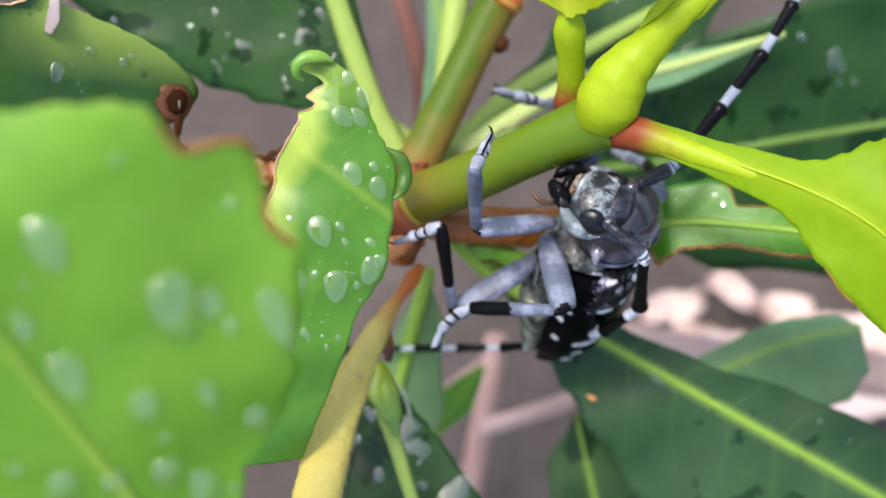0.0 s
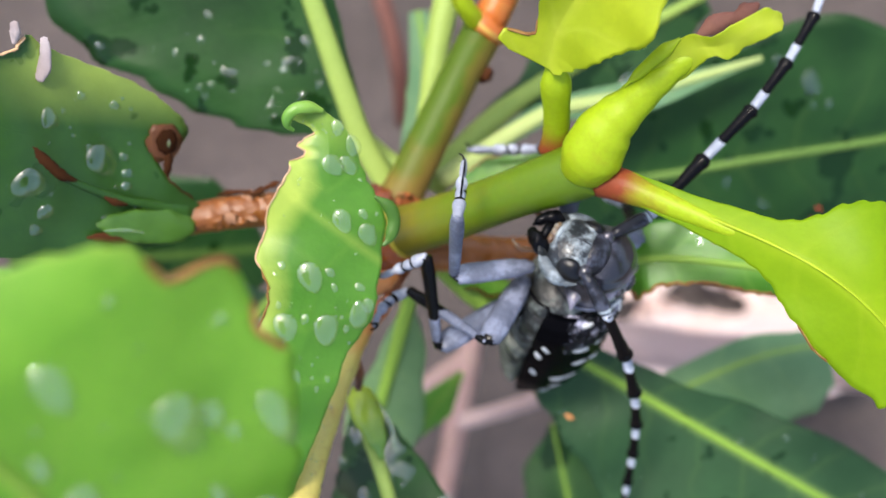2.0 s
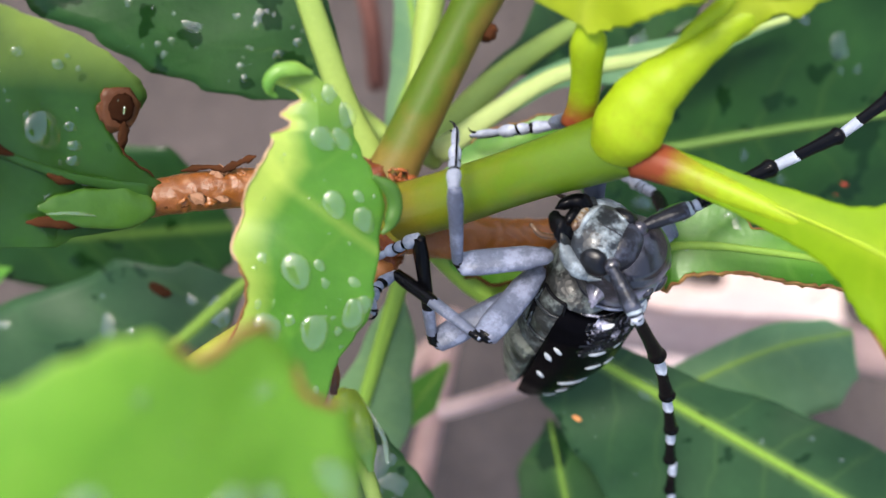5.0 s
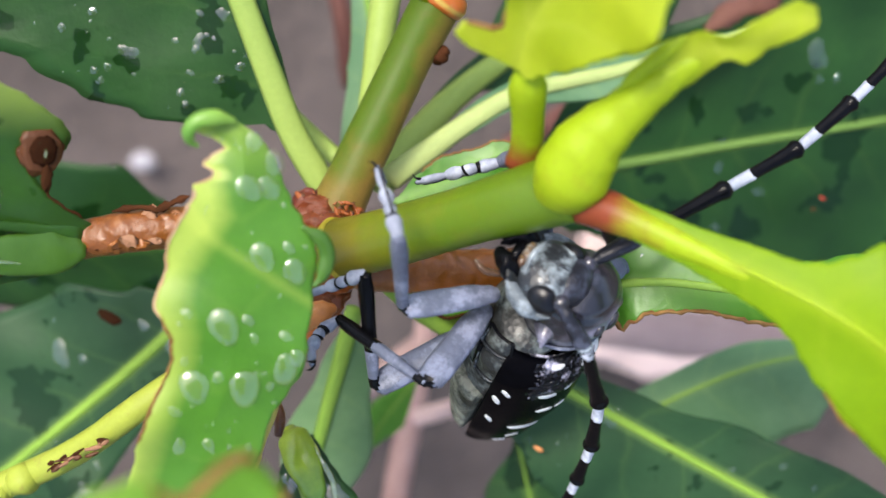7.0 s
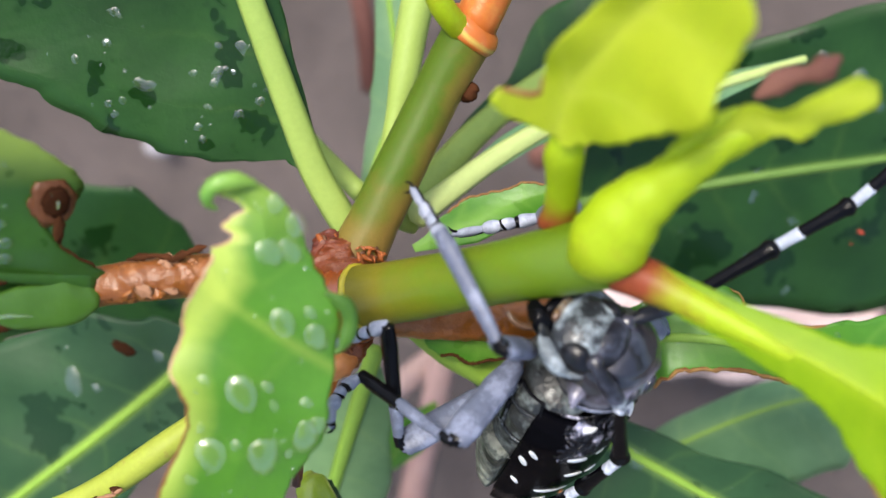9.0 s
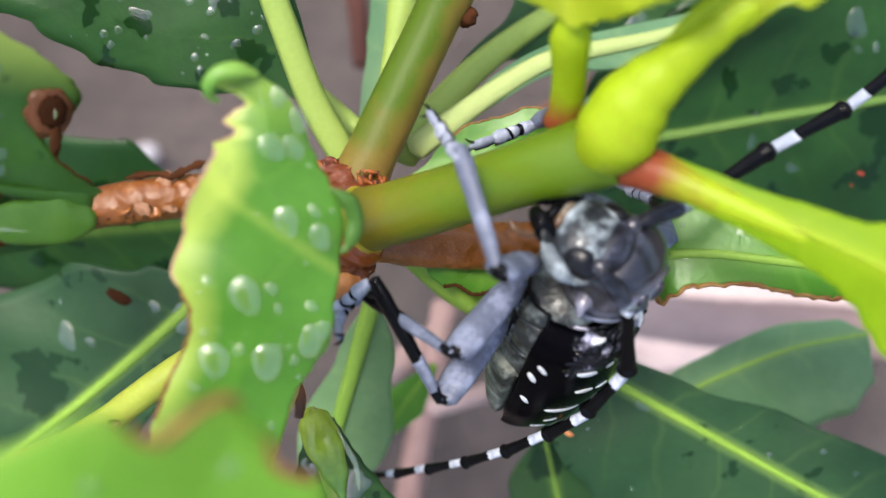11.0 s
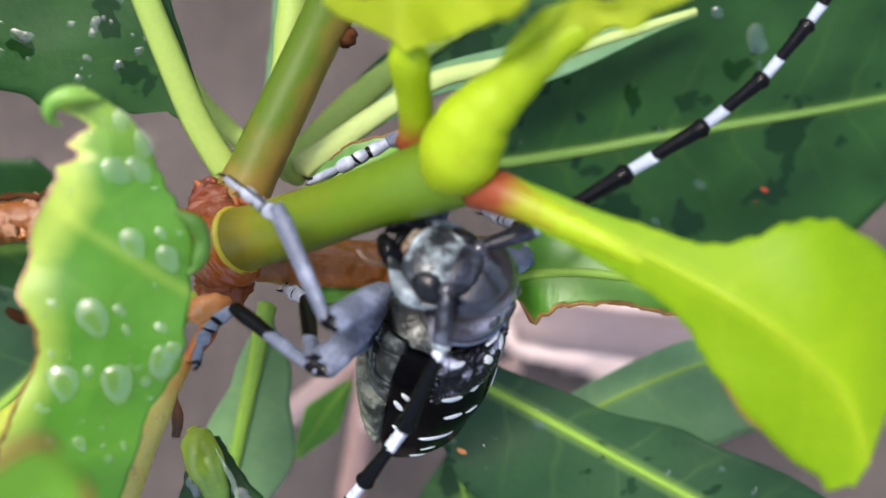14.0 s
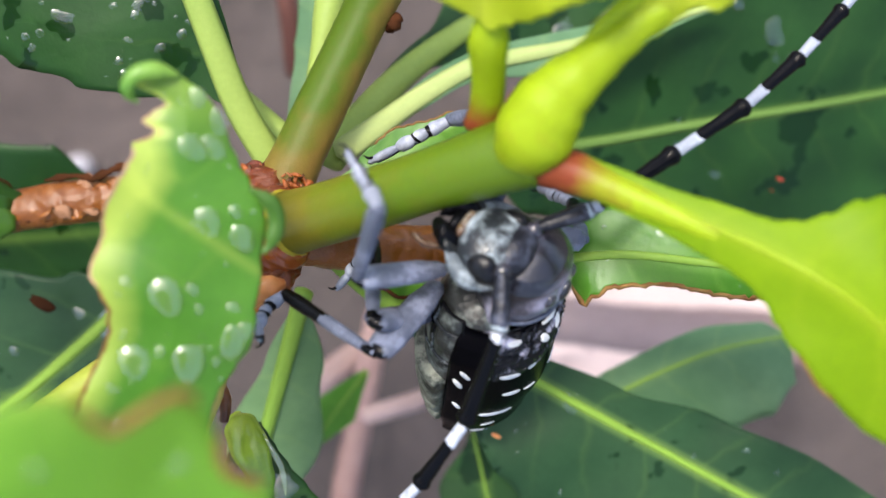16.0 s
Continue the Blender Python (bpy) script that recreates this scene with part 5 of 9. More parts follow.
def build_body():
    # abdomen and chest below the wing cases
    ring_loft("abdomen", [((-16.2, 0.3, -0.6), 1.6, 0.5, 0.9), ((-15, 0.4, -0.8), 3.6, 0.6, 2.0), ((-12, 0.5, -0.9), 4.7, 0.8, 2.9), ((-8, 0.5, -0.9), 5.1, 1, 3.4), ((-6, 0.4, -0.8), 5.1, 1, 3.4)], M_BELLY, beetle,
              "grey-haired segmented abdomen")
    for i in range(4):
        x = -13.9 + 2.3 * i
        w = (4.4, 4.85, 5.15, 5.3)[i]
        d = (2.5, 3.0, 3.4, 3.6)[i]
        ring_loft("abdomen_ring", [((x - 1.2, 0.45, -0.9), w - 0.4, 0.6, d - 0.4), ((x, 0.45, -0.9), w, 0.6, d), ((x + 0.85, 0.45, -0.9), w + 0.12, 0.6, d + 0.1), ((x + 1.1, 0.45, -0.9), w - 0.25, 0.5, d - 0.25)], M_BELLY, beetle)
    ring_loft("chest", [((-7.5, 0.2, -0.6), 4.9, 1, 3.4), ((-5, 0.2, -0.5), 5.0, 1.2, 3.7), ((-2.2, 0, -0.4), 4.8, 1.5, 3.6), ((-0.6, 0, -0.3), 4.2, 2.4, 3.2), ((0.6, 0, -0.2), 3.3, 2.8, 2.8)], M_PLATE, beetle, "grey-haired chest")
    # plates of the chest, dark seams between them and pale hair along their rims
    def side(x, z):
        w, d = (4.95, 3.65) if x < -2 else (4.95 - 0.45 * (x + 2), 3.65 - 0.2 * (x + 2))
        return w * math.sqrt(max(0.05, 1 - ((z + 0.45) / (d if z < -0.45 else 1.9)) ** 2))

    for y in (1, -1):
        for quad in (((-0.5, 0.1), (-3.4, 0.3), (-3.9, -2.0), (-1.4, -2.2)), ((-3.8, 0.2), (-6.6, -0.1), (-7.0, -1.9), (-4.3, -2.0)), ((-1.5, -2.4), (-4.1, -2.25), (-4.6, -3.5), (-2.0, -3.55)), ((-4.5, -2.25), (-7.2, -2.1), (-7.4, -3.4), (-5.0, -3.5)), ((0.5, -0.4), (-0.6, -0.1), (-1.2, -2.4), (0.1, -2.4))):
            n, verts, faces = 10, [], []
            for i in range(n + 1):
                for j in range(n + 1):
                    u, v = i / n, j / n
                    (ax, az), (bx, bz), (cx, cz), (dx, dz) = quad
                    x = (ax * (1 - u) + bx * u) * (1 - v) + (dx * (1 - u) + cx * u) * v
                    z = (az * (1 - u) + bz * u) * (1 - v) + (dz * (1 - u) + cz * u) * v
                    rise = 0.28 * (1 - (2 * u - 1) ** 6) * (1 - (2 * v - 1) ** 6) - 0.06
                    verts.append((x, y * (side(x, z) + rise), z))
            for i in range(n):
                for j in range(n):
                    q = (i * n + i + j, i * n + i + j + 1, (i + 1) * n + i + 1 + j + 1, (i + 1) * n + i + 1 + j)
                    faces.append(q if y > 0 else tuple(reversed(q)))
            pl = mesh_object("side_plate", verts, faces, M_PLATE, beetle, "grey-haired chest plate")
            path = [quad[1], quad[2], quad[3]]
            pts = []
            for (x0, z0), (x1, z1) in zip(path, path[1:]):
                for k in range(4):
                    x, z = x0 + (x1 - x0) * k / 4, z0 + (z1 - z0) * k / 4
                    pts.append((x, y * (side(x, z) + 0.14), z))
            seam = []
            for (x0, z0), (x1, z1) in zip(quad, quad[1:] + quad[:1]):
                seam += [(x0 + (x1 - x0) * k / 4, y * (side(x0 + (x1 - x0) * k / 4, z0 + (z1 - z0) * k / 4) + 0.02), z0 + (z1 - z0) * k / 4) for k in range(4)]
            tube("seam", seam + seam[:1], ((0, 0.13), (1, 0.13)), M_BLACK, pl, "dark seam", n=40, sides=7)
            tube("hair_rim", pts, ((0, 0.06), (0.3, 0.15), (0.7, 0.13), (1, 0.05)), M_FACE, pl, "pale hair rim", n=24, sides=8, rough=0.3)
    # wing cases
    for y in (1, -1):
        nu, na, verts, faces, fm = 60, 24, [], [], []
        for layer in (0, 1):
            for i in range(nu + 1):
                for j in range(na + 1):
                    v = wing_case(i / nu, 89 * j / na, -0.25 * layer)
                    g = 0.06 * noise.noise(v * 2.2) if i < 14 else 0.0
                    verts.append((v.x, y * v.y, v.z + g))
        off, wd = (nu + 1) * (na + 1), na + 1
        for i in range(nu):
            for j in range(na):
                a, b, c, d = i * wd + j, i * wd + j + 1, (i + 1) * wd + j + 1, (i + 1) * wd + j
                faces.append((a, b, c, d) if y < 0 else (a, d, c, b))
                faces.append((a + off, d + off, c + off, b + off) if y < 0 else (a + off, b + off, c + off, d + off))
                fm += [1 if i < 13 and (y < 0 or j < 14 + 4 * noise.noise(Vector((i * 0.6, 0, 3)))) else 0, 0]
            for j in (0, na):
                a, d = i * wd + j, (i + 1) * wd + j
                faces.append((a, d, d + off, a + off))
                fm.append(0)
        for j in range(na):
            faces.append((j, j + off, j + 1 + off, j + 1))
            fm.append(1)
        we = mesh_object("wing_case", verts, faces, M_BLACK, beetle, "glossy black wing case with white hair spots", mats=[M_WING, M_GRAIN], face_mats=fm)
        # white hair spots: place, half length, half width, slant
        spots = [(0.075, 9, 0.5, 0.28, 40), (0.03, 36, 0.6, 0.16, 85), (0.206, 19, 0.35, 0.25, 80), (0.206, 38, 0.78, 0.3, 70), (0.38, 16, 0.6, 0.17, 72), (0.35, 34, 0.75, 0.28, 72), (0.53, 42, 1.5, 0.36, 78),
                 (0.65, 43, 0.6, 0.16, 85), (0.188, 74, 0.6, 0.22, 35), (0.27, 79, 0.65, 0.25, 30), (0.46, 77, 0.55, 0.22, 35), (0.75, 50, 0.8, 0.35, 70), (0.84, 25, 0.6, 0.3, 80)]
        if y < 0:
            spots += [(0.09, 45, 0.7, 0.38, 30), (0.13, 22, 0.35, 0.2, 0), (0.22, 20, 0.4, 0.28, 30), (0.36, 18, 0.45, 0.18, 70)]
        # grains on the shoulder
        rng = random.Random(7 + y)
        gv, gf = [], []
        for _ in range(420):
            u, a = 0.02 + 0.19 * rng.random(), rng.uniform(4, 56 if y > 0 else 95)
            if u > 0.2 - 0.05 * rng.random() or any((20 * (u - k[0])) ** 2 + (0.087 * (a - k[1])) ** 2 < (k[2] + 0.15) ** 2 for k in spots):
                continue
            p, r = wing_case(u, a), rng.uniform(0.07, 0.15)
            q = wing_case(u, a, 0.12) - p
            e = Vector((1, 0, 0))
            f = q.cross(e).normalized()
            base = len(gv)
            for c in range(5):
                o = e * (r * math.cos(c * 1.2566)) + f * (r * math.sin(c * 1.2566))
                s = p + o
                gv.append((s.x, y * s.y, s.z))
            s = p + q.normalized() * 0.13
            gv.append((s.x, y * s.y, s.z))
            gf += [(base + c, base + (c + 1) % 5, base + 5) if y > 0 else (base + (c + 1) % 5, base + c, base + 5) for c in range(5)]
        tagged(mesh_object("shoulder_grain", gv, gf, M_GRAIN, we, "fine shiny grains on the shoulder"), kind="stuff")
        for u, a, hl, hw, slant in spots:
            sv, sf, n = [], [], 14
            for rr, lift in ((0.0, 0.06), (0.6, 0.06), (0.95, 0.04), (1.05, -0.06)):
                for c in range(n):
                    t = 6.283 * c / n
                    k = rr * (1 + 0.22 * noise.noise(Vector((3 * math.cos(t), 3 * math.sin(t), u * 31 + a + y))))
                    dx, dy = hl * k * math.cos(t), hw * k * math.sin(t)
                    cs, sn = math.cos(radians(slant)), math.sin(radians(slant))
                    ex, ey = dx * cs - dy * sn, dx * sn + dy * cs
                    v = wing_case(min(max(u - ex / 20, 0.002), 0.995), max(a + math.degrees(ey / 5.0), 0.5), lift)
                    sv.append((v.x, y * v.y, v.z))
            for i in range(3):
                for c in range(n):
                    k = (c + 1) % n
                    q = (i * n + c, i * n + k, i * n + n + k, i * n + n + c)
                    sf.append(q if y < 0 else tuple(reversed(q)))
            mesh_object("white_spot", sv, sf, M_WHITE, we, "white hair spot")
    ball("scutellum", (-0.3, 0, 3.35), (1.0, 0.9, 0.35), M_BLACK, beetle, "small black plate between the wing cases", sides=14)
    tube("scutellum_hair", [(-0.1, -0.75, 3.62), (-0.05, 0, 3.72), (-0.1, 0.75, 3.62)], ((0, 0.12), (0.5, 0.22), (1, 0.12)), M_WHITE, beetle, "", n=10, sides=8)
    # pronotum with its rim, groove and side spines
    rings = []
    for i in range(33):
        s = i / 32
        x = 0.15 + 5.7 * s
        r = 0.8 * table(((0, 3.5), (0.05, 3.85), (0.1, 3.6), (0.16, 3.85), (0.42, 4.15), (0.7, 3.75), (0.84, 3.1), (0.94, 2.1), (1, 0.9)), s)
        rings.append(((x, -0.45, 0.7 + 0.5 * s), r, r * 0.95, r * 0.85))
    pn = ring_loft("pronotum", rings, M_PRON, beetle, "smooth grey-black domed neck shield with a painted lilac highlight", sides=40,
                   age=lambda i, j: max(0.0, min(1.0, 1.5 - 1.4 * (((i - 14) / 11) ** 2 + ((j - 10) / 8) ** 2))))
    tube("rear_rim", [(0.75, -0.45 + 3.16 * math.cos(a), 0.72 + 3.0 * math.sin(a)) for a in [math.pi * k / 12 for k in range(13)]], ((0, 0.12), (0.5, 0.17), (1, 0.12)), M_HAIR, pn, "thin pale rear rim", n=40, sides=8)
    for y in (1, -1):
        tube("spine", [(2.4, y * 2.9 - 0.45, 0.8), (2.5, y * 3.7 - 0.45, 1.0), (2.3, y * 4.3 - 0.45, 1.2)], ((0, 0.9), (0.5, 0.5), (1, 0.08)), M_PRON, pn, "side spine", n=12, sides=14)
    for x, y, z, s in ((2.9, -0.45, 3.95, 0.8), (3.1, 0.8, 3.6, 0.6), (3.1, -1.7, 3.6, 0.6)):
        ball("knob", (x, y, z), (s, s * 0.9, 0.35), M_PRON, pn, sides=14)
    # head
    tilt = Matrix.Rotation(radians(12), 3, "Y")

    def skull(v):
        return 1.0 - 0.12 * max(0, -v.z) * abs(v.y) + 0.06 * max(0, v.z)
    hd = ball("head", (4.9, 0.8, -1.2), (2.0, 2.6, 2.5), M_FACE, beetle, "pale grey-haired head, flat face", turn=tilt, dent=skull, sides=40)
    ball("forehead", (5.85, 0.85, -1.2), (1.05, 1.75, 1.45), M_FACE, hd, sides=28)
    ball("crown", (5.3, 0.5, 0.45), (1.5, 2.0, 1.4), M_SCAPE, hd, "dark bare crown between the feelers", sides=24)
    tube("face_groove", [(6.55, 0.62, 0.9), (6.88, 0.7, 0.0), (6.95, 0.82, -0.9), (6.8, 0.9, -1.8)], ((0, 0.03), (0.5, 0.06), (1, 0.03)), M_SCAPE, hd, "dark groove down the face", n=20, sides=8)
    for y in (1, -1):
        c = Vector((5.72, 0.75 + y * 2.05, -0.3))
        ball("eye", c, (0.95, 0.62, 1.15), M_EYE, hd, "black kidney-shaped eye", turn=Matrix.Rotation(radians(-28 * y), 3, "Z"), dent=lambda v: 1 - 0.3 * math.exp(-8 * ((v.z - 0.75) ** 2 + (v.x - 0.5) ** 2)), sides=24)
        u, w = Vector((0.05, y * 0.1, 1)).normalized(), Vector((0.86, -y * 0.5, 0))
        rim = [c + u * (1.32 * math.sin(a)) + w * (1.1 * math.cos(a)) - Vector((0.1, 0.05 * y, 0)) for a in [math.radians(130 + 23 * k) for k in range(11)]]
        tube("eye_rim", rim, ((0, 0.08), (0.2, 0.3), (0.45, 0.36), (0.75, 0.26), (1, 0.08)), M_RIMHAIR, hd, "pale hair round the eye", n=36, sides=10, rough=0.15)
        tube("cheek", [(4.5, 0.8 + y * 2.55, 0.1), (4.9, 0.8 + y * 2.7, -0.8), (5.2, 0.85 + y * 2.5, -1.8), (5.6, 0.95 + y * 1.9, -2.7)], ((0, 0.2), (0.35, 0.6), (0.7, 0.55), (1, 0.3)), M_RIMHAIR, hd, "pale cheek", n=20, sides=12, rough=0.1)
        tube("cheek_groove", [(4.3, 0.8 + y * 2.7, -0.2), (4.55, 0.8 + y * 2.95, -1.2), (4.95, 0.85 + y * 2.7, -2.3)], ((0, 0.06), (0.5, 0.13), (1, 0.06)), M_BLACK, hd, "", n=14, sides=7)
        ball("feeler_socket", (5.85, 0.6 + y * 1.8, 0.75), (0.62, 0.6, 0.6), M_PRON, hd, sides=16)
        # mandibles and mouth palps
        tube("mandible", [(5.3, 1.0 + y * 1.15, -2.6), (5.95, 1.05 + y * 1.2, -3.3), (5.9, 1.1 + y * 0.85, -4.0), (5.6, 1.2 + y * 0.15, -4.5)], ((0, 0.8), (0.4, 0.8), (0.8, 0.5), (1, 0.12)), M_BLACK, hd, "strong glossy black jaw", n=24, sides=14, flat=0.8)
        tube("jaw_plate", [(5.5, 1.0 + y * 1.75, -2.2), (6.05, 1.05 + y * 1.7, -2.9), (6.2, 1.05 + y * 1.35, -3.5)], ((0, 0.2), (0.5, 0.42), (1, 0.15)), M_PLATE, hd, "grey side plate of the jaw", n=14, sides=10, flat=0.6)
        tube("palp", [(4.9, 1.1 + y * 1.2, -3.2), (5.0, 1.3 + y * 1.7, -4.3), (5.3, 1.4 + y * 1.5, -5.2)], ((0, 0.2), (0.6, 0.22), (1, 0.12)), M_BROWN, hd, "thin mouth palp", n=12, sides=8)
    tube("face_edge", [(6.15, -0.75, -2.15), (6.55, 0.2, -2.3), (6.6, 1.2, -2.35), (6.35, 2.3, -2.1)], ((0, 0.1), (0.5, 0.2), (1, 0.1)), M_RIMHAIR, hd, "pale lower edge of the face", n=20, sides=8, rough=0.2)
    ball("mouth_plate", (6.15, 1.0, -2.7), (0.5, 1.1, 0.42), M_BROWN, hd, "brown shiny mouth plate", sides=18)
    for k in range(4):
        ball("mouth_bristle", (6.6, 0.35 + 0.42 * k, -2.75 - 0.05 * (k % 2)), (0.07, 0.08, 0.16), M_GOLD, hd, "", sides=8)
    ball("lip", (6.2, 1.1, -3.25), (0.45, 0.85, 0.42), M_BLACK, hd, sides=16)


build_body()


def limb_piece(name, length, shape, material, label="", flat=0.75, bands=(), sides=14):
    """One joint of a limb along +x, with rounded ends; bands are stretches of another colour."""
    n = 44
    verts, faces, fm = [], [], []
    for i in range(n + 1):
        s = i / n
        r = table(shape, s)
        for j in range(sides):
            a = 2 * math.pi * j / sides
            verts.append((s * length, r * flat * math.cos(a), r * math.sin(a)))
    for i in range(n):
        for j in range(sides):
            k = (j + 1) % sides
            faces.append((i * sides + j, i * sides + k, i * sides + sides + k, i * sides + sides + j))
            s, pick = (i + 0.5) / n, 0
            for b, (s0, s1) in enumerate(bands):
                if s0 <= s + 0.018 * math.sin(4.4 * math.pi * j / sides + 1.0) < s1:
                    pick = 1
            fm.append(pick)
    verts += [(-0.3 * table(shape, 0), 0, 0), (length + 0.3 * table(shape, 1), 0, 0)]
    for j in range(sides):
        k = (j + 1) % sides
        faces += [(k, j, len(verts) - 2), (n * sides + j, n * sides + k, len(verts) - 1)]
        fm += [fm[0], fm[n * sides - 1]]
    mats = material if isinstance(material, list) else [material, material]
    return mesh_object(name, verts, faces, mats[0], beetle, label, mats=mats, face_mats=fm)


def tarsus(length, label, bow=(0.0, 0.0)):
    """The foot: lobed joints in black and white, with two hooked claws."""
    def lean(s):
        return (bow[0] * 4 * s * (1 - s), bow[1] * 4 * s * (1 - s))

    ob = limb_piece("foot", length * 0.3, ((0, 0.34), (0.7, 0.52), (1, 0.42)), [M_FOOT, M_BLACK], label, 0.9, ((0.88, 1.01),), 12)
    for v in ob.data.vertices:
        ly, lz = lean(v.co.x / (length * MM))
        v.co.y += ly * MM
        v.co.z += lz * MM
    for s0, s1, r in ((0.26, 0.47, 0.56), (0.43, 0.66, 0.62), (0.6, 0.98, 0.4)):
        mid = (s0 + s1) / 2
        h = (s1 - s0) / 2 * length
        cy, cz = lean(mid)
        slope = [(b - a) / ((s1 - s0) * length) for a, b in zip(lean(s0), lean(s1))]
        turn = Vector((1, slope[0], slope[1])).to_track_quat("X", "Z").to_matrix()
        ball("foot_joint", (mid * length, cy, cz), (h * 1.12, r * 0.85, r * 0.7), M_FOOT, ob, "pale-haired foot joint", turn=turn, dent=lambda v: 1 + 0.25 * v.x, sides=16)
        gy, gz = lean(s0)
        ball("joint_gap", (s0 * length + 0.05, gy, gz + 0.02), (0.2, r * 0.82, r * 0.74), M_BLACK, ob, turn=turn @ Matrix.Rotation(0.5, 3, "Z"), sides=10)
        ey, ez = lean(s1)
        tube("joint_edge", [(s0 * length, gy + r * 0.55, gz + 0.1), (mid * length, cy + r * 0.78, cz + 0.12), (s1 * length * 0.98, ey + r * 0.85, ez + 0.1)], ((0, 0.05), (0.5, 0.1), (1, 0.06)), M_BLACK, ob, "", n=8, sides=6)
    for y in (1, -1):
        tube("claw", [(length * 0.95, y * 0.1, 0), (length * 1.03, y * 0.35, -0.1), (length * 1.06, y * 0.45, -0.42)], ((0, 0.12), (0.6, 0.09), (1, 0.03)), M_BLACK, ob, "", n=8, sides=6)
    return ob


def build_limbs():
    thigh = ((0, 0.45), (0.08, 0.75), (0.3, 1.0), (0.78, 1.06), (0.95, 0.95), (1, 0.55))
    shin = ((0, 0.36), (0.06, 0.42), (0.35, 0.5), (0.6, 0.54), (0.85, 0.6), (1, 0.5))
    for name, lens, foot in (("fore_leg_left", (6.6, 7.6), 5.2), ("middle_leg_left", (7.4, 8.2), 4.4), ("hind_leg_left", (8.0, 8.8), 4.6), ("fore_leg_right", (6.5, 7.5), 6.0), ("middle_leg_right", (6.5, 7.0), 5.0)):
        dark = ((0.0, 0.1) if "left" in name else (0.5, 0.55), (0.55, 1.01)) if "middle" in name else (((0.0, 0.1), (0.35, 1.01)) if "hind" in name else ((0.0, 0.06),))
        limb_sets[name] = [limb_piece("thigh", lens[0], thigh, [M_HAIR, M_BLACK], "blue-grey haired thigh", 0.56, () if name == "middle_leg_right" else ((0.975, 1.01),)),
                       limb_piece("shin", lens[1], shin, [M_HAIR, M_BLACK], "blue-grey shin with black marks", 0.8, dark),
                       tarsus(foot, "black and white banded foot", (0.2, -0.8) if name == "middle_leg_left" else (0.0, 0.0))]
    seg = (3.4, 6.6, 5.6, 4.9, 4.6, 4.4, 4.2, 4.0, 3.8, 3.6)
    for name in ("ant_left", "ant_right"):
        parts = [limb_piece("feeler_base", seg[0], ((0, 0.34), (0.2, 0.5), (0.8, 0.62), (1, 0.5)), [M_SCAPE, M_RIMHAIR], "thick dark blue-grey feeler base", 0.9, ((0.9, 0.97),))]
        for i, l in enumerate(seg[1:]):
            r = 0.55 - 0.03 * i
            parts.append(limb_piece("feeler_joint", l, ((0, r * 0.75), (0.5, r * 0.82), (0.85, r), (0.95, r * 1.25), (1, r * 0.9)), [M_BLACK, M_BAND], "black feeler joint with a white base", 1.0, ((0.0, 0.08 if i == 0 else 0.32),)))
        limb_sets[name] = parts


build_limbs()


def reach(ax, ay, az, bx, by, bz):
    """The pose of a limb piece that starts at a and points to b, in the beetle's space."""
    a, b = Vector((ax, ay, az)) * MM, Vector((bx, by, bz)) * MM
    x = (b - a).normalized()
    z = Vector((0.25, 0.1, 1.0))
    y = z.cross(x).normalized()
    z = x.cross(y)
    m = Matrix((x, y, z)).transposed().to_4x4()
    m.translation = a
    return m


def set_hidden_side():
    """The right middle leg keeps its hold behind the stalk."""
    hip, knee, ankle, tip = (-0.2, -3.0, -3.0), (0.72, -5.75, 2.82), (-3.34, -10.68, -0.05), (-6.53, -12.51, -3.45)
    for ob, a, b in zip(limb_sets["middle_leg_right"], (hip, knee, ankle), (knee, ankle, tip)):
        ob.matrix_basis = reach(*a, *b)


set_hidden_side()


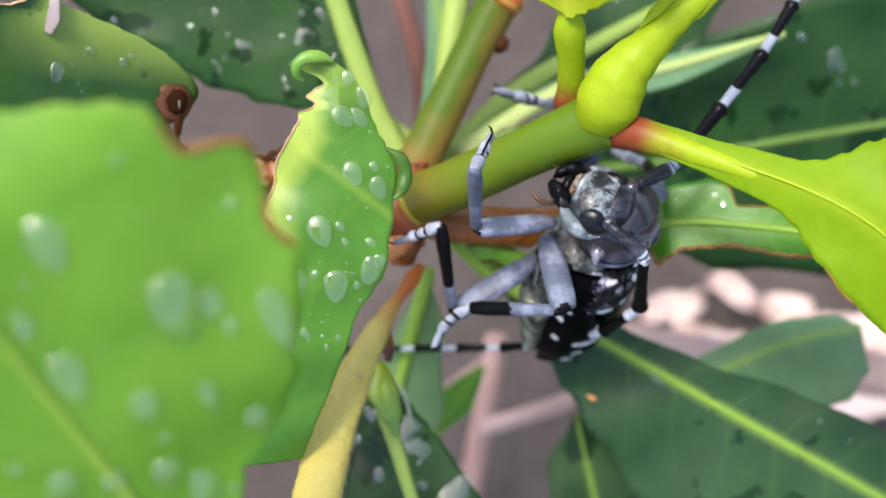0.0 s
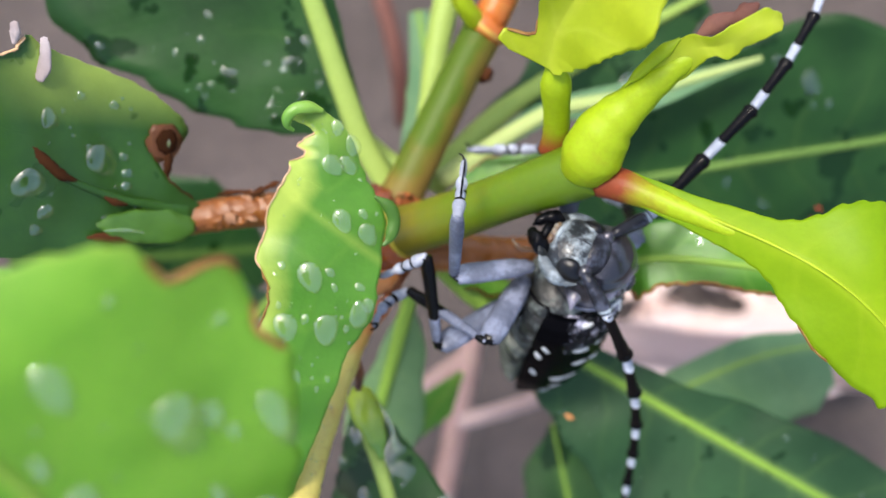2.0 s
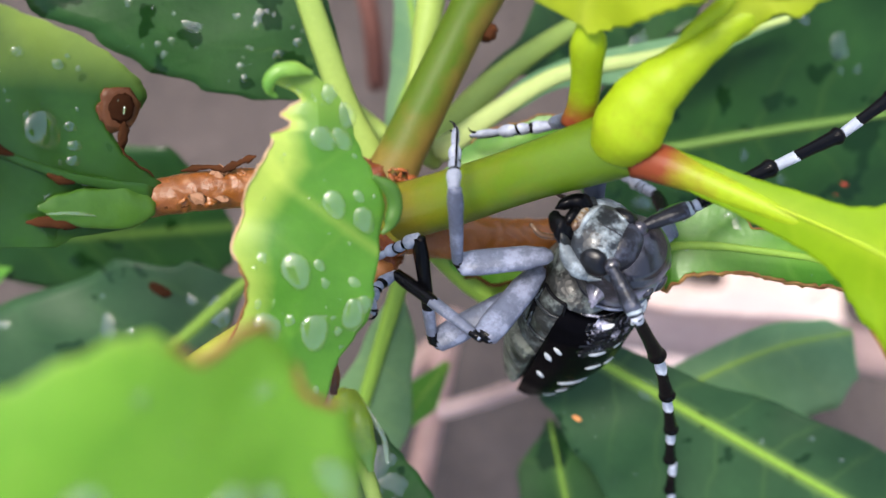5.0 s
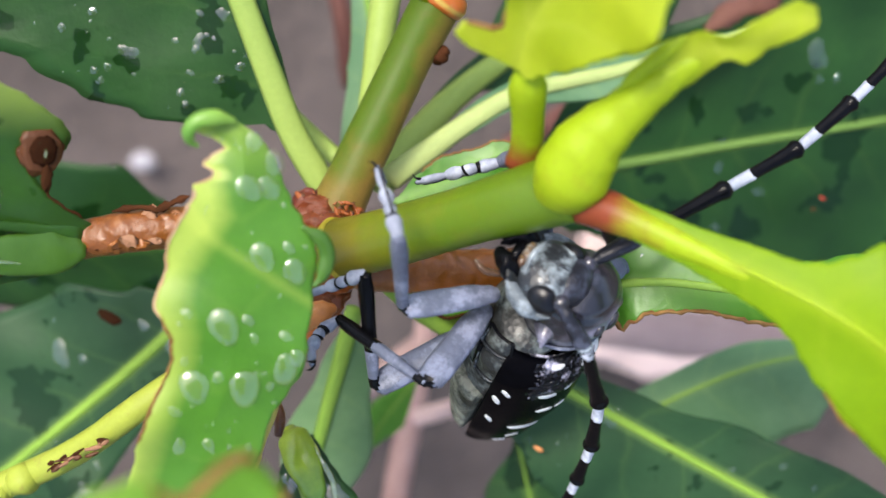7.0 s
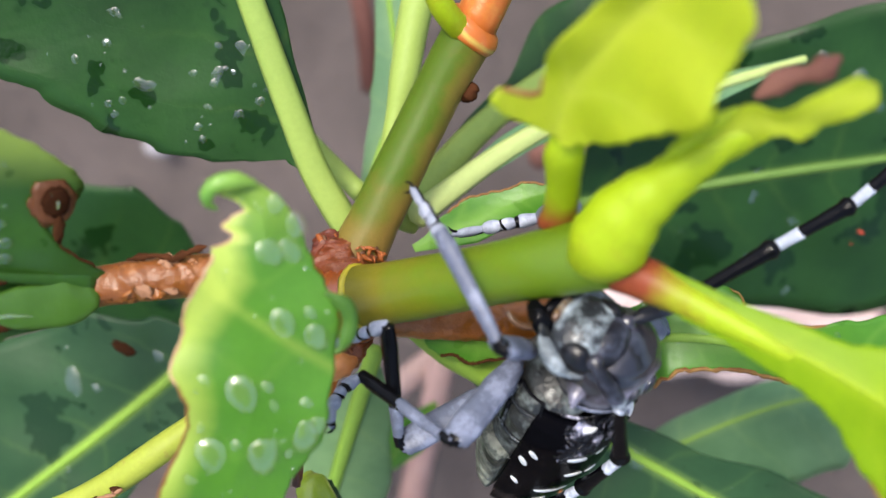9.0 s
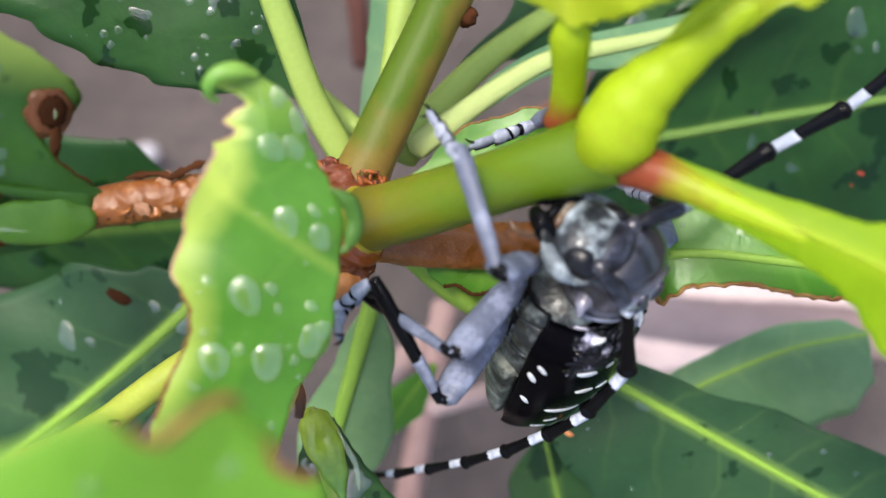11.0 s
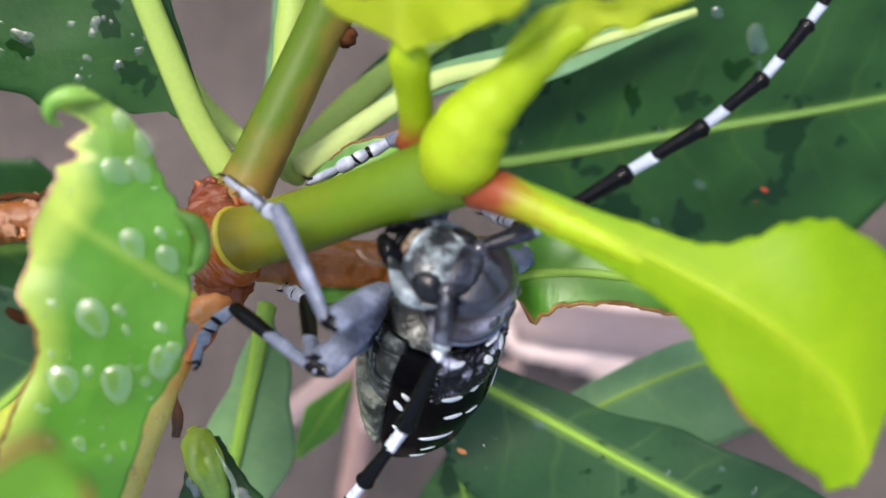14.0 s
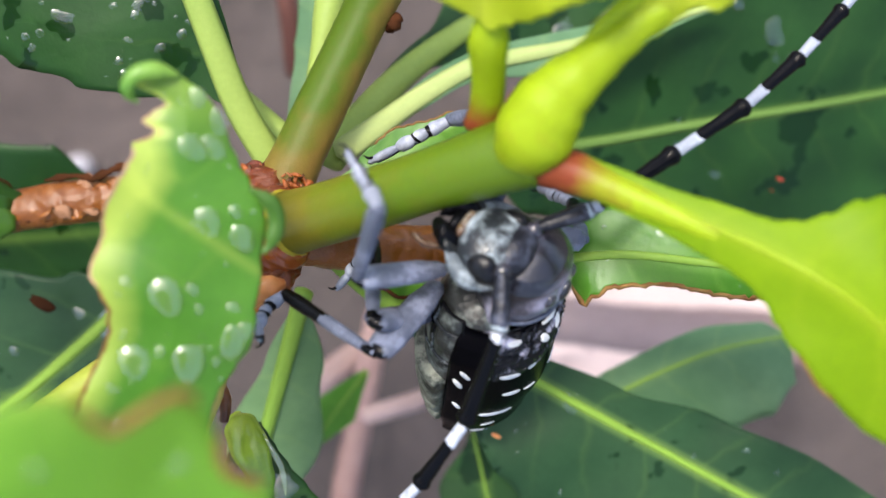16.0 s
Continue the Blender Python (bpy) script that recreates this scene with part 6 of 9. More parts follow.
def motions():
    walk(beetle, [
        (0, pose(0.00736, -0.00378, 0.14876, 79.93, -67.16, 68.44)),
        (0.5, pose(0.00724, -0.00354, 0.14876, 77.67, -66.95, 70.07)),
        (1, pose(0.00722, -0.00345, 0.14874, 74.83, -66.33, 72.79)),
        (1.5, pose(0.00716, -0.00369, 0.14859, 74.84, -65.37, 72.67)),
        (2, pose(0.00711, -0.00408, 0.14829, 74.62, -65.64, 72.33)),
        (2.5, pose(0.00716, -0.00426, 0.14801, 73.51, -65.57, 71.56)),
        (3, pose(0.00732, -0.00434, 0.14783, 71.74, -64.90, 72.42)),
        (3.5, pose(0.00731, -0.00433, 0.14776, 71.29, -66.05, 72.81)),
        (3.7, pose(0.00725, -0.00437, 0.14770, 71.04, -66.32, 72.74)),
        (5.8, pose(0.00723, -0.00430, 0.14713, 67.83, -63.03, 74.32)),
        (6, pose(0.00721, -0.00436, 0.14711, 68.15, -62.02, 74.39)),
        (6.5, pose(0.00710, -0.00429, 0.14714, 71.47, -60.46, 71.81)),
        (7, pose(0.00703, -0.00413, 0.14742, 72.32, -59.50, 71.01)),
        (7.5, pose(0.00703, -0.00410, 0.14767, 73.00, -56.86, 70.00)),
        (8, pose(0.00712, -0.00406, 0.14779, 72.94, -55.30, 69.48)),
        (8.5, pose(0.00720, -0.00407, 0.14786, 71.73, -54.32, 69.76)),
        (9, pose(0.00722, -0.00411, 0.14815, 66.29, -55.28, 74.03)),
        (9.5, pose(0.00724, -0.00409, 0.14826, 61.29, -55.26, 77.89)),
        (10, pose(0.00719, -0.00405, 0.14835, 63.79, -57.08, 76.72)),
        (10.2, pose(0.00721, -0.00406, 0.14844, 65.56, -57.76, 75.37)),
        (12.3, pose(0.00676, -0.00374, 0.14908, 62.03, -61.75, 78.58)),
        (12.5, pose(0.00683, -0.00382, 0.14910, 59.27, -61.67, 80.85)),
        (13, pose(0.00681, -0.00392, 0.14886, 60.54, -59.71, 80.36)),
        (13.5, pose(0.00659, -0.00426, 0.14853, 65.99, -56.78, 77.48)),
        (14, pose(0.00664, -0.00437, 0.14795, 69.60, -56.69, 75.31)),
        (14.5, pose(0.00666, -0.00438, 0.14775, 66.61, -58.61, 78.22)),
        (15, pose(0.00657, -0.00434, 0.14753, 65.25, -59.17, 79.90)),
        (15.5, pose(0.00665, -0.00428, 0.14751, 60.68, -59.52, 83.26)),
        (16, pose(0.00664, -0.00425, 0.14765, 57.59, -59.96, 86.55)),
    ])
    walk(limb_sets['fore_leg_left'][0], [
        (0, reach(2.20, 2.20, -3.10, 3.68, 6.98, -7.40)),
        (0.5, reach(2.20, 2.20, -3.10, 3.73, 7.09, -7.26)),
        (1, reach(2.20, 2.20, -3.10, 3.77, 7.23, -7.07)),
        (1.5, reach(2.20, 2.20, -3.10, 3.40, 7.13, -7.32)),
        (2, reach(2.20, 2.20, -3.10, 2.98, 6.95, -7.61)),
        (2.5, reach(2.20, 2.20, -3.10, 2.17, 6.72, -7.91)),
        (3, reach(2.20, 2.20, -3.10, 1.96, 6.77, -7.86)),
        (3.5, reach(2.20, 2.20, -3.10, 2.21, 6.89, -7.74)),
        (6, reach(2.20, 2.20, -3.10, 0.95, 6.42, -8.01)),
        (6.5, reach(2.20, 2.20, -3.10, 2.17, 7.07, -7.56)),
        (7, reach(2.20, 2.20, -3.10, 2.49, 7.22, -7.37)),
        (7.5, reach(2.20, 2.20, -3.10, 2.43, 7.85, -6.51)),
        (7.67, reach(2.20, 2.20, -3.10, 3.40, 8.30, -5.32)),
        (7.83, reach(2.20, 2.20, -3.10, 4.36, 8.38, -3.91)),
        (8, reach(2.20, 2.20, -3.10, 5.13, 8.09, -2.54)),
        (8.5, reach(2.20, 2.20, -3.10, 5.08, 7.58, -0.58)),
        (8.67, reach(2.20, 2.20, -3.10, 6.02, 7.36, -1.60)),
        (8.83, reach(2.20, 2.20, -3.10, 6.83, 6.89, -2.73)),
        (9, reach(2.20, 2.20, -3.10, 7.39, 6.21, -3.84)),
        (9.5, reach(2.20, 2.20, -3.10, 6.60, 7.04, -3.93)),
        (10, reach(2.20, 2.20, -3.10, 6.58, 7.10, -3.73)),
        (12.5, reach(2.20, 2.20, -3.10, 6.98, 6.74, -3.30)),
        (13, reach(2.20, 2.20, -3.10, 6.98, 6.73, -3.51)),
        (13.5, reach(2.20, 2.20, -3.10, 6.68, 6.99, -3.83)),
        (14, reach(2.20, 2.20, -3.10, 5.23, 8.04, -3.61)),
        (14.5, reach(2.20, 2.20, -3.10, 4.63, 7.89, -5.40)),
        (15, reach(2.20, 2.20, -3.10, 4.76, 7.59, -5.92)),
        (15.17, reach(2.20, 2.20, -3.10, 4.79, 7.58, -5.92)),
        (15.33, reach(2.20, 2.20, -3.10, 4.82, 7.56, -5.92)),
        (15.5, reach(2.20, 2.20, -3.10, 4.85, 7.55, -5.92)),
        (16, reach(2.20, 2.20, -3.10, 4.84, 7.36, -6.25)),
    ])
    walk(limb_sets['fore_leg_left'][1], [
        (0, reach(3.68, 6.98, -7.40, 11.23, 7.29, -8.25)),
        (0.5, reach(3.73, 7.09, -7.26, 11.28, 7.52, -7.99)),
        (1, reach(3.77, 7.23, -7.07, 11.30, 7.66, -7.98)),
        (1.5, reach(3.40, 7.13, -7.32, 10.93, 7.05, -8.35)),
        (2, reach(2.98, 6.95, -7.61, 10.52, 6.52, -8.47)),
        (2.5, reach(2.17, 6.72, -7.91, 9.66, 6.13, -9.04)),
        (3, reach(1.96, 6.77, -7.86, 9.32, 5.92, -9.55)),
        (3.5, reach(2.21, 6.89, -7.74, 9.47, 5.96, -9.78)),
        (6, reach(0.95, 6.42, -8.01, 8.27, 5.96, -9.99)),
        (6.5, reach(2.17, 7.07, -7.56, 9.49, 6.71, -9.58)),
        (7, reach(2.49, 7.22, -7.37, 9.94, 7.21, -8.88)),
        (7.5, reach(2.43, 7.85, -6.51, 9.54, 8.29, -9.16)),
        (7.67, reach(3.40, 8.30, -5.32, 8.65, 7.68, -10.78)),
        (7.83, reach(4.36, 8.38, -3.91, 5.20, 6.54, -11.24)),
        (8, reach(5.13, 8.09, -2.54, 2.50, 5.83, -9.31)),
        (8.5, reach(5.08, 7.58, -0.58, 0.06, 4.04, -5.06)),
        (8.67, reach(6.02, 7.36, -1.60, 3.07, 4.10, -6.75)),
        (8.83, reach(6.83, 6.89, -2.73, 6.02, 3.83, -8.73)),
        (9, reach(7.39, 6.21, -3.84, 8.76, 3.71, -9.99)),
        (9.5, reach(6.60, 7.04, -3.93, 6.68, 3.21, -8.96)),
        (10, reach(6.58, 7.10, -3.73, 8.13, 3.52, -9.12)),
        (12.5, reach(6.98, 6.74, -3.30, 8.61, 2.83, -8.38)),
        (13, reach(6.98, 6.73, -3.51, 8.34, 2.63, -8.52)),
        (13.5, reach(6.68, 6.99, -3.83, 9.13, 2.94, -8.70)),
        (14, reach(5.23, 8.04, -3.61, 7.05, 4.90, -9.25)),
        (14.5, reach(4.63, 7.89, -5.40, 5.03, 4.46, -10.55)),
        (15, reach(4.76, 7.59, -5.92, 5.08, 2.84, -9.83)),
        (15.17, reach(4.79, 7.58, -5.92, 8.89, 2.28, -9.51)),
        (15.33, reach(4.82, 7.56, -5.92, 11.70, 4.54, -7.06)),
        (15.5, reach(4.85, 7.55, -5.92, 12.36, 6.56, -5.23)),
        (16, reach(4.84, 7.36, -6.25, 12.35, 6.47, -5.45)),
    ])
    walk(limb_sets['fore_leg_left'][2], [
        (0, reach(11.23, 7.29, -8.25, 9.05, 2.70, -9.32)),
        (0.5, reach(11.28, 7.52, -7.99, 9.32, 2.85, -9.12)),
        (1, reach(11.30, 7.66, -7.98, 9.40, 2.98, -9.20)),
        (1.5, reach(10.93, 7.05, -8.35, 9.46, 2.24, -9.63)),
        (2, reach(10.52, 6.52, -8.47, 9.92, 1.88, -10.75)),
        (2.5, reach(9.66, 6.13, -9.04, 9.14, 1.73, -11.76)),
        (3, reach(9.32, 5.92, -9.55, 8.32, 1.56, -12.20)),
        (3.5, reach(9.47, 5.96, -9.78, 8.26, 1.57, -12.29)),
        (6, reach(8.27, 5.96, -9.99, 7.40, 1.74, -12.91)),
        (6.5, reach(9.49, 6.71, -9.58, 8.25, 2.59, -12.51)),
        (7, reach(9.94, 7.21, -8.88, 9.36, 3.80, -12.77)),
        (7.5, reach(9.54, 8.29, -9.16, 7.47, 6.01, -13.34)),
        (7.67, reach(8.65, 7.68, -10.78, 8.27, 6.92, -15.91)),
        (7.83, reach(5.20, 6.54, -11.24, 7.34, 8.21, -15.68)),
        (8, reach(2.50, 5.83, -9.31, 5.84, 8.77, -12.00)),
        (8.5, reach(0.06, 4.04, -5.06, 3.47, 7.79, -6.21)),
        (8.67, reach(3.07, 4.10, -6.75, 5.88, 6.74, -10.23)),
        (8.83, reach(6.02, 3.83, -8.73, 6.25, 3.17, -13.89)),
        (9, reach(8.76, 3.71, -9.99, 7.27, 1.21, -14.30)),
        (9.5, reach(6.68, 3.21, -8.96, 7.43, 1.07, -13.64)),
        (10, reach(8.13, 3.52, -9.12, 6.22, 0.89, -13.18)),
        (12.5, reach(8.61, 2.83, -8.38, 7.29, -0.45, -12.19)),
        (13, reach(8.34, 2.63, -8.52, 7.22, -0.86, -12.21)),
        (13.5, reach(9.13, 2.94, -8.70, 7.37, -0.00, -12.61)),
        (14, reach(7.05, 4.90, -9.25, 5.91, 3.89, -14.22)),
        (14.5, reach(5.03, 4.46, -10.55, 5.37, 4.15, -15.73)),
        (15, reach(5.08, 2.84, -9.83, 3.87, 1.20, -14.61)),
        (15.17, reach(8.89, 2.28, -9.51, 7.63, 0.38, -14.19)),
        (15.33, reach(11.70, 4.54, -7.06, 10.39, 2.38, -11.60)),
        (15.5, reach(12.36, 6.56, -5.23, 10.99, 4.15, -9.63)),
        (16, reach(12.35, 6.47, -5.45, 10.84, 3.66, -9.55)),
    ])
    walk(limb_sets['middle_leg_left'][0], [
        (0, reach(-0.20, 2.20, -3.40, 1.32, 7.89, 1.08)),
        (0.25, reach(-0.20, 2.20, -3.40, 1.18, 8.81, -0.38)),
        (0.5, reach(-0.20, 2.20, -3.40, 0.98, 9.37, -2.01)),
        (0.75, reach(-0.20, 2.20, -3.40, 1.28, 8.90, -0.63)),
        (1, reach(-0.20, 2.20, -3.40, 1.52, 8.16, 0.64)),
        (1.25, reach(-0.20, 2.20, -3.40, 1.11, 9.10, -1.06)),
        (1.5, reach(-0.20, 2.20, -3.40, 0.60, 9.54, -2.93)),
        (2, reach(-0.20, 2.20, -3.40, 1.27, 9.43, -2.80)),
        (2.5, reach(-0.20, 2.20, -3.40, 1.12, 9.48, -3.28)),
        (3, reach(-0.20, 2.20, -3.40, 0.88, 9.52, -3.38)),
        (3.5, reach(-0.20, 2.20, -3.40, 0.69, 9.55, -3.40)),
        (6, reach(-0.20, 2.20, -3.40, 0.29, 9.58, -3.56)),
        (6.5, reach(-0.20, 2.20, -3.40, 0.37, 9.58, -3.43)),
        (7, reach(-0.20, 2.20, -3.40, 0.26, 9.59, -3.42)),
        (7.5, reach(-0.20, 2.20, -3.40, -0.02, 9.60, -3.60)),
        (8, reach(-0.20, 2.20, -3.40, 0.39, 9.57, -3.14)),
        (8.5, reach(-0.20, 2.20, -3.40, 0.06, 9.59, -3.04)),
        (9, reach(-0.20, 2.20, -3.40, 0.09, 9.59, -3.19)),
        (9.5, reach(-0.20, 2.20, -3.40, 0.47, 9.56, -3.08)),
        (10, reach(-0.20, 2.20, -3.40, 0.07, 9.59, -3.46)),
        (12.5, reach(-0.20, 2.20, -3.40, 0.15, 9.59, -3.36)),
        (13, reach(-0.20, 2.20, -3.40, 1.12, 9.48, -3.26)),
        (13.5, reach(-0.20, 2.20, -3.40, 1.76, 9.33, -3.05)),
        (14, reach(-0.20, 2.20, -3.40, 1.81, 9.32, -3.12)),
        (14.5, reach(-0.20, 2.20, -3.40, 1.83, 9.31, -3.10)),
        (15, reach(-0.20, 2.20, -3.40, 1.76, 9.34, -3.50)),
        (15.5, reach(-0.20, 2.20, -3.40, 1.70, 9.35, -3.24)),
        (16, reach(-0.20, 2.20, -3.40, 1.64, 9.37, -3.32)),
    ])
    walk(limb_sets['middle_leg_left'][1], [
        (0, reach(1.32, 7.89, 1.08, -3.38, 9.30, -5.49)),
        (0.25, reach(1.18, 8.81, -0.38, -2.93, 8.67, -7.47)),
        (0.5, reach(0.98, 9.37, -2.01, -2.37, 7.68, -9.30)),
        (0.75, reach(1.28, 8.90, -0.63, -2.78, 9.17, -7.75)),
        (1, reach(1.52, 8.16, 0.64, -2.98, 10.37, -5.85)),
        (1.25, reach(1.11, 9.10, -1.06, -3.08, 9.51, -8.10)),
        (1.5, reach(0.60, 9.54, -2.93, -3.04, 8.14, -10.14)),
        (2, reach(1.27, 9.43, -2.80, -1.19, 8.17, -10.53)),
        (2.5, reach(1.12, 9.48, -3.28, -1.41, 8.19, -10.97)),
        (3, reach(0.88, 9.52, -3.38, -1.87, 8.25, -11.00)),
        (3.5, reach(0.69, 9.55, -3.40, -1.61, 8.26, -11.16)),
        (6, reach(0.29, 9.58, -3.56, -1.88, 8.62, -11.41)),
        (6.5, reach(0.37, 9.58, -3.43, -2.32, 8.33, -11.07)),
        (7, reach(0.26, 9.59, -3.42, -2.36, 8.31, -11.09)),
        (7.5, reach(-0.02, 9.60, -3.60, -3.12, 8.32, -11.08)),
        (8, reach(0.39, 9.57, -3.14, -2.33, 8.63, -10.82)),
        (8.5, reach(0.06, 9.59, -3.04, -3.00, 8.47, -10.57)),
        (9, reach(0.09, 9.59, -3.19, -2.78, 8.71, -10.82)),
        (9.5, reach(0.47, 9.56, -3.08, -2.01, 9.26, -10.89)),
        (10, reach(0.07, 9.59, -3.46, -2.79, 8.48, -11.06)),
        (12.5, reach(0.15, 9.59, -3.36, -3.11, 8.45, -10.80)),
        (13, reach(1.12, 9.48, -3.26, -1.93, 8.64, -10.82)),
        (13.5, reach(1.76, 9.33, -3.05, -0.86, 8.08, -10.72)),
        (14, reach(1.81, 9.32, -3.12, -0.77, 7.74, -10.75)),
        (14.5, reach(1.83, 9.31, -3.10, -0.34, 8.44, -10.96)),
        (15, reach(1.76, 9.34, -3.50, -0.85, 8.10, -11.17)),
        (15.5, reach(1.70, 9.35, -3.24, -0.57, 8.33, -11.05)),
        (16, reach(1.64, 9.37, -3.32, -0.69, 8.31, -11.11)),
    ])
    walk(limb_sets['middle_leg_left'][2], [
        (0, reach(-3.38, 9.30, -5.49, -4.89, 13.36, -6.28)),
        (0.25, reach(-2.93, 8.67, -7.47, -5.80, 11.19, -9.66)),
        (0.5, reach(-2.37, 7.68, -9.30, -5.69, 7.86, -12.18)),
        (0.75, reach(-2.78, 9.17, -7.75, -5.72, 11.79, -9.72)),
        (1, reach(-2.98, 10.37, -5.85, -4.48, 14.49, -6.20)),
        (1.25, reach(-3.08, 9.51, -8.10, -6.31, 12.10, -9.59)),
        (1.5, reach(-3.04, 8.14, -10.14, -6.90, 8.29, -12.25)),
        (2, reach(-1.19, 8.17, -10.53, -0.57, 12.51, -10.89)),
        (2.5, reach(-1.41, 8.19, -10.97, -0.42, 12.46, -10.61)),
        (3, reach(-1.87, 8.25, -11.00, -0.42, 12.38, -10.58)),
        (3.5, reach(-1.61, 8.26, -11.16, -0.16, 12.37, -10.57)),
        (6, reach(-1.88, 8.62, -11.41, -0.22, 12.52, -10.23)),
        (6.5, reach(-2.32, 8.33, -11.07, -0.75, 12.36, -10.24)),
        (7, reach(-2.36, 8.31, -11.09, -1.16, 12.44, -10.15)),
        (7.5, reach(-3.12, 8.32, -11.08, -1.92, 12.44, -10.11)),
        (8, reach(-2.33, 8.63, -10.82, -2.19, 12.94, -9.96)),
        (8.5, reach(-3.00, 8.47, -10.57, -2.45, 12.78, -9.87)),
        (9, reach(-2.78, 8.71, -10.82, -1.98, 12.88, -9.68)),
        (9.5, reach(-2.01, 9.26, -10.89, -1.47, 13.34, -9.34)),
        (10, reach(-2.79, 8.48, -11.06, -1.69, 12.54, -9.77)),
        (12.5, reach(-3.11, 8.45, -10.80, -1.48, 12.29, -9.39)),
        (13, reach(-1.93, 8.64, -10.82, -1.15, 12.72, -9.37)),
        (13.5, reach(-0.86, 8.08, -10.72, -1.31, 12.36, -9.81)),
        (14, reach(-0.77, 7.74, -10.75, -1.06, 12.09, -10.17)),
        (14.5, reach(-0.34, 8.44, -10.96, -0.27, 12.73, -9.98)),
        (15, reach(-0.85, 8.10, -11.17, 0.09, 12.24, -10.01)),
        (15.5, reach(-0.57, 8.33, -11.05, 0.48, 12.40, -9.74)),
        (16, reach(-0.69, 8.31, -11.11, 0.71, 12.25, -9.74)),
    ])
    walk(limb_sets['hind_leg_left'][0], [
        (0, reach(-3.00, 2.80, -3.30, -5.45, 9.54, -6.85)),
        (0.5, reach(-3.00, 2.80, -3.30, -5.56, 9.77, -6.28)),
        (1, reach(-3.00, 2.80, -3.30, -4.68, 9.78, -6.82)),
        (1.5, reach(-3.00, 2.80, -3.30, -3.57, 10.17, -6.36)),
        (2, reach(-3.00, 2.80, -3.30, -3.05, 10.21, -6.31)),
        (2.5, reach(-3.00, 2.80, -3.30, -5.01, 9.64, -6.93)),
        (3, reach(-3.00, 2.80, -3.30, -5.20, 9.59, -6.91)),
        (3.5, reach(-3.00, 2.80, -3.30, -5.26, 9.68, -6.71)),
        (6, reach(-3.00, 2.80, -3.30, -5.18, 9.70, -6.71)),
        (6.5, reach(-3.00, 2.80, -3.30, -5.21, 9.70, -6.69)),
        (7, reach(-3.00, 2.80, -3.30, -5.15, 9.70, -6.74)),
        (7.5, reach(-3.00, 2.80, -3.30, -4.02, 10.05, -6.52)),
        (8, reach(-3.00, 2.80, -3.30, -2.59, 10.36, -5.89)),
        (8.5, reach(-3.00, 2.80, -3.30, -2.65, 10.37, -5.87)),
        (9, reach(-3.00, 2.80, -3.30, -5.18, 9.90, -6.26)),
        (9.5, reach(-3.00, 2.80, -3.30, -5.38, 10.02, -5.80)),
        (9.75, reach(-3.00, 2.80, -3.30, -5.70, 10.28, -4.20)),
        (10, reach(-3.00, 2.80, -3.30, -5.90, 10.22, -2.56)),
        (10.83, reach(-3.00, 2.80, -3.30, -4.69, 10.61, -2.86)),
        (11.67, reach(-3.00, 2.80, -3.30, -3.40, 10.79, -3.19)),
        (12.5, reach(-3.00, 2.80, -3.30, -2.13, 10.75, -3.52)),
        (12.75, reach(-3.00, 2.80, -3.30, -2.29, 10.75, -2.81)),
        (13, reach(-3.00, 2.80, -3.30, -2.46, 10.69, -2.11)),
        (13.17, reach(-3.00, 2.80, -3.30, -1.06, 10.52, -2.52)),
        (13.33, reach(-3.00, 2.80, -3.30, 0.32, 10.07, -2.96)),
        (13.5, reach(-3.00, 2.80, -3.30, 1.55, 9.38, -3.40)),
        (14, reach(-3.00, 2.80, -3.30, 1.87, 9.13, -3.75)),
        (14.5, reach(-3.00, 2.80, -3.30, 1.83, 9.15, -3.96)),
        (15, reach(-3.00, 2.80, -3.30, 2.30, 8.76, -3.95)),
        (15.5, reach(-3.00, 2.80, -3.30, 2.65, 8.42, -4.02)),
        (16, reach(-3.00, 2.80, -3.30, 2.81, 8.20, -4.39)),
    ])
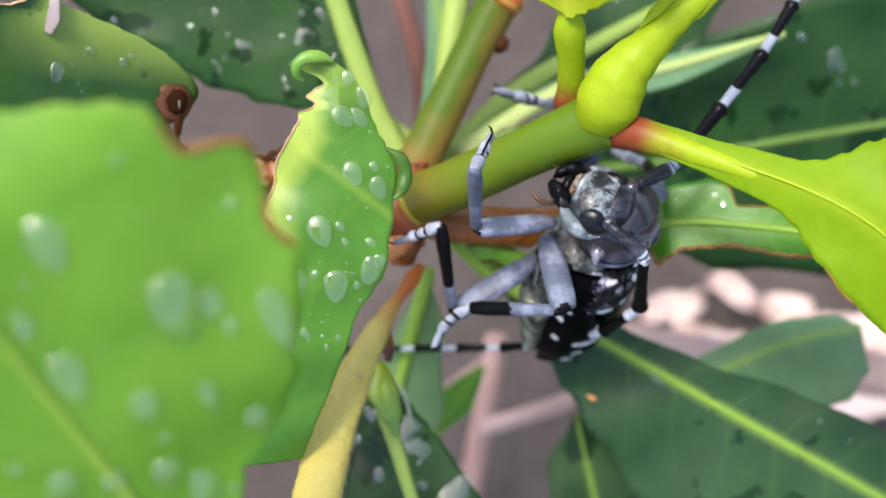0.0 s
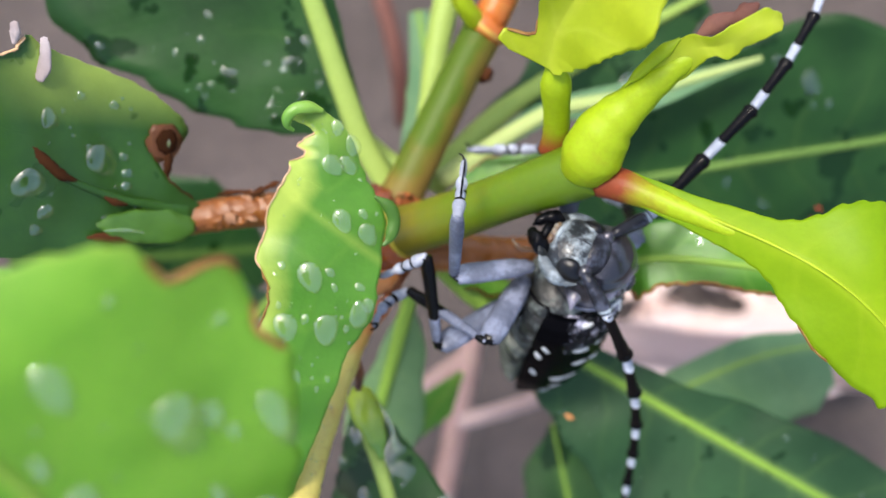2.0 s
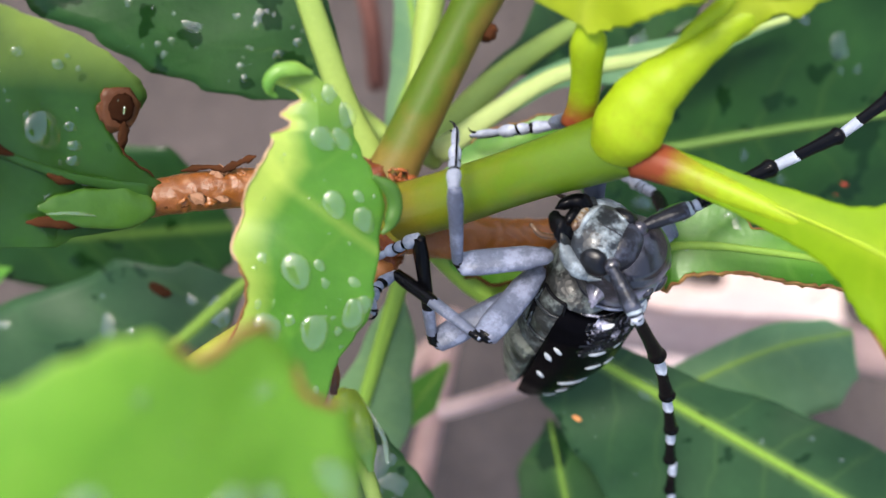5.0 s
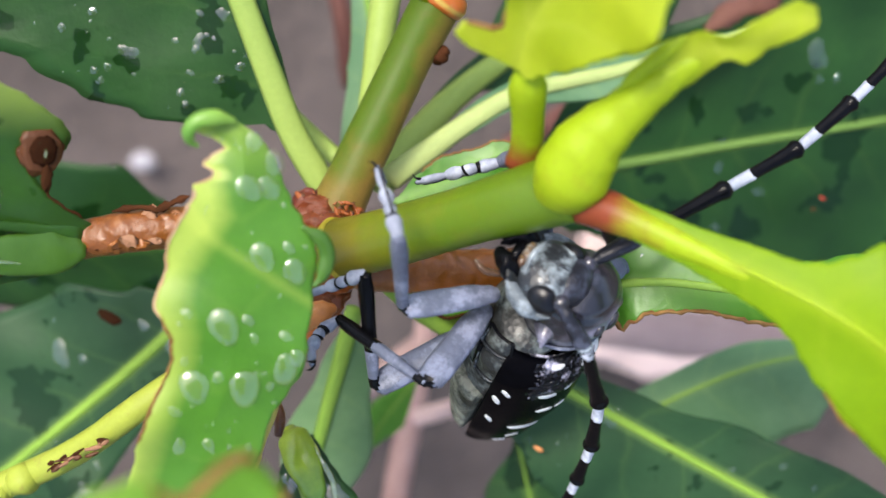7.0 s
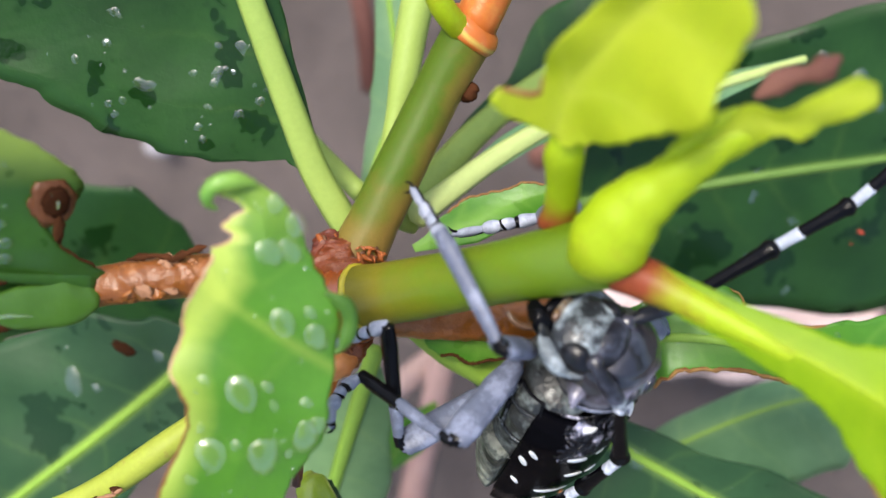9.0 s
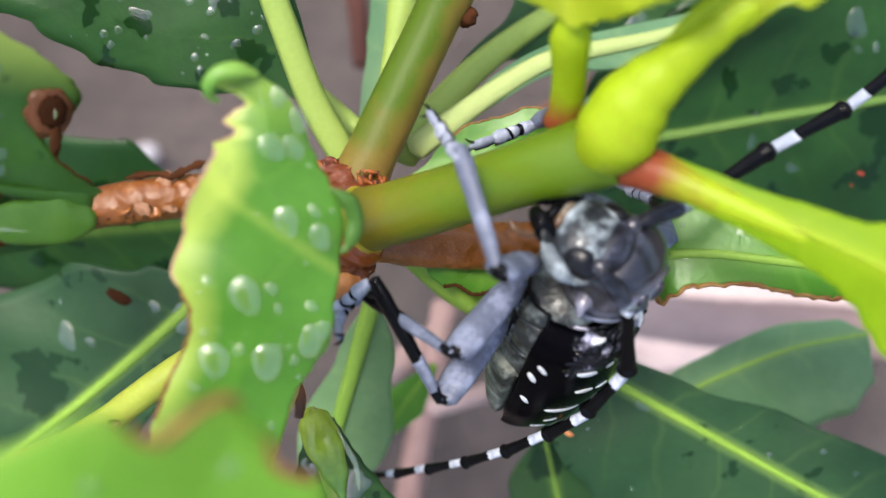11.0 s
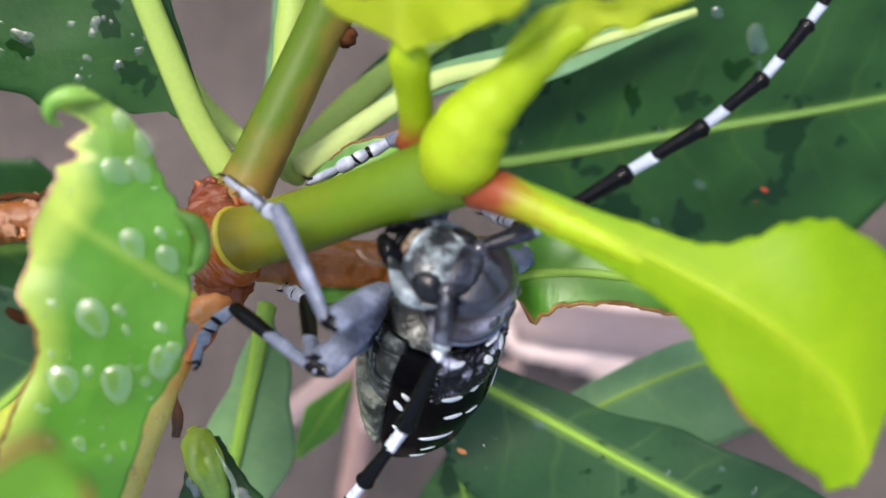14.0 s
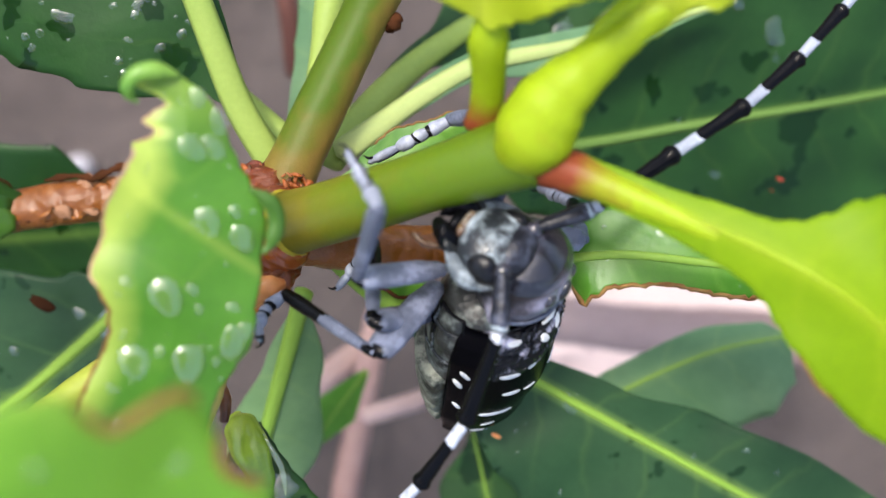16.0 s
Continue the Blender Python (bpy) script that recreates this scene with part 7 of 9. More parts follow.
    walk(limb_sets['hind_leg_left'][1], [
        (0, reach(-5.45, 9.54, -6.85, 2.57, 7.63, -9.92)),
        (0.5, reach(-5.56, 9.77, -6.28, 2.22, 7.40, -9.63)),
        (1, reach(-4.68, 9.78, -6.82, 3.46, 7.90, -9.59)),
        (1.5, reach(-3.57, 10.17, -6.36, 4.10, 7.63, -9.84)),
        (2, reach(-3.05, 10.21, -6.31, 4.57, 7.58, -9.84)),
        (2.5, reach(-5.01, 9.64, -6.93, 2.46, 6.87, -10.67)),
        (3, reach(-5.20, 9.59, -6.91, 2.14, 6.82, -10.89)),
        (3.5, reach(-5.26, 9.68, -6.71, 1.91, 6.92, -11.00)),
        (6, reach(-5.18, 9.70, -6.71, 1.89, 6.80, -11.08)),
        (6.5, reach(-5.21, 9.70, -6.69, 1.93, 6.78, -10.92)),
        (7, reach(-5.15, 9.70, -6.74, 2.00, 6.55, -10.80)),
        (7.5, reach(-4.02, 10.05, -6.52, 3.27, 6.96, -10.36)),
        (8, reach(-2.59, 10.36, -5.89, 5.14, 7.94, -9.34)),
        (8.5, reach(-2.65, 10.37, -5.87, 5.30, 8.36, -9.08)),
        (9, reach(-5.18, 9.90, -6.26, 1.63, 6.79, -10.88)),
        (9.5, reach(-5.38, 10.02, -5.80, 2.19, 8.14, -9.87)),
        (9.75, reach(-5.70, 10.28, -4.20, 1.89, 9.87, -8.63)),
        (10, reach(-5.90, 10.22, -2.56, 1.48, 11.30, -7.22)),
        (10.83, reach(-4.69, 10.61, -2.86, 0.26, 9.37, -10.04)),
        (11.67, reach(-3.40, 10.79, -3.19, -3.81, 6.81, -11.03)),
        (12.5, reach(-2.13, 10.75, -3.52, -6.27, 5.93, -9.61)),
        (12.75, reach(-2.29, 10.75, -2.81, -8.68, 7.35, -7.82)),
        (13, reach(-2.46, 10.69, -2.11, -10.42, 9.07, -5.51)),
        (13.17, reach(-1.06, 10.52, -2.52, -8.71, 7.98, -6.05)),
        (13.33, reach(0.32, 10.07, -2.96, -6.91, 6.62, -6.59)),
        (13.5, reach(1.55, 9.38, -3.40, -5.20, 5.09, -7.08)),
        (14, reach(1.87, 9.13, -3.75, -3.06, 3.42, -8.28)),
        (14.5, reach(1.83, 9.15, -3.96, -1.50, 2.75, -9.01)),
        (15, reach(2.30, 8.76, -3.95, -0.64, 1.97, -8.72)),
        (15.5, reach(2.65, 8.42, -4.02, -0.92, 1.87, -8.68)),
        (16, reach(2.81, 8.20, -4.39, -1.05, 1.72, -8.92)),
    ])
    walk(limb_sets['hind_leg_left'][2], [
        (0, reach(2.57, 7.63, -9.92, -0.70, 9.11, -12.79)),
        (0.5, reach(2.22, 7.40, -9.63, -0.68, 9.43, -12.57)),
        (1, reach(3.46, 7.90, -9.59, 0.52, 9.90, -12.50)),
        (1.5, reach(4.10, 7.63, -9.84, 0.93, 9.49, -12.60)),
        (2, reach(4.57, 7.58, -9.84, 1.33, 9.53, -12.46)),
        (2.5, reach(2.46, 6.87, -10.67, -0.72, 8.83, -13.35)),
        (3, reach(2.14, 6.82, -10.89, -1.34, 8.53, -13.37)),
        (3.5, reach(1.91, 6.92, -11.00, -1.69, 8.67, -13.28)),
        (6, reach(1.89, 6.80, -11.08, -1.63, 8.69, -13.36)),
        (6.5, reach(1.93, 6.78, -10.92, -1.51, 8.72, -13.28)),
        (7, reach(2.00, 6.55, -10.80, -1.23, 8.47, -13.45)),
        (7.5, reach(3.27, 6.96, -10.36, -0.17, 8.51, -12.99)),
        (8, reach(5.14, 7.94, -9.34, 2.48, 10.36, -12.21)),
        (8.5, reach(5.30, 8.36, -9.08, 2.50, 10.62, -11.94)),
        (9, reach(1.63, 6.79, -10.88, -1.75, 8.68, -13.36)),
        (9.5, reach(2.19, 8.14, -9.87, -1.03, 7.90, -13.14)),
        (9.75, reach(1.89, 9.87, -8.63, -1.52, 11.62, -11.18)),
        (10, reach(1.48, 11.30, -7.22, -1.38, 14.66, -8.50)),
        (10.83, reach(0.26, 9.37, -10.04, -2.96, 12.32, -11.50)),
        (11.67, reach(-3.81, 6.81, -11.03, -7.32, 9.30, -12.65)),
        (12.5, reach(-6.27, 5.93, -9.61, -10.02, 7.92, -11.37)),
        (12.75, reach(-8.68, 7.35, -7.82, -12.54, 9.84, -7.97)),
        (13, reach(-10.42, 9.07, -5.51, -13.87, 11.73, -4.03)),
        (13.17, reach(-8.71, 7.98, -6.05, -12.73, 10.15, -6.54)),
        (13.33, reach(-6.91, 6.62, -6.59, -10.35, 7.42, -9.54)),
        (13.5, reach(-5.20, 5.09, -7.08, -7.33, 4.66, -11.13)),
        (14, reach(-3.06, 3.42, -8.28, -6.39, 1.98, -11.11)),
        (14.5, reach(-1.50, 2.75, -9.01, -5.32, 2.25, -11.51)),
        (15, reach(-0.64, 1.97, -8.72, -4.41, 3.26, -11.01)),
        (15.5, reach(-0.92, 1.87, -8.68, -4.46, 2.92, -11.42)),
        (16, reach(-1.05, 1.72, -8.92, -4.75, 4.23, -10.01)),
    ])
    walk(limb_sets['fore_leg_right'][0], [
        (0, reach(3.50, -2.40, -2.80, 4.02, -7.72, -6.50)),
        (0.12, reach(3.50, -2.40, -2.80, 4.03, -7.74, -6.47)),
        (0.25, reach(3.50, -2.40, -2.80, 4.04, -7.76, -6.43)),
        (0.38, reach(3.50, -2.40, -2.80, 4.04, -7.78, -6.40)),
        (0.5, reach(3.50, -2.40, -2.80, 4.05, -7.81, -6.37)),
        (0.75, reach(3.50, -2.40, -2.80, 4.20, -7.81, -6.33)),
        (1, reach(3.50, -2.40, -2.80, 4.35, -7.81, -6.29)),
        (1.12, reach(3.50, -2.40, -2.80, 4.53, -7.79, -6.28)),
        (1.25, reach(3.50, -2.40, -2.80, 4.71, -7.77, -6.26)),
        (1.38, reach(3.50, -2.40, -2.80, 4.89, -7.74, -6.23)),
        (1.5, reach(3.50, -2.40, -2.80, 5.07, -7.71, -6.21)),
        (2, reach(3.50, -2.40, -2.80, 5.71, -7.47, -6.21)),
        (2.5, reach(3.50, -2.40, -2.80, 6.22, -6.91, -6.61)),
        (3, reach(3.50, -2.40, -2.80, 6.65, -6.36, -6.87)),
        (3.5, reach(3.50, -2.40, -2.80, 6.56, -6.46, -6.85)),
        (6, reach(3.50, -2.40, -2.80, 8.34, -5.05, -6.24)),
        (6.5, reach(3.50, -2.40, -2.80, 8.50, -4.94, -6.08)),
        (7, reach(3.50, -2.40, -2.80, 8.40, -5.08, -6.14)),
        (7.5, reach(3.50, -2.40, -2.80, 8.47, -4.76, -6.25)),
        (8, reach(3.50, -2.40, -2.80, 8.49, -4.35, -6.48)),
        (8.5, reach(3.50, -2.40, -2.80, 8.50, -3.98, -6.64)),
        (9, reach(3.50, -2.40, -2.80, 8.25, -4.44, -6.74)),
        (9.5, reach(3.50, -2.40, -2.80, 8.31, -4.43, -6.67)),
        (10, reach(3.50, -2.40, -2.80, 7.82, -5.15, -6.80)),
        (12.5, reach(3.50, -2.40, -2.80, 5.47, -7.17, -6.75)),
        (13, reach(3.50, -2.40, -2.80, 6.55, -6.89, -6.38)),
        (13.5, reach(3.50, -2.40, -2.80, 7.72, -6.64, -5.35)),
        (14, reach(3.50, -2.40, -2.80, 8.42, -5.98, -5.09)),
        (14.5, reach(3.50, -2.40, -2.80, 8.39, -6.11, -4.92)),
        (15, reach(3.50, -2.40, -2.80, 8.59, -6.07, -4.48)),
        (15.5, reach(3.50, -2.40, -2.80, 8.65, -5.96, -4.54)),
        (16, reach(3.50, -2.40, -2.80, 8.43, -6.33, -4.38)),
    ])
    walk(limb_sets['fore_leg_right'][1], [
        (0, reach(4.02, -7.72, -6.50, -2.16, -10.39, -9.81)),
        (0.12, reach(4.03, -7.74, -6.47, -2.63, -10.93, -7.79)),
        (0.25, reach(4.04, -7.76, -6.43, -0.53, -10.81, -1.33)),
        (0.38, reach(4.04, -7.78, -6.40, 5.28, -8.21, 0.99)),
        (0.5, reach(4.05, -7.81, -6.37, 7.07, -7.25, 0.48)),
        (0.75, reach(4.20, -7.81, -6.33, 9.76, -7.15, -1.34)),
        (1, reach(4.35, -7.81, -6.29, 11.47, -7.16, -4.03)),
        (1.12, reach(4.53, -7.79, -6.28, 11.76, -8.26, -4.33)),
        (1.25, reach(4.71, -7.77, -6.26, 7.11, -14.73, -7.71)),
        (1.38, reach(4.89, -7.74, -6.23, -0.82, -11.66, -9.10)),
        (1.5, reach(5.07, -7.71, -6.21, -1.26, -10.64, -8.95)),
        (2, reach(5.71, -7.47, -6.21, -1.02, -9.57, -8.80)),
        (2.5, reach(6.22, -6.91, -6.61, -0.53, -8.58, -9.42)),
        (3, reach(6.65, -6.36, -6.87, -0.22, -8.15, -9.30)),
        (3.5, reach(6.56, -6.46, -6.85, -0.23, -8.53, -9.26)),
        (6, reach(8.34, -5.05, -6.24, 1.71, -7.26, -8.98)),
        (6.5, reach(8.50, -4.94, -6.08, 1.91, -7.19, -8.86)),
        (7, reach(8.40, -5.08, -6.14, 1.59, -7.05, -8.60)),
        (7.5, reach(8.47, -4.76, -6.25, 1.68, -6.69, -8.77)),
        (8, reach(8.49, -4.35, -6.48, 1.64, -6.08, -8.99)),
        (8.5, reach(8.50, -3.98, -6.64, 1.66, -6.06, -8.89)),
        (9, reach(8.25, -4.44, -6.74, 1.35, -6.86, -8.40)),
        (9.5, reach(8.31, -4.43, -6.67, 1.41, -6.81, -8.35)),
        (10, reach(7.82, -5.15, -6.80, 0.93, -7.30, -8.86)),
        (12.5, reach(5.47, -7.17, -6.75, -1.32, -8.72, -9.53)),
        (13, reach(6.55, -6.89, -6.38, -0.31, -8.28, -9.07)),
        (13.5, reach(7.72, -6.64, -5.35, 1.45, -7.68, -9.33)),
        (14, reach(8.42, -5.98, -5.09, 2.38, -7.22, -9.37)),
        (14.5, reach(8.39, -6.11, -4.92, 2.50, -7.24, -9.42)),
        (15, reach(8.59, -6.07, -4.48, 2.78, -7.17, -9.10)),
        (15.5, reach(8.65, -5.96, -4.54, 2.81, -7.14, -9.09)),
        (16, reach(8.43, -6.33, -4.38, 2.68, -7.47, -9.06)),
    ])
    walk(limb_sets['fore_leg_right'][2], [
        (0, reach(-2.16, -10.39, -9.81, 1.15, -6.72, -13.22)),
        (0.12, reach(-2.63, -10.93, -7.79, 1.35, -7.63, -10.84)),
        (0.25, reach(-0.53, -10.81, -1.33, 4.06, -7.97, -3.94)),
        (0.38, reach(5.28, -8.21, 0.99, 10.38, -5.88, -1.13)),
        (0.5, reach(7.07, -7.25, 0.48, 12.57, -5.46, -1.12)),
        (0.75, reach(9.76, -7.15, -1.34, 15.26, -6.00, -3.44)),
        (1, reach(11.47, -7.16, -4.03, 16.87, -6.67, -6.60)),
        (1.12, reach(11.76, -8.26, -4.33, 16.40, -7.40, -8.04)),
        (1.25, reach(7.11, -14.73, -7.71, 10.55, -13.51, -12.48)),
        (1.38, reach(-0.82, -11.66, -9.10, 1.15, -10.18, -14.56)),
        (1.5, reach(-1.26, -10.64, -8.95, -0.68, -9.02, -14.69)),
        (2, reach(-1.02, -9.57, -8.80, -1.64, -6.37, -13.83)),
        (2.5, reach(-0.53, -8.58, -9.42, -1.27, -5.27, -14.38)),
        (3, reach(-0.22, -8.15, -9.30, -0.95, -4.96, -14.33)),
        (3.5, reach(-0.23, -8.53, -9.26, -1.24, -5.09, -14.07)),
        (6, reach(1.71, -7.26, -8.98, 0.26, -3.30, -13.24)),
        (6.5, reach(1.91, -7.19, -8.86, 0.34, -3.12, -12.97)),
        (7, reach(1.59, -7.05, -8.60, 0.03, -2.83, -12.57)),
        (7.5, reach(1.68, -6.69, -8.77, 0.00, -2.15, -12.30)),
        (8, reach(1.64, -6.08, -8.99, -0.06, -1.35, -12.27)),
        (8.5, reach(1.66, -6.06, -8.89, -0.16, -1.30, -12.07)),
        (9, reach(1.35, -6.86, -8.40, -0.22, -2.59, -12.32)),
        (9.5, reach(1.41, -6.81, -8.35, 0.45, -1.99, -11.79)),
        (10, reach(0.93, -7.30, -8.86, 0.84, -1.98, -11.63)),
        (12.5, reach(-1.32, -8.72, -9.53, 1.25, -3.45, -10.80)),
        (13, reach(-0.31, -8.28, -9.07, 1.89, -2.95, -10.74)),
        (13.5, reach(1.45, -7.68, -9.33, 2.30, -2.18, -11.57)),
        (14, reach(2.38, -7.22, -9.37, 1.07, -2.02, -12.05)),
        (14.5, reach(2.50, -7.24, -9.42, 1.54, -1.90, -11.99)),
        (15, reach(2.78, -7.17, -9.10, 1.56, -1.85, -11.60)),
        (15.5, reach(2.81, -7.14, -9.09, 0.95, -2.12, -11.81)),
        (16, reach(2.68, -7.47, -9.06, 0.96, -2.56, -12.05)),
    ])
    walk(limb_sets['ant_left'][0], [
        (0, reach(6.20, 2.70, 0.90, 5.15, 2.94, 4.12)),
        (0.5, reach(6.20, 2.70, 0.90, 4.91, 3.43, 3.96)),
        (1, reach(6.20, 2.70, 0.90, 4.04, 3.58, 3.37)),
        (1.25, reach(6.20, 2.70, 0.90, 4.16, 3.45, 3.51)),
        (1.5, reach(6.20, 2.70, 0.90, 4.29, 3.31, 3.64)),
        (2, reach(6.20, 2.70, 0.90, 4.60, 3.75, 3.71)),
        (2.5, reach(6.20, 2.70, 0.90, 5.11, 3.78, 3.93)),
        (3, reach(6.20, 2.70, 0.90, 5.35, 3.91, 3.96)),
        (3.5, reach(6.20, 2.70, 0.90, 5.46, 3.98, 3.96)),
        (6, reach(6.20, 2.70, 0.90, 5.24, 4.11, 3.84)),
        (6.5, reach(6.20, 2.70, 0.90, 5.17, 4.06, 3.84)),
        (7, reach(6.20, 2.70, 0.90, 4.35, 3.27, 3.70)),
        (7.5, reach(6.20, 2.70, 0.90, 3.78, 2.89, 3.28)),
        (8, reach(6.20, 2.70, 0.90, 3.85, 2.75, 3.36)),
        (8.5, reach(6.20, 2.70, 0.90, 3.75, 2.79, 3.26)),
        (9, reach(6.20, 2.70, 0.90, 3.84, 2.46, 3.33)),
        (9.5, reach(6.20, 2.70, 0.90, 4.00, 2.01, 3.40)),
        (10, reach(6.20, 2.70, 0.90, 3.83, 2.08, 3.25)),
        (12.5, reach(6.20, 2.70, 0.90, 3.67, 2.29, 3.14)),
        (13, reach(6.20, 2.70, 0.90, 3.58, 2.98, 3.04)),
        (13.5, reach(6.20, 2.70, 0.90, 3.40, 4.37, 1.85)),
        (14, reach(6.20, 2.70, 0.90, 3.86, 4.79, 2.21)),
        (14.5, reach(6.20, 2.70, 0.90, 4.20, 5.05, 2.33)),
        (15, reach(6.20, 2.70, 0.90, 4.45, 5.26, 2.30)),
        (15.5, reach(6.20, 2.70, 0.90, 4.45, 5.19, 2.40)),
        (16, reach(6.20, 2.70, 0.90, 4.35, 5.11, 2.44)),
    ])
    walk(limb_sets['ant_left'][1], [
        (0, reach(5.15, 2.94, 4.12, -1.29, 3.12, 5.56)),
        (0.5, reach(4.91, 3.43, 3.96, -1.47, 3.81, 5.62)),
        (1, reach(4.04, 3.58, 3.37, -2.33, 3.66, 5.10)),
        (1.25, reach(4.16, 3.45, 3.51, -2.11, 3.32, 5.57)),
        (1.5, reach(4.29, 3.31, 3.64, -1.86, 2.98, 6.02)),
        (2, reach(4.60, 3.75, 3.71, -1.27, 3.03, 6.64)),
        (2.5, reach(5.11, 3.78, 3.93, -0.46, 2.56, 7.26)),
        (3, reach(5.35, 3.91, 3.96, -0.03, 2.73, 7.59)),
        (3.5, reach(5.46, 3.98, 3.96, -0.03, 2.71, 7.39)),
        (6, reach(5.24, 4.11, 3.84, -0.51, 2.58, 6.70)),
        (6.5, reach(5.17, 4.06, 3.84, -0.61, 2.78, 6.76)),
        (7, reach(4.35, 3.27, 3.70, -1.62, 2.71, 6.44)),
        (7.5, reach(3.78, 2.89, 3.28, -2.40, 2.66, 5.60)),
        (8, reach(3.85, 2.75, 3.36, -2.66, 3.22, 4.31)),
        (8.5, reach(3.75, 2.79, 3.26, -2.69, 2.89, 4.69)),
        (9, reach(3.84, 2.46, 3.33, -2.41, 2.15, 5.43)),
        (9.5, reach(4.00, 2.01, 3.40, -2.09, 1.25, 5.81)),
        (10, reach(3.83, 2.08, 3.25, -2.40, 1.65, 5.40)),
        (12.5, reach(3.67, 2.29, 3.14, -2.46, 3.48, 5.26)),
        (13, reach(3.58, 2.98, 3.04, -2.54, 4.86, 4.66)),
        (13.5, reach(3.40, 4.37, 1.85, -2.70, 6.88, 2.20)),
        (14, reach(3.86, 4.79, 2.21, -2.07, 7.69, 2.27)),
        (14.5, reach(4.20, 5.05, 2.33, -1.49, 8.36, 2.74)),
        (15, reach(4.45, 5.26, 2.30, -1.04, 8.86, 2.96)),
        (15.5, reach(4.45, 5.19, 2.40, -1.01, 8.78, 3.39)),
        (16, reach(4.35, 5.11, 2.44, -1.02, 8.88, 3.10)),
    ])
    walk(limb_sets['ant_left'][2], [
        (0, reach(-1.29, 3.12, 5.56, -6.62, 3.61, 3.91)),
        (0.5, reach(-1.47, 3.81, 5.62, -6.84, 4.43, 4.15)),
        (1, reach(-2.33, 3.66, 5.10, -7.87, 4.46, 5.12)),
        (1.25, reach(-2.11, 3.32, 5.57, -7.62, 3.90, 6.41)),
        (1.5, reach(-1.86, 2.98, 6.02, -7.20, 3.32, 7.66)),
        (2, reach(-1.27, 3.03, 6.64, -6.39, 3.00, 8.91)),
        (2.5, reach(-0.46, 2.56, 7.26, -5.37, 2.08, 9.91)),
        (3, reach(-0.03, 2.73, 7.59, -4.89, 2.21, 10.34)),
        (3.5, reach(-0.03, 2.71, 7.39, -4.88, 2.25, 10.15)),
        (6, reach(-0.51, 2.58, 6.70, -5.68, 2.26, 8.83)),
        (6.5, reach(-0.61, 2.78, 6.76, -5.86, 2.78, 8.70)),
        (7, reach(-1.62, 2.71, 6.44, -7.03, 3.16, 7.84)),
        (7.5, reach(-2.40, 2.66, 5.60, -7.91, 3.30, 6.37)),
        (8, reach(-2.66, 3.22, 4.31, -8.18, 4.05, 3.81)),
        (8.5, reach(-2.69, 2.89, 4.69, -8.23, 3.61, 4.25)),
        (9, reach(-2.41, 2.15, 5.43, -7.89, 2.98, 4.63)),
        (9.5, reach(-2.09, 1.25, 5.81, -7.65, 1.94, 5.99)),
        (10, reach(-2.40, 1.65, 5.40, -7.89, 2.55, 4.74)),
        (12.5, reach(-2.46, 3.48, 5.26, -7.58, 5.68, 4.73)),
        (13, reach(-2.54, 4.86, 4.66, -7.60, 7.24, 4.37)),
        (13.5, reach(-2.70, 6.88, 2.20, -7.59, 9.36, 1.07)),
        (14, reach(-2.07, 7.69, 2.27, -6.94, 10.33, 1.45)),
        (14.5, reach(-1.49, 8.36, 2.74, -6.06, 11.50, 1.93)),
        (15, reach(-1.04, 8.86, 2.96, -5.42, 12.27, 2.27)),
        (15.5, reach(-1.01, 8.78, 3.39, -5.34, 12.28, 2.79)),
        (16, reach(-1.02, 8.88, 3.10, -5.29, 12.42, 2.36)),
    ])
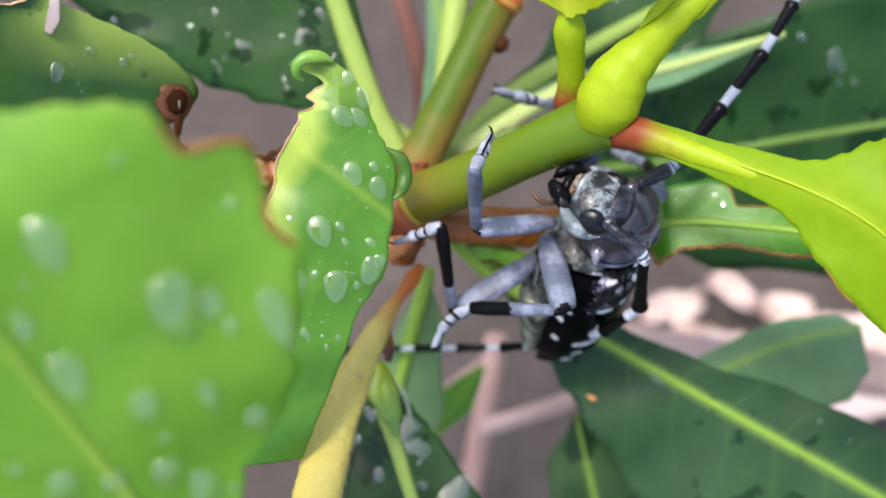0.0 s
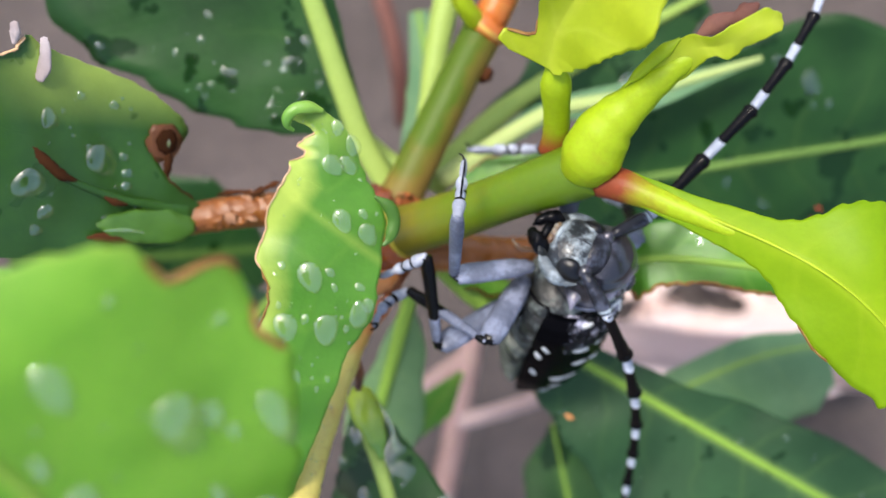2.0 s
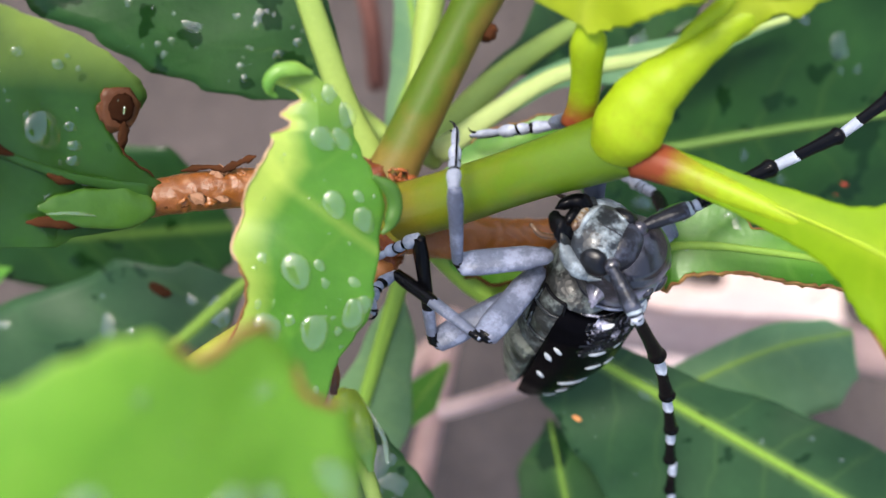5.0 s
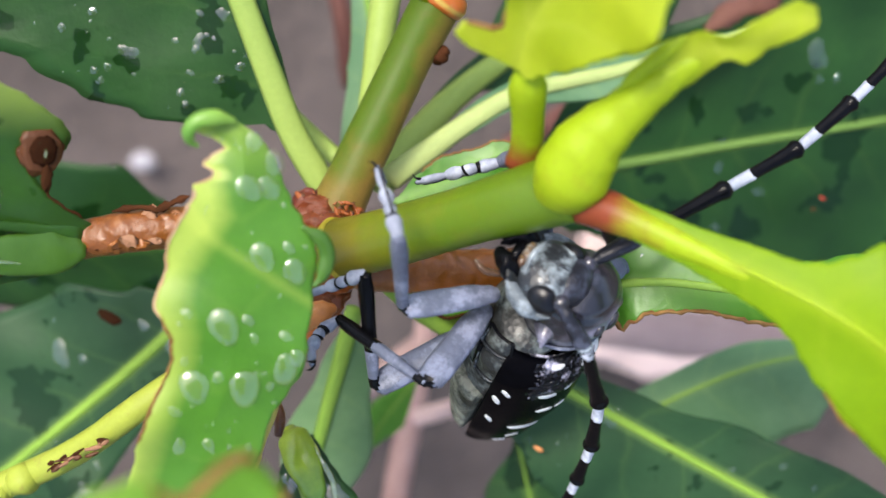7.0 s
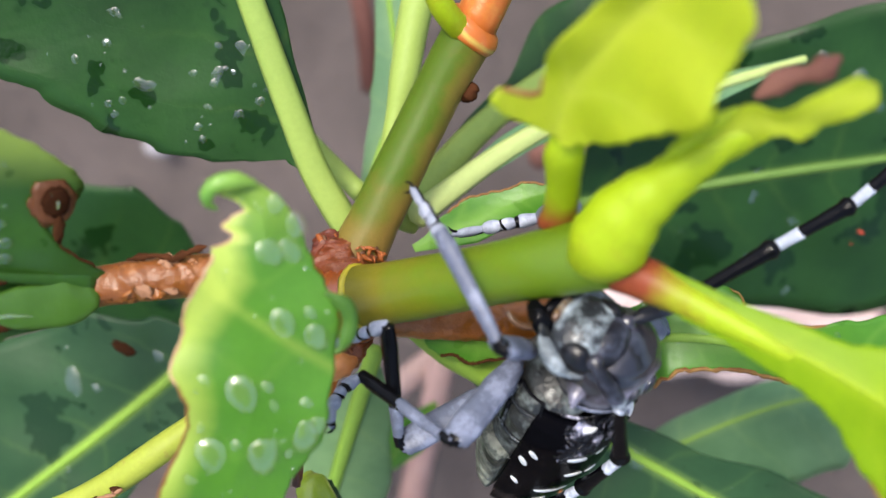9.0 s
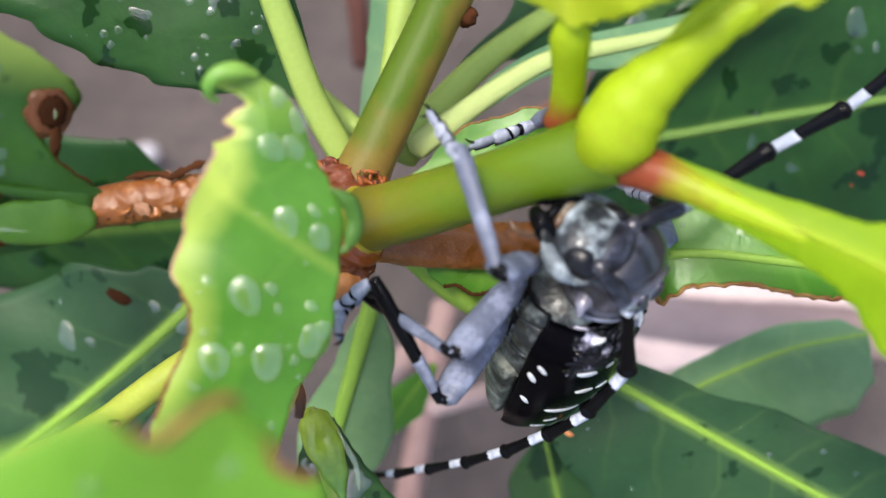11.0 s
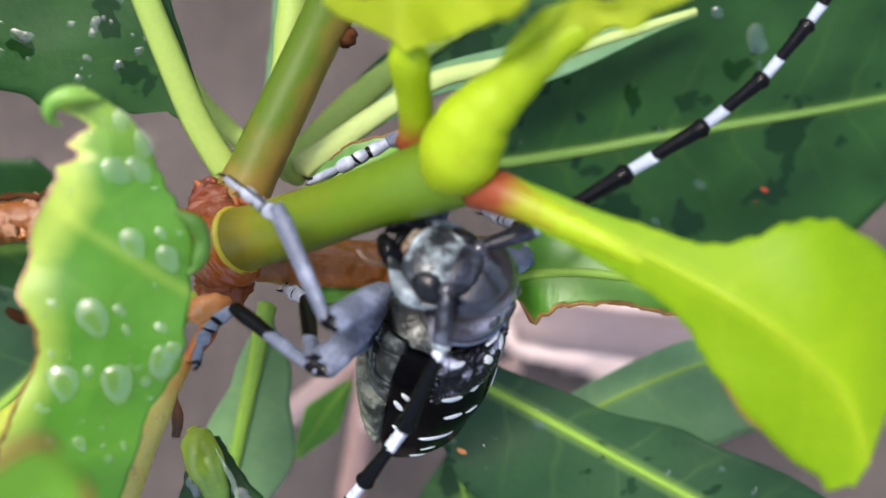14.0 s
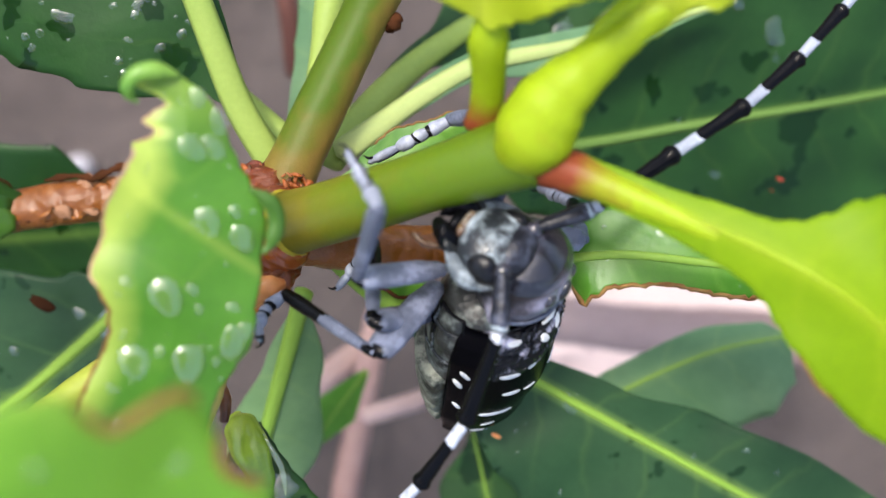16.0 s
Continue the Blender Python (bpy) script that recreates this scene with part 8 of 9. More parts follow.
    walk(limb_sets['ant_left'][3], [
        (0, reach(-6.62, 3.61, 3.91, -11.05, 3.58, 1.81)),
        (0.5, reach(-6.84, 4.43, 4.15, -11.38, 4.90, 2.37)),
        (1, reach(-7.87, 4.46, 5.12, -12.64, 4.91, 4.08)),
        (1.25, reach(-7.62, 3.90, 6.41, -12.49, 4.42, 6.38)),
        (1.5, reach(-7.20, 3.32, 7.66, -11.97, 3.89, 8.65)),
        (2, reach(-6.39, 3.00, 8.91, -11.00, 3.29, 10.55)),
        (2.5, reach(-5.37, 2.08, 9.91, -9.72, 1.85, 12.16)),
        (3, reach(-4.89, 2.21, 10.34, -9.23, 2.00, 12.60)),
        (3.5, reach(-4.88, 2.25, 10.15, -9.25, 2.16, 12.36)),
        (6, reach(-5.68, 2.26, 8.83, -10.29, 2.10, 10.48)),
        (6.5, reach(-5.86, 2.78, 8.70, -10.59, 3.16, 9.94)),
        (7, reach(-7.03, 3.16, 7.84, -11.82, 3.87, 8.58)),
        (7.5, reach(-7.91, 3.30, 6.37, -12.73, 4.11, 6.18)),
        (8, reach(-8.18, 4.05, 3.81, -12.82, 4.79, 2.43)),
        (8.5, reach(-8.23, 3.61, 4.25, -12.91, 4.32, 2.98)),
        (9, reach(-7.89, 2.98, 4.63, -12.59, 3.78, 3.48)),
        (9.5, reach(-7.65, 1.94, 5.99, -12.32, 2.70, 4.73)),
        (10, reach(-7.89, 2.55, 4.74, -12.51, 3.38, 3.35)),
        (12.5, reach(-7.58, 5.68, 4.73, -11.79, 7.50, 2.98)),
        (13, reach(-7.60, 7.24, 4.37, -11.74, 9.33, 2.78)),
        (13.5, reach(-7.59, 9.36, 1.07, -11.69, 11.62, -0.38)),
        (14, reach(-6.94, 10.33, 1.45, -11.09, 12.78, 0.57)),
        (14.5, reach(-6.06, 11.50, 1.93, -9.88, 14.25, 0.58)),
        (15, reach(-5.42, 12.27, 2.27, -9.11, 15.25, 1.00)),
        (15.5, reach(-5.34, 12.28, 2.79, -8.93, 15.36, 1.53)),
        (16, reach(-5.29, 12.42, 2.36, -8.82, 15.55, 1.04)),
    ])
    walk(limb_sets['ant_left'][4], [
        (0, reach(-11.05, 3.58, 1.81, -14.90, 3.70, -0.69)),
        (0.5, reach(-11.38, 4.90, 2.37, -15.54, 4.99, 0.41)),
        (1, reach(-12.64, 4.91, 4.08, -16.52, 6.36, 2.09)),
        (1.25, reach(-12.49, 4.42, 6.38, -16.88, 5.62, 5.70)),
        (1.5, reach(-11.97, 3.89, 8.65, -16.44, 4.73, 9.33)),
        (2, reach(-11.00, 3.29, 10.55, -15.37, 3.99, 11.81)),
        (2.5, reach(-9.72, 1.85, 12.16, -13.90, 2.11, 14.06)),
        (3, reach(-9.23, 2.00, 12.60, -13.39, 2.07, 14.56)),
        (3.5, reach(-9.25, 2.16, 12.36, -13.47, 2.45, 14.18)),
        (6, reach(-10.29, 2.10, 10.48, -14.67, 2.22, 11.86)),
        (6.5, reach(-10.59, 3.16, 9.94, -15.09, 3.74, 10.66)),
        (7, reach(-11.82, 3.87, 8.58, -16.32, 4.62, 9.13)),
        (7.5, reach(-12.73, 4.11, 6.18, -17.20, 4.97, 5.50)),
        (8, reach(-12.82, 4.79, 2.43, -17.10, 5.51, 0.90)),
        (8.5, reach(-12.91, 4.32, 2.98, -17.25, 4.97, 1.62)),
        (9, reach(-12.59, 3.78, 3.48, -16.99, 4.54, 2.39)),
        (9.5, reach(-12.32, 2.70, 4.73, -16.64, 3.38, 3.31)),
        (10, reach(-12.51, 3.38, 3.35, -16.74, 4.21, 1.73)),
        (12.5, reach(-11.79, 7.50, 2.98, -15.55, 9.29, 1.05)),
        (13, reach(-11.74, 9.33, 2.78, -15.60, 11.28, 1.21)),
        (13.5, reach(-11.69, 11.62, -0.38, -15.49, 13.70, -1.93)),
        (14, reach(-11.09, 12.78, 0.57, -14.99, 15.08, -0.27)),
        (14.5, reach(-9.88, 14.25, 0.58, -13.48, 16.83, -0.67)),
        (15, reach(-9.11, 15.25, 1.00, -12.57, 18.04, -0.18)),
        (15.5, reach(-8.93, 15.36, 1.53, -12.31, 18.25, 0.35)),
        (16, reach(-8.82, 15.55, 1.04, -12.14, 18.49, -0.19)),
    ])
    walk(limb_sets['ant_left'][5], [
        (0, reach(-14.90, 3.70, -0.69, -18.22, 4.17, -3.55)),
        (0.5, reach(-15.54, 4.99, 0.41, -19.11, 5.60, -2.09)),
        (1, reach(-16.52, 6.36, 2.09, -19.69, 8.36, -0.22)),
        (1.25, reach(-16.88, 5.62, 5.70, -20.57, 7.68, 4.50)),
        (1.5, reach(-16.44, 4.73, 9.33, -20.38, 6.69, 9.34)),
        (2, reach(-15.37, 3.99, 11.81, -19.51, 4.96, 12.93)),
        (2.5, reach(-13.90, 2.11, 14.06, -17.94, 2.82, 15.64)),
        (3, reach(-13.39, 2.07, 14.56, -17.41, 2.32, 16.32)),
        (3.5, reach(-13.47, 2.45, 14.18, -17.51, 3.13, 15.77)),
        (6, reach(-14.67, 2.22, 11.86, -18.89, 2.47, 13.10)),
        (6.5, reach(-15.09, 3.74, 10.66, -19.41, 4.34, 11.26)),
        (7, reach(-16.32, 4.62, 9.13, -20.63, 5.32, 9.67)),
        (7.5, reach(-17.20, 4.97, 5.50, -21.48, 5.78, 4.89)),
        (8, reach(-17.10, 5.51, 0.90, -21.20, 6.19, -0.56)),
        (8.5, reach(-17.25, 4.97, 1.62, -21.41, 5.60, 0.33)),
        (9, reach(-16.99, 4.54, 2.39, -21.21, 5.26, 1.35)),
        (9.5, reach(-16.64, 3.38, 3.31, -20.78, 4.02, 1.97)),
        (10, reach(-16.74, 4.21, 1.73, -20.66, 5.02, -0.09)),
        (12.5, reach(-15.55, 9.29, 1.05, -18.97, 10.92, -1.18)),
        (13, reach(-15.60, 11.28, 1.21, -19.29, 13.14, -0.29)),
        (13.5, reach(-15.49, 13.70, -1.93, -19.12, 15.70, -3.41)),
        (14, reach(-14.99, 15.08, -0.27, -18.72, 17.27, -1.06)),
        (14.5, reach(-13.48, 16.83, -0.67, -16.92, 19.30, -1.87)),
        (15, reach(-12.57, 18.04, -0.18, -15.88, 20.71, -1.30)),
        (15.5, reach(-12.31, 18.25, 0.35, -15.54, 21.02, -0.78)),
        (16, reach(-12.14, 18.49, -0.19, -15.32, 21.30, -1.36)),
    ])
    walk(limb_sets['ant_left'][6], [
        (0, reach(-18.22, 4.17, -3.55, -19.22, 6.09, -7.15)),
        (0.5, reach(-19.11, 5.60, -2.09, -19.95, 7.94, -5.47)),
        (1, reach(-19.69, 8.36, -0.22, -21.65, 10.71, -3.10)),
        (1.25, reach(-20.57, 7.68, 4.50, -23.52, 10.16, 2.82)),
        (1.5, reach(-20.38, 6.69, 9.34, -23.90, 8.96, 9.09)),
        (2, reach(-19.51, 4.96, 12.93, -23.46, 5.89, 14.01)),
        (2.5, reach(-17.94, 2.82, 15.64, -21.80, 3.54, 17.14)),
        (3, reach(-17.41, 2.32, 16.32, -21.26, 2.58, 17.98)),
        (3.5, reach(-17.51, 3.13, 15.77, -21.38, 3.80, 17.28)),
        (6, reach(-18.89, 2.47, 13.10, -22.91, 2.70, 14.29)),
        (6.5, reach(-19.41, 4.34, 11.26, -23.53, 4.89, 11.86)),
        (7, reach(-20.63, 5.32, 9.67, -24.75, 5.99, 10.19)),
        (7.5, reach(-21.48, 5.78, 4.89, -25.57, 6.55, 4.31)),
        (8, reach(-21.20, 6.19, -0.56, -25.10, 6.84, -1.95)),
        (8.5, reach(-21.41, 5.60, 0.33, -25.38, 6.20, -0.90)),
        (9, reach(-21.21, 5.26, 1.35, -25.23, 5.96, 0.36)),
        (9.5, reach(-20.78, 4.02, 1.97, -24.74, 4.64, 0.69)),
        (10, reach(-20.66, 5.02, -0.09, -24.41, 5.79, -1.81)),
        (12.5, reach(-18.97, 10.92, -1.18, -22.09, 12.38, -3.59)),
        (13, reach(-19.29, 13.14, -0.29, -22.81, 14.92, -1.73)),
        (13.5, reach(-19.12, 15.70, -3.41, -22.59, 17.60, -4.83)),
        (14, reach(-18.72, 17.27, -1.06, -22.27, 19.37, -1.83)),
        (14.5, reach(-16.92, 19.30, -1.87, -20.20, 21.66, -3.01)),
        (15, reach(-15.88, 20.71, -1.30, -19.04, 23.26, -2.38)),
        (15.5, reach(-15.54, 21.02, -0.78, -18.63, 23.66, -1.85)),
        (16, reach(-15.32, 21.30, -1.36, -18.35, 23.99, -2.48)),
    ])
    walk(limb_sets['ant_left'][7], [
        (0, reach(-19.22, 6.09, -7.15, -20.46, 7.77, -10.56)),
        (0.5, reach(-19.95, 7.94, -5.47, -21.03, 10.04, -8.70)),
        (1, reach(-21.65, 10.71, -3.10, -23.76, 12.77, -5.80)),
        (1.25, reach(-23.52, 10.16, 2.82, -26.51, 12.30, 1.24)),
        (1.5, reach(-23.90, 8.96, 9.09, -27.39, 10.90, 8.83)),
        (2, reach(-23.46, 5.89, 14.01, -27.28, 6.61, 14.95)),
        (2.5, reach(-21.80, 3.54, 17.14, -25.54, 4.06, 18.45)),
        (3, reach(-21.26, 2.58, 17.98, -24.98, 2.68, 19.44)),
        (3.5, reach(-21.38, 3.80, 17.28, -25.12, 4.29, 18.60)),
        (6, reach(-22.91, 2.70, 14.29, -26.78, 2.77, 15.31)),
        (6.5, reach(-23.53, 4.89, 11.86, -27.48, 5.25, 12.36)),
        (7, reach(-24.75, 5.99, 10.19, -28.70, 6.45, 10.61)),
        (7.5, reach(-25.57, 6.55, 4.31, -29.49, 7.09, 3.74)),
        (8, reach(-25.10, 6.84, -1.95, -28.86, 7.26, -3.25)),
        (8.5, reach(-25.38, 6.20, -0.90, -29.19, 6.57, -2.06)),
        (9, reach(-25.23, 5.96, 0.36, -29.08, 6.42, -0.60)),
        (9.5, reach(-24.74, 4.64, 0.69, -28.52, 5.04, -0.54)),
        (10, reach(-24.41, 5.79, -1.81, -28.03, 6.34, -3.42)),
        (12.5, reach(-22.09, 12.38, -3.59, -25.18, 13.58, -5.83)),
        (13, reach(-22.81, 14.92, -1.73, -26.26, 16.40, -3.11)),
        (13.5, reach(-22.59, 17.60, -4.83, -26.00, 19.18, -6.18)),
        (14, reach(-22.27, 19.37, -1.83, -25.78, 21.13, -2.58)),
        (14.5, reach(-20.20, 21.66, -3.01, -23.48, 23.67, -4.11)),
        (15, reach(-19.04, 23.26, -2.38, -22.21, 25.46, -3.43)),
        (15.5, reach(-18.63, 23.66, -1.85, -21.73, 25.95, -2.91)),
        (16, reach(-18.35, 23.99, -2.48, -21.40, 26.32, -3.59)),
    ])
    walk(limb_sets['ant_left'][8], [
        (0, reach(-20.46, 7.77, -10.56, -21.90, 9.23, -13.76)),
        (0.5, reach(-21.03, 10.04, -8.70, -22.33, 11.90, -11.75)),
        (1, reach(-23.76, 12.77, -5.80, -25.97, 14.56, -8.32)),
        (1.25, reach(-26.51, 12.30, 1.24, -29.50, 14.11, -0.25)),
        (1.5, reach(-27.39, 10.90, 8.83, -30.81, 12.53, 8.56)),
        (2, reach(-27.28, 6.61, 14.95, -30.96, 7.14, 15.75)),
        (2.5, reach(-25.54, 4.06, 18.45, -29.15, 4.41, 19.59)),
        (3, reach(-24.98, 2.68, 19.44, -28.57, 2.67, 20.70)),
        (3.5, reach(-25.12, 4.29, 18.60, -28.73, 4.62, 19.73)),
        (6, reach(-26.78, 2.77, 15.31, -30.48, 2.72, 16.17)),
        (6.5, reach(-27.48, 5.25, 12.36, -31.26, 5.43, 12.75)),
        (7, reach(-28.70, 6.45, 10.61, -32.47, 6.72, 10.94)),
        (7.5, reach(-29.49, 7.09, 3.74, -33.24, 7.42, 3.19)),
        (8, reach(-28.86, 7.26, -3.25, -32.46, 7.49, -4.46)),
        (8.5, reach(-29.19, 6.57, -2.06, -32.83, 6.74, -3.15)),
        (9, reach(-29.08, 6.42, -0.60, -32.76, 6.69, -1.52)),
        (9.5, reach(-28.52, 5.04, -0.54, -32.13, 5.26, -1.71)),
        (10, reach(-28.03, 6.34, -3.42, -31.50, 6.69, -4.93)),
        (12.5, reach(-25.18, 13.58, -5.83, -28.21, 14.54, -7.92)),
        (13, reach(-26.26, 16.40, -3.11, -29.62, 17.60, -4.42)),
        (13.5, reach(-26.00, 19.18, -6.18, -29.33, 20.47, -7.47)),
        (14, reach(-25.78, 21.13, -2.58, -29.22, 22.58, -3.32)),
        (14.5, reach(-23.48, 23.67, -4.11, -26.71, 25.36, -5.18)),
        (15, reach(-22.21, 25.46, -3.43, -25.35, 27.33, -4.46)),
        (15.5, reach(-21.73, 25.95, -2.91, -24.81, 27.91, -3.96)),
        (16, reach(-21.40, 26.32, -3.59, -24.44, 28.33, -4.68)),
    ])
    walk(limb_sets['ant_left'][9], [
        (0, reach(-21.90, 9.23, -13.76, -23.48, 10.47, -16.75)),
        (0.5, reach(-22.33, 11.90, -11.75, -23.80, 13.51, -14.61)),
        (1, reach(-25.97, 14.56, -8.32, -28.24, 16.08, -10.66)),
        (1.25, reach(-29.50, 14.11, -0.25, -32.46, 15.64, -1.62)),
        (1.5, reach(-30.81, 12.53, 8.56, -34.14, 13.89, 8.29)),
        (2, reach(-30.96, 7.14, 15.75, -34.47, 7.50, 16.44)),
        (2.5, reach(-29.15, 4.41, 19.59, -32.61, 4.62, 20.57)),
        (3, reach(-28.57, 2.67, 20.70, -32.00, 2.54, 21.78)),
        (3.5, reach(-28.73, 4.62, 19.73, -32.19, 4.81, 20.71)),
        (6, reach(-30.48, 2.72, 16.17, -34.00, 2.55, 16.88)),
        (6.5, reach(-31.26, 5.43, 12.75, -34.85, 5.47, 13.06)),
        (7, reach(-32.47, 6.72, 10.94, -36.06, 6.83, 11.20)),
        (7.5, reach(-33.24, 7.42, 3.19, -36.80, 7.57, 2.65)),
        (8, reach(-32.46, 7.49, -4.46, -35.88, 7.54, -5.58)),
        (8.5, reach(-32.83, 6.74, -3.15, -36.28, 6.75, -4.17)),
        (9, reach(-32.76, 6.69, -1.52, -36.25, 6.78, -2.40)),
        (9.5, reach(-32.13, 5.26, -1.71, -35.55, 5.31, -2.82)),
        (10, reach(-31.50, 6.69, -4.93, -34.81, 6.87, -6.33)),
        (12.5, reach(-28.21, 14.54, -7.92, -31.15, 15.28, -9.86)),
        (13, reach(-29.62, 17.60, -4.42, -32.86, 18.56, -5.66)),
        (13.5, reach(-29.33, 20.47, -7.47, -32.56, 21.49, -8.70)),
        (14, reach(-29.22, 22.58, -3.32, -32.55, 23.75, -4.05)),
        (14.5, reach(-26.71, 25.36, -5.18, -29.86, 26.76, -6.21)),
        (15, reach(-25.35, 27.33, -4.46, -28.44, 28.90, -5.45)),
        (15.5, reach(-24.81, 27.91, -3.96, -27.84, 29.56, -4.97)),
        (16, reach(-24.44, 28.33, -4.68, -27.42, 30.03, -5.74)),
    ])
    walk(limb_sets['ant_right'][0], [
        (0, reach(6.10, -1.50, 0.95, 5.91, -4.53, 2.47)),
        (0.5, reach(6.10, -1.50, 0.95, 5.77, -4.48, 2.55)),
        (1, reach(6.10, -1.50, 0.95, 5.71, -4.57, 2.36)),
        (1.5, reach(6.10, -1.50, 0.95, 5.99, -4.65, 2.23)),
        (2, reach(6.10, -1.50, 0.95, 6.22, -4.50, 2.55)),
        (2.5, reach(6.10, -1.50, 0.95, 6.51, -4.39, 2.69)),
        (3, reach(6.10, -1.50, 0.95, 6.71, -4.33, 2.73)),
        (3.5, reach(6.10, -1.50, 0.95, 6.59, -4.24, 2.90)),
        (6, reach(6.10, -1.50, 0.95, 7.50, -4.05, 2.71)),
        (6.5, reach(6.10, -1.50, 0.95, 7.65, -3.96, 2.72)),
        (7, reach(6.10, -1.50, 0.95, 7.55, -4.14, 2.52)),
        (7.5, reach(6.10, -1.50, 0.95, 7.48, -4.09, 2.67)),
        (8, reach(6.10, -1.50, 0.95, 7.56, -4.03, 2.70)),
        (8.5, reach(6.10, -1.50, 0.95, 7.51, -4.04, 2.72)),
        (9, reach(6.10, -1.50, 0.95, 6.91, -4.34, 2.64)),
        (9.5, reach(6.10, -1.50, 0.95, 6.51, -4.36, 2.75)),
        (10, reach(6.10, -1.50, 0.95, 6.47, -4.47, 2.57)),
        (12.5, reach(6.10, -1.50, 0.95, 5.29, -4.43, 2.47)),
        (13, reach(6.10, -1.50, 0.95, 5.80, -4.49, 2.55)),
        (13.5, reach(6.10, -1.50, 0.95, 6.46, -4.27, 2.89)),
        (14, reach(6.10, -1.50, 0.95, 7.11, -3.98, 3.05)),
        (14.5, reach(6.10, -1.50, 0.95, 7.05, -4.04, 3.00)),
        (15, reach(6.10, -1.50, 0.95, 7.12, -3.95, 3.07)),
        (15.5, reach(6.10, -1.50, 0.95, 7.00, -4.07, 2.98)),
        (16, reach(6.10, -1.50, 0.95, 6.66, -4.11, 3.06)),
    ])
    walk(limb_sets['ant_right'][1], [
        (0, reach(5.91, -4.53, 2.47, 7.15, -10.96, 3.33)),
        (0.5, reach(5.77, -4.48, 2.55, 7.08, -10.86, 3.63)),
        (1, reach(5.71, -4.57, 2.36, 7.14, -10.90, 3.53)),
        (1.5, reach(5.99, -4.65, 2.23, 7.58, -10.98, 3.22)),
        (2, reach(6.22, -4.50, 2.55, 7.84, -10.77, 3.82)),
        (2.5, reach(6.51, -4.39, 2.69, 7.93, -10.71, 4.00)),
        (3, reach(6.71, -4.33, 2.73, 7.77, -10.22, 5.51)),
        (3.5, reach(6.59, -4.24, 2.90, 7.58, -10.14, 5.69)),
        (6, reach(7.50, -4.05, 2.71, 8.46, -9.87, 5.66)),
        (6.5, reach(7.65, -3.96, 2.72, 8.89, -9.73, 5.67)),
        (7, reach(7.55, -4.14, 2.52, 9.05, -9.93, 5.32)),
        (7.5, reach(7.48, -4.09, 2.67, 9.43, -9.98, 4.92)),
        (8, reach(7.56, -4.03, 2.70, 9.78, -9.70, 5.23)),
        (8.5, reach(7.51, -4.04, 2.72, 9.65, -9.82, 5.08)),
        (9, reach(6.91, -4.34, 2.64, 8.84, -10.17, 5.04)),
        (9.5, reach(6.51, -4.36, 2.75, 8.32, -10.34, 4.86)),
        (10, reach(6.47, -4.47, 2.57, 8.22, -10.42, 4.82)),
        (12.5, reach(5.29, -4.43, 2.47, 6.34, -10.63, 4.46)),
        (13, reach(5.80, -4.49, 2.55, 6.82, -10.49, 5.08)),
        (13.5, reach(6.46, -4.27, 2.89, 8.15, -10.13, 5.41)),
        (14, reach(7.11, -3.98, 3.05, 8.83, -9.75, 5.75)),
        (14.5, reach(7.05, -4.04, 3.00, 8.61, -9.96, 5.48)),
        (15, reach(7.12, -3.95, 3.07, 8.51, -9.86, 5.67)),
        (15.5, reach(7.00, -4.07, 2.98, 8.21, -10.10, 5.38)),
        (16, reach(6.66, -4.11, 3.06, 7.76, -10.18, 5.39)),
    ])
    walk(limb_sets['ant_right'][2], [
        (0, reach(7.15, -10.96, 3.33, 8.58, -16.34, 3.94)),
        (0.5, reach(7.08, -10.86, 3.63, 8.48, -16.19, 4.60)),
        (1, reach(7.14, -10.90, 3.53, 8.60, -16.24, 4.41)),
        (1.5, reach(7.58, -10.98, 3.22, 9.06, -16.29, 4.18)),
        (2, reach(7.84, -10.77, 3.82, 9.38, -16.03, 4.94)),
        (2.5, reach(7.93, -10.71, 4.00, 9.23, -15.99, 5.32)),
        (3, reach(7.77, -10.22, 5.51, 8.59, -15.22, 7.90)),
        (3.5, reach(7.58, -10.14, 5.69, 8.20, -15.11, 8.20)),
        (6, reach(8.46, -9.87, 5.66, 9.59, -14.87, 7.93)),
        (6.5, reach(8.89, -9.73, 5.67, 10.30, -14.73, 7.76)),
        (7, reach(9.05, -9.93, 5.32, 10.43, -14.82, 7.67)),
        (7.5, reach(9.43, -9.98, 4.92, 11.15, -14.88, 7.02)),
        (8, reach(9.78, -9.70, 5.23, 11.84, -14.49, 7.28)),
        (8.5, reach(9.65, -9.82, 5.08, 11.50, -14.63, 7.26)),
        (9, reach(8.84, -10.17, 5.04, 10.49, -15.07, 7.19)),
        (9.5, reach(8.32, -10.34, 4.86, 9.74, -15.32, 6.99)),
        (10, reach(8.22, -10.42, 4.82, 9.65, -15.38, 6.99)),
        (12.5, reach(6.34, -10.63, 4.46, 7.16, -15.65, 6.82)),
        (13, reach(6.82, -10.49, 5.08, 7.76, -15.49, 7.43)),
        (13.5, reach(8.15, -10.13, 5.41, 9.77, -15.00, 7.65)),
        (14, reach(8.83, -9.75, 5.75, 10.53, -14.52, 8.14)),
        (14.5, reach(8.61, -9.96, 5.48, 10.16, -14.89, 7.63)),
        (15, reach(8.51, -9.86, 5.67, 9.90, -14.76, 7.99)),
        (15.5, reach(8.21, -10.10, 5.38, 9.53, -15.14, 7.45)),
        (16, reach(7.76, -10.18, 5.39, 8.92, -15.24, 7.48)),
    ])
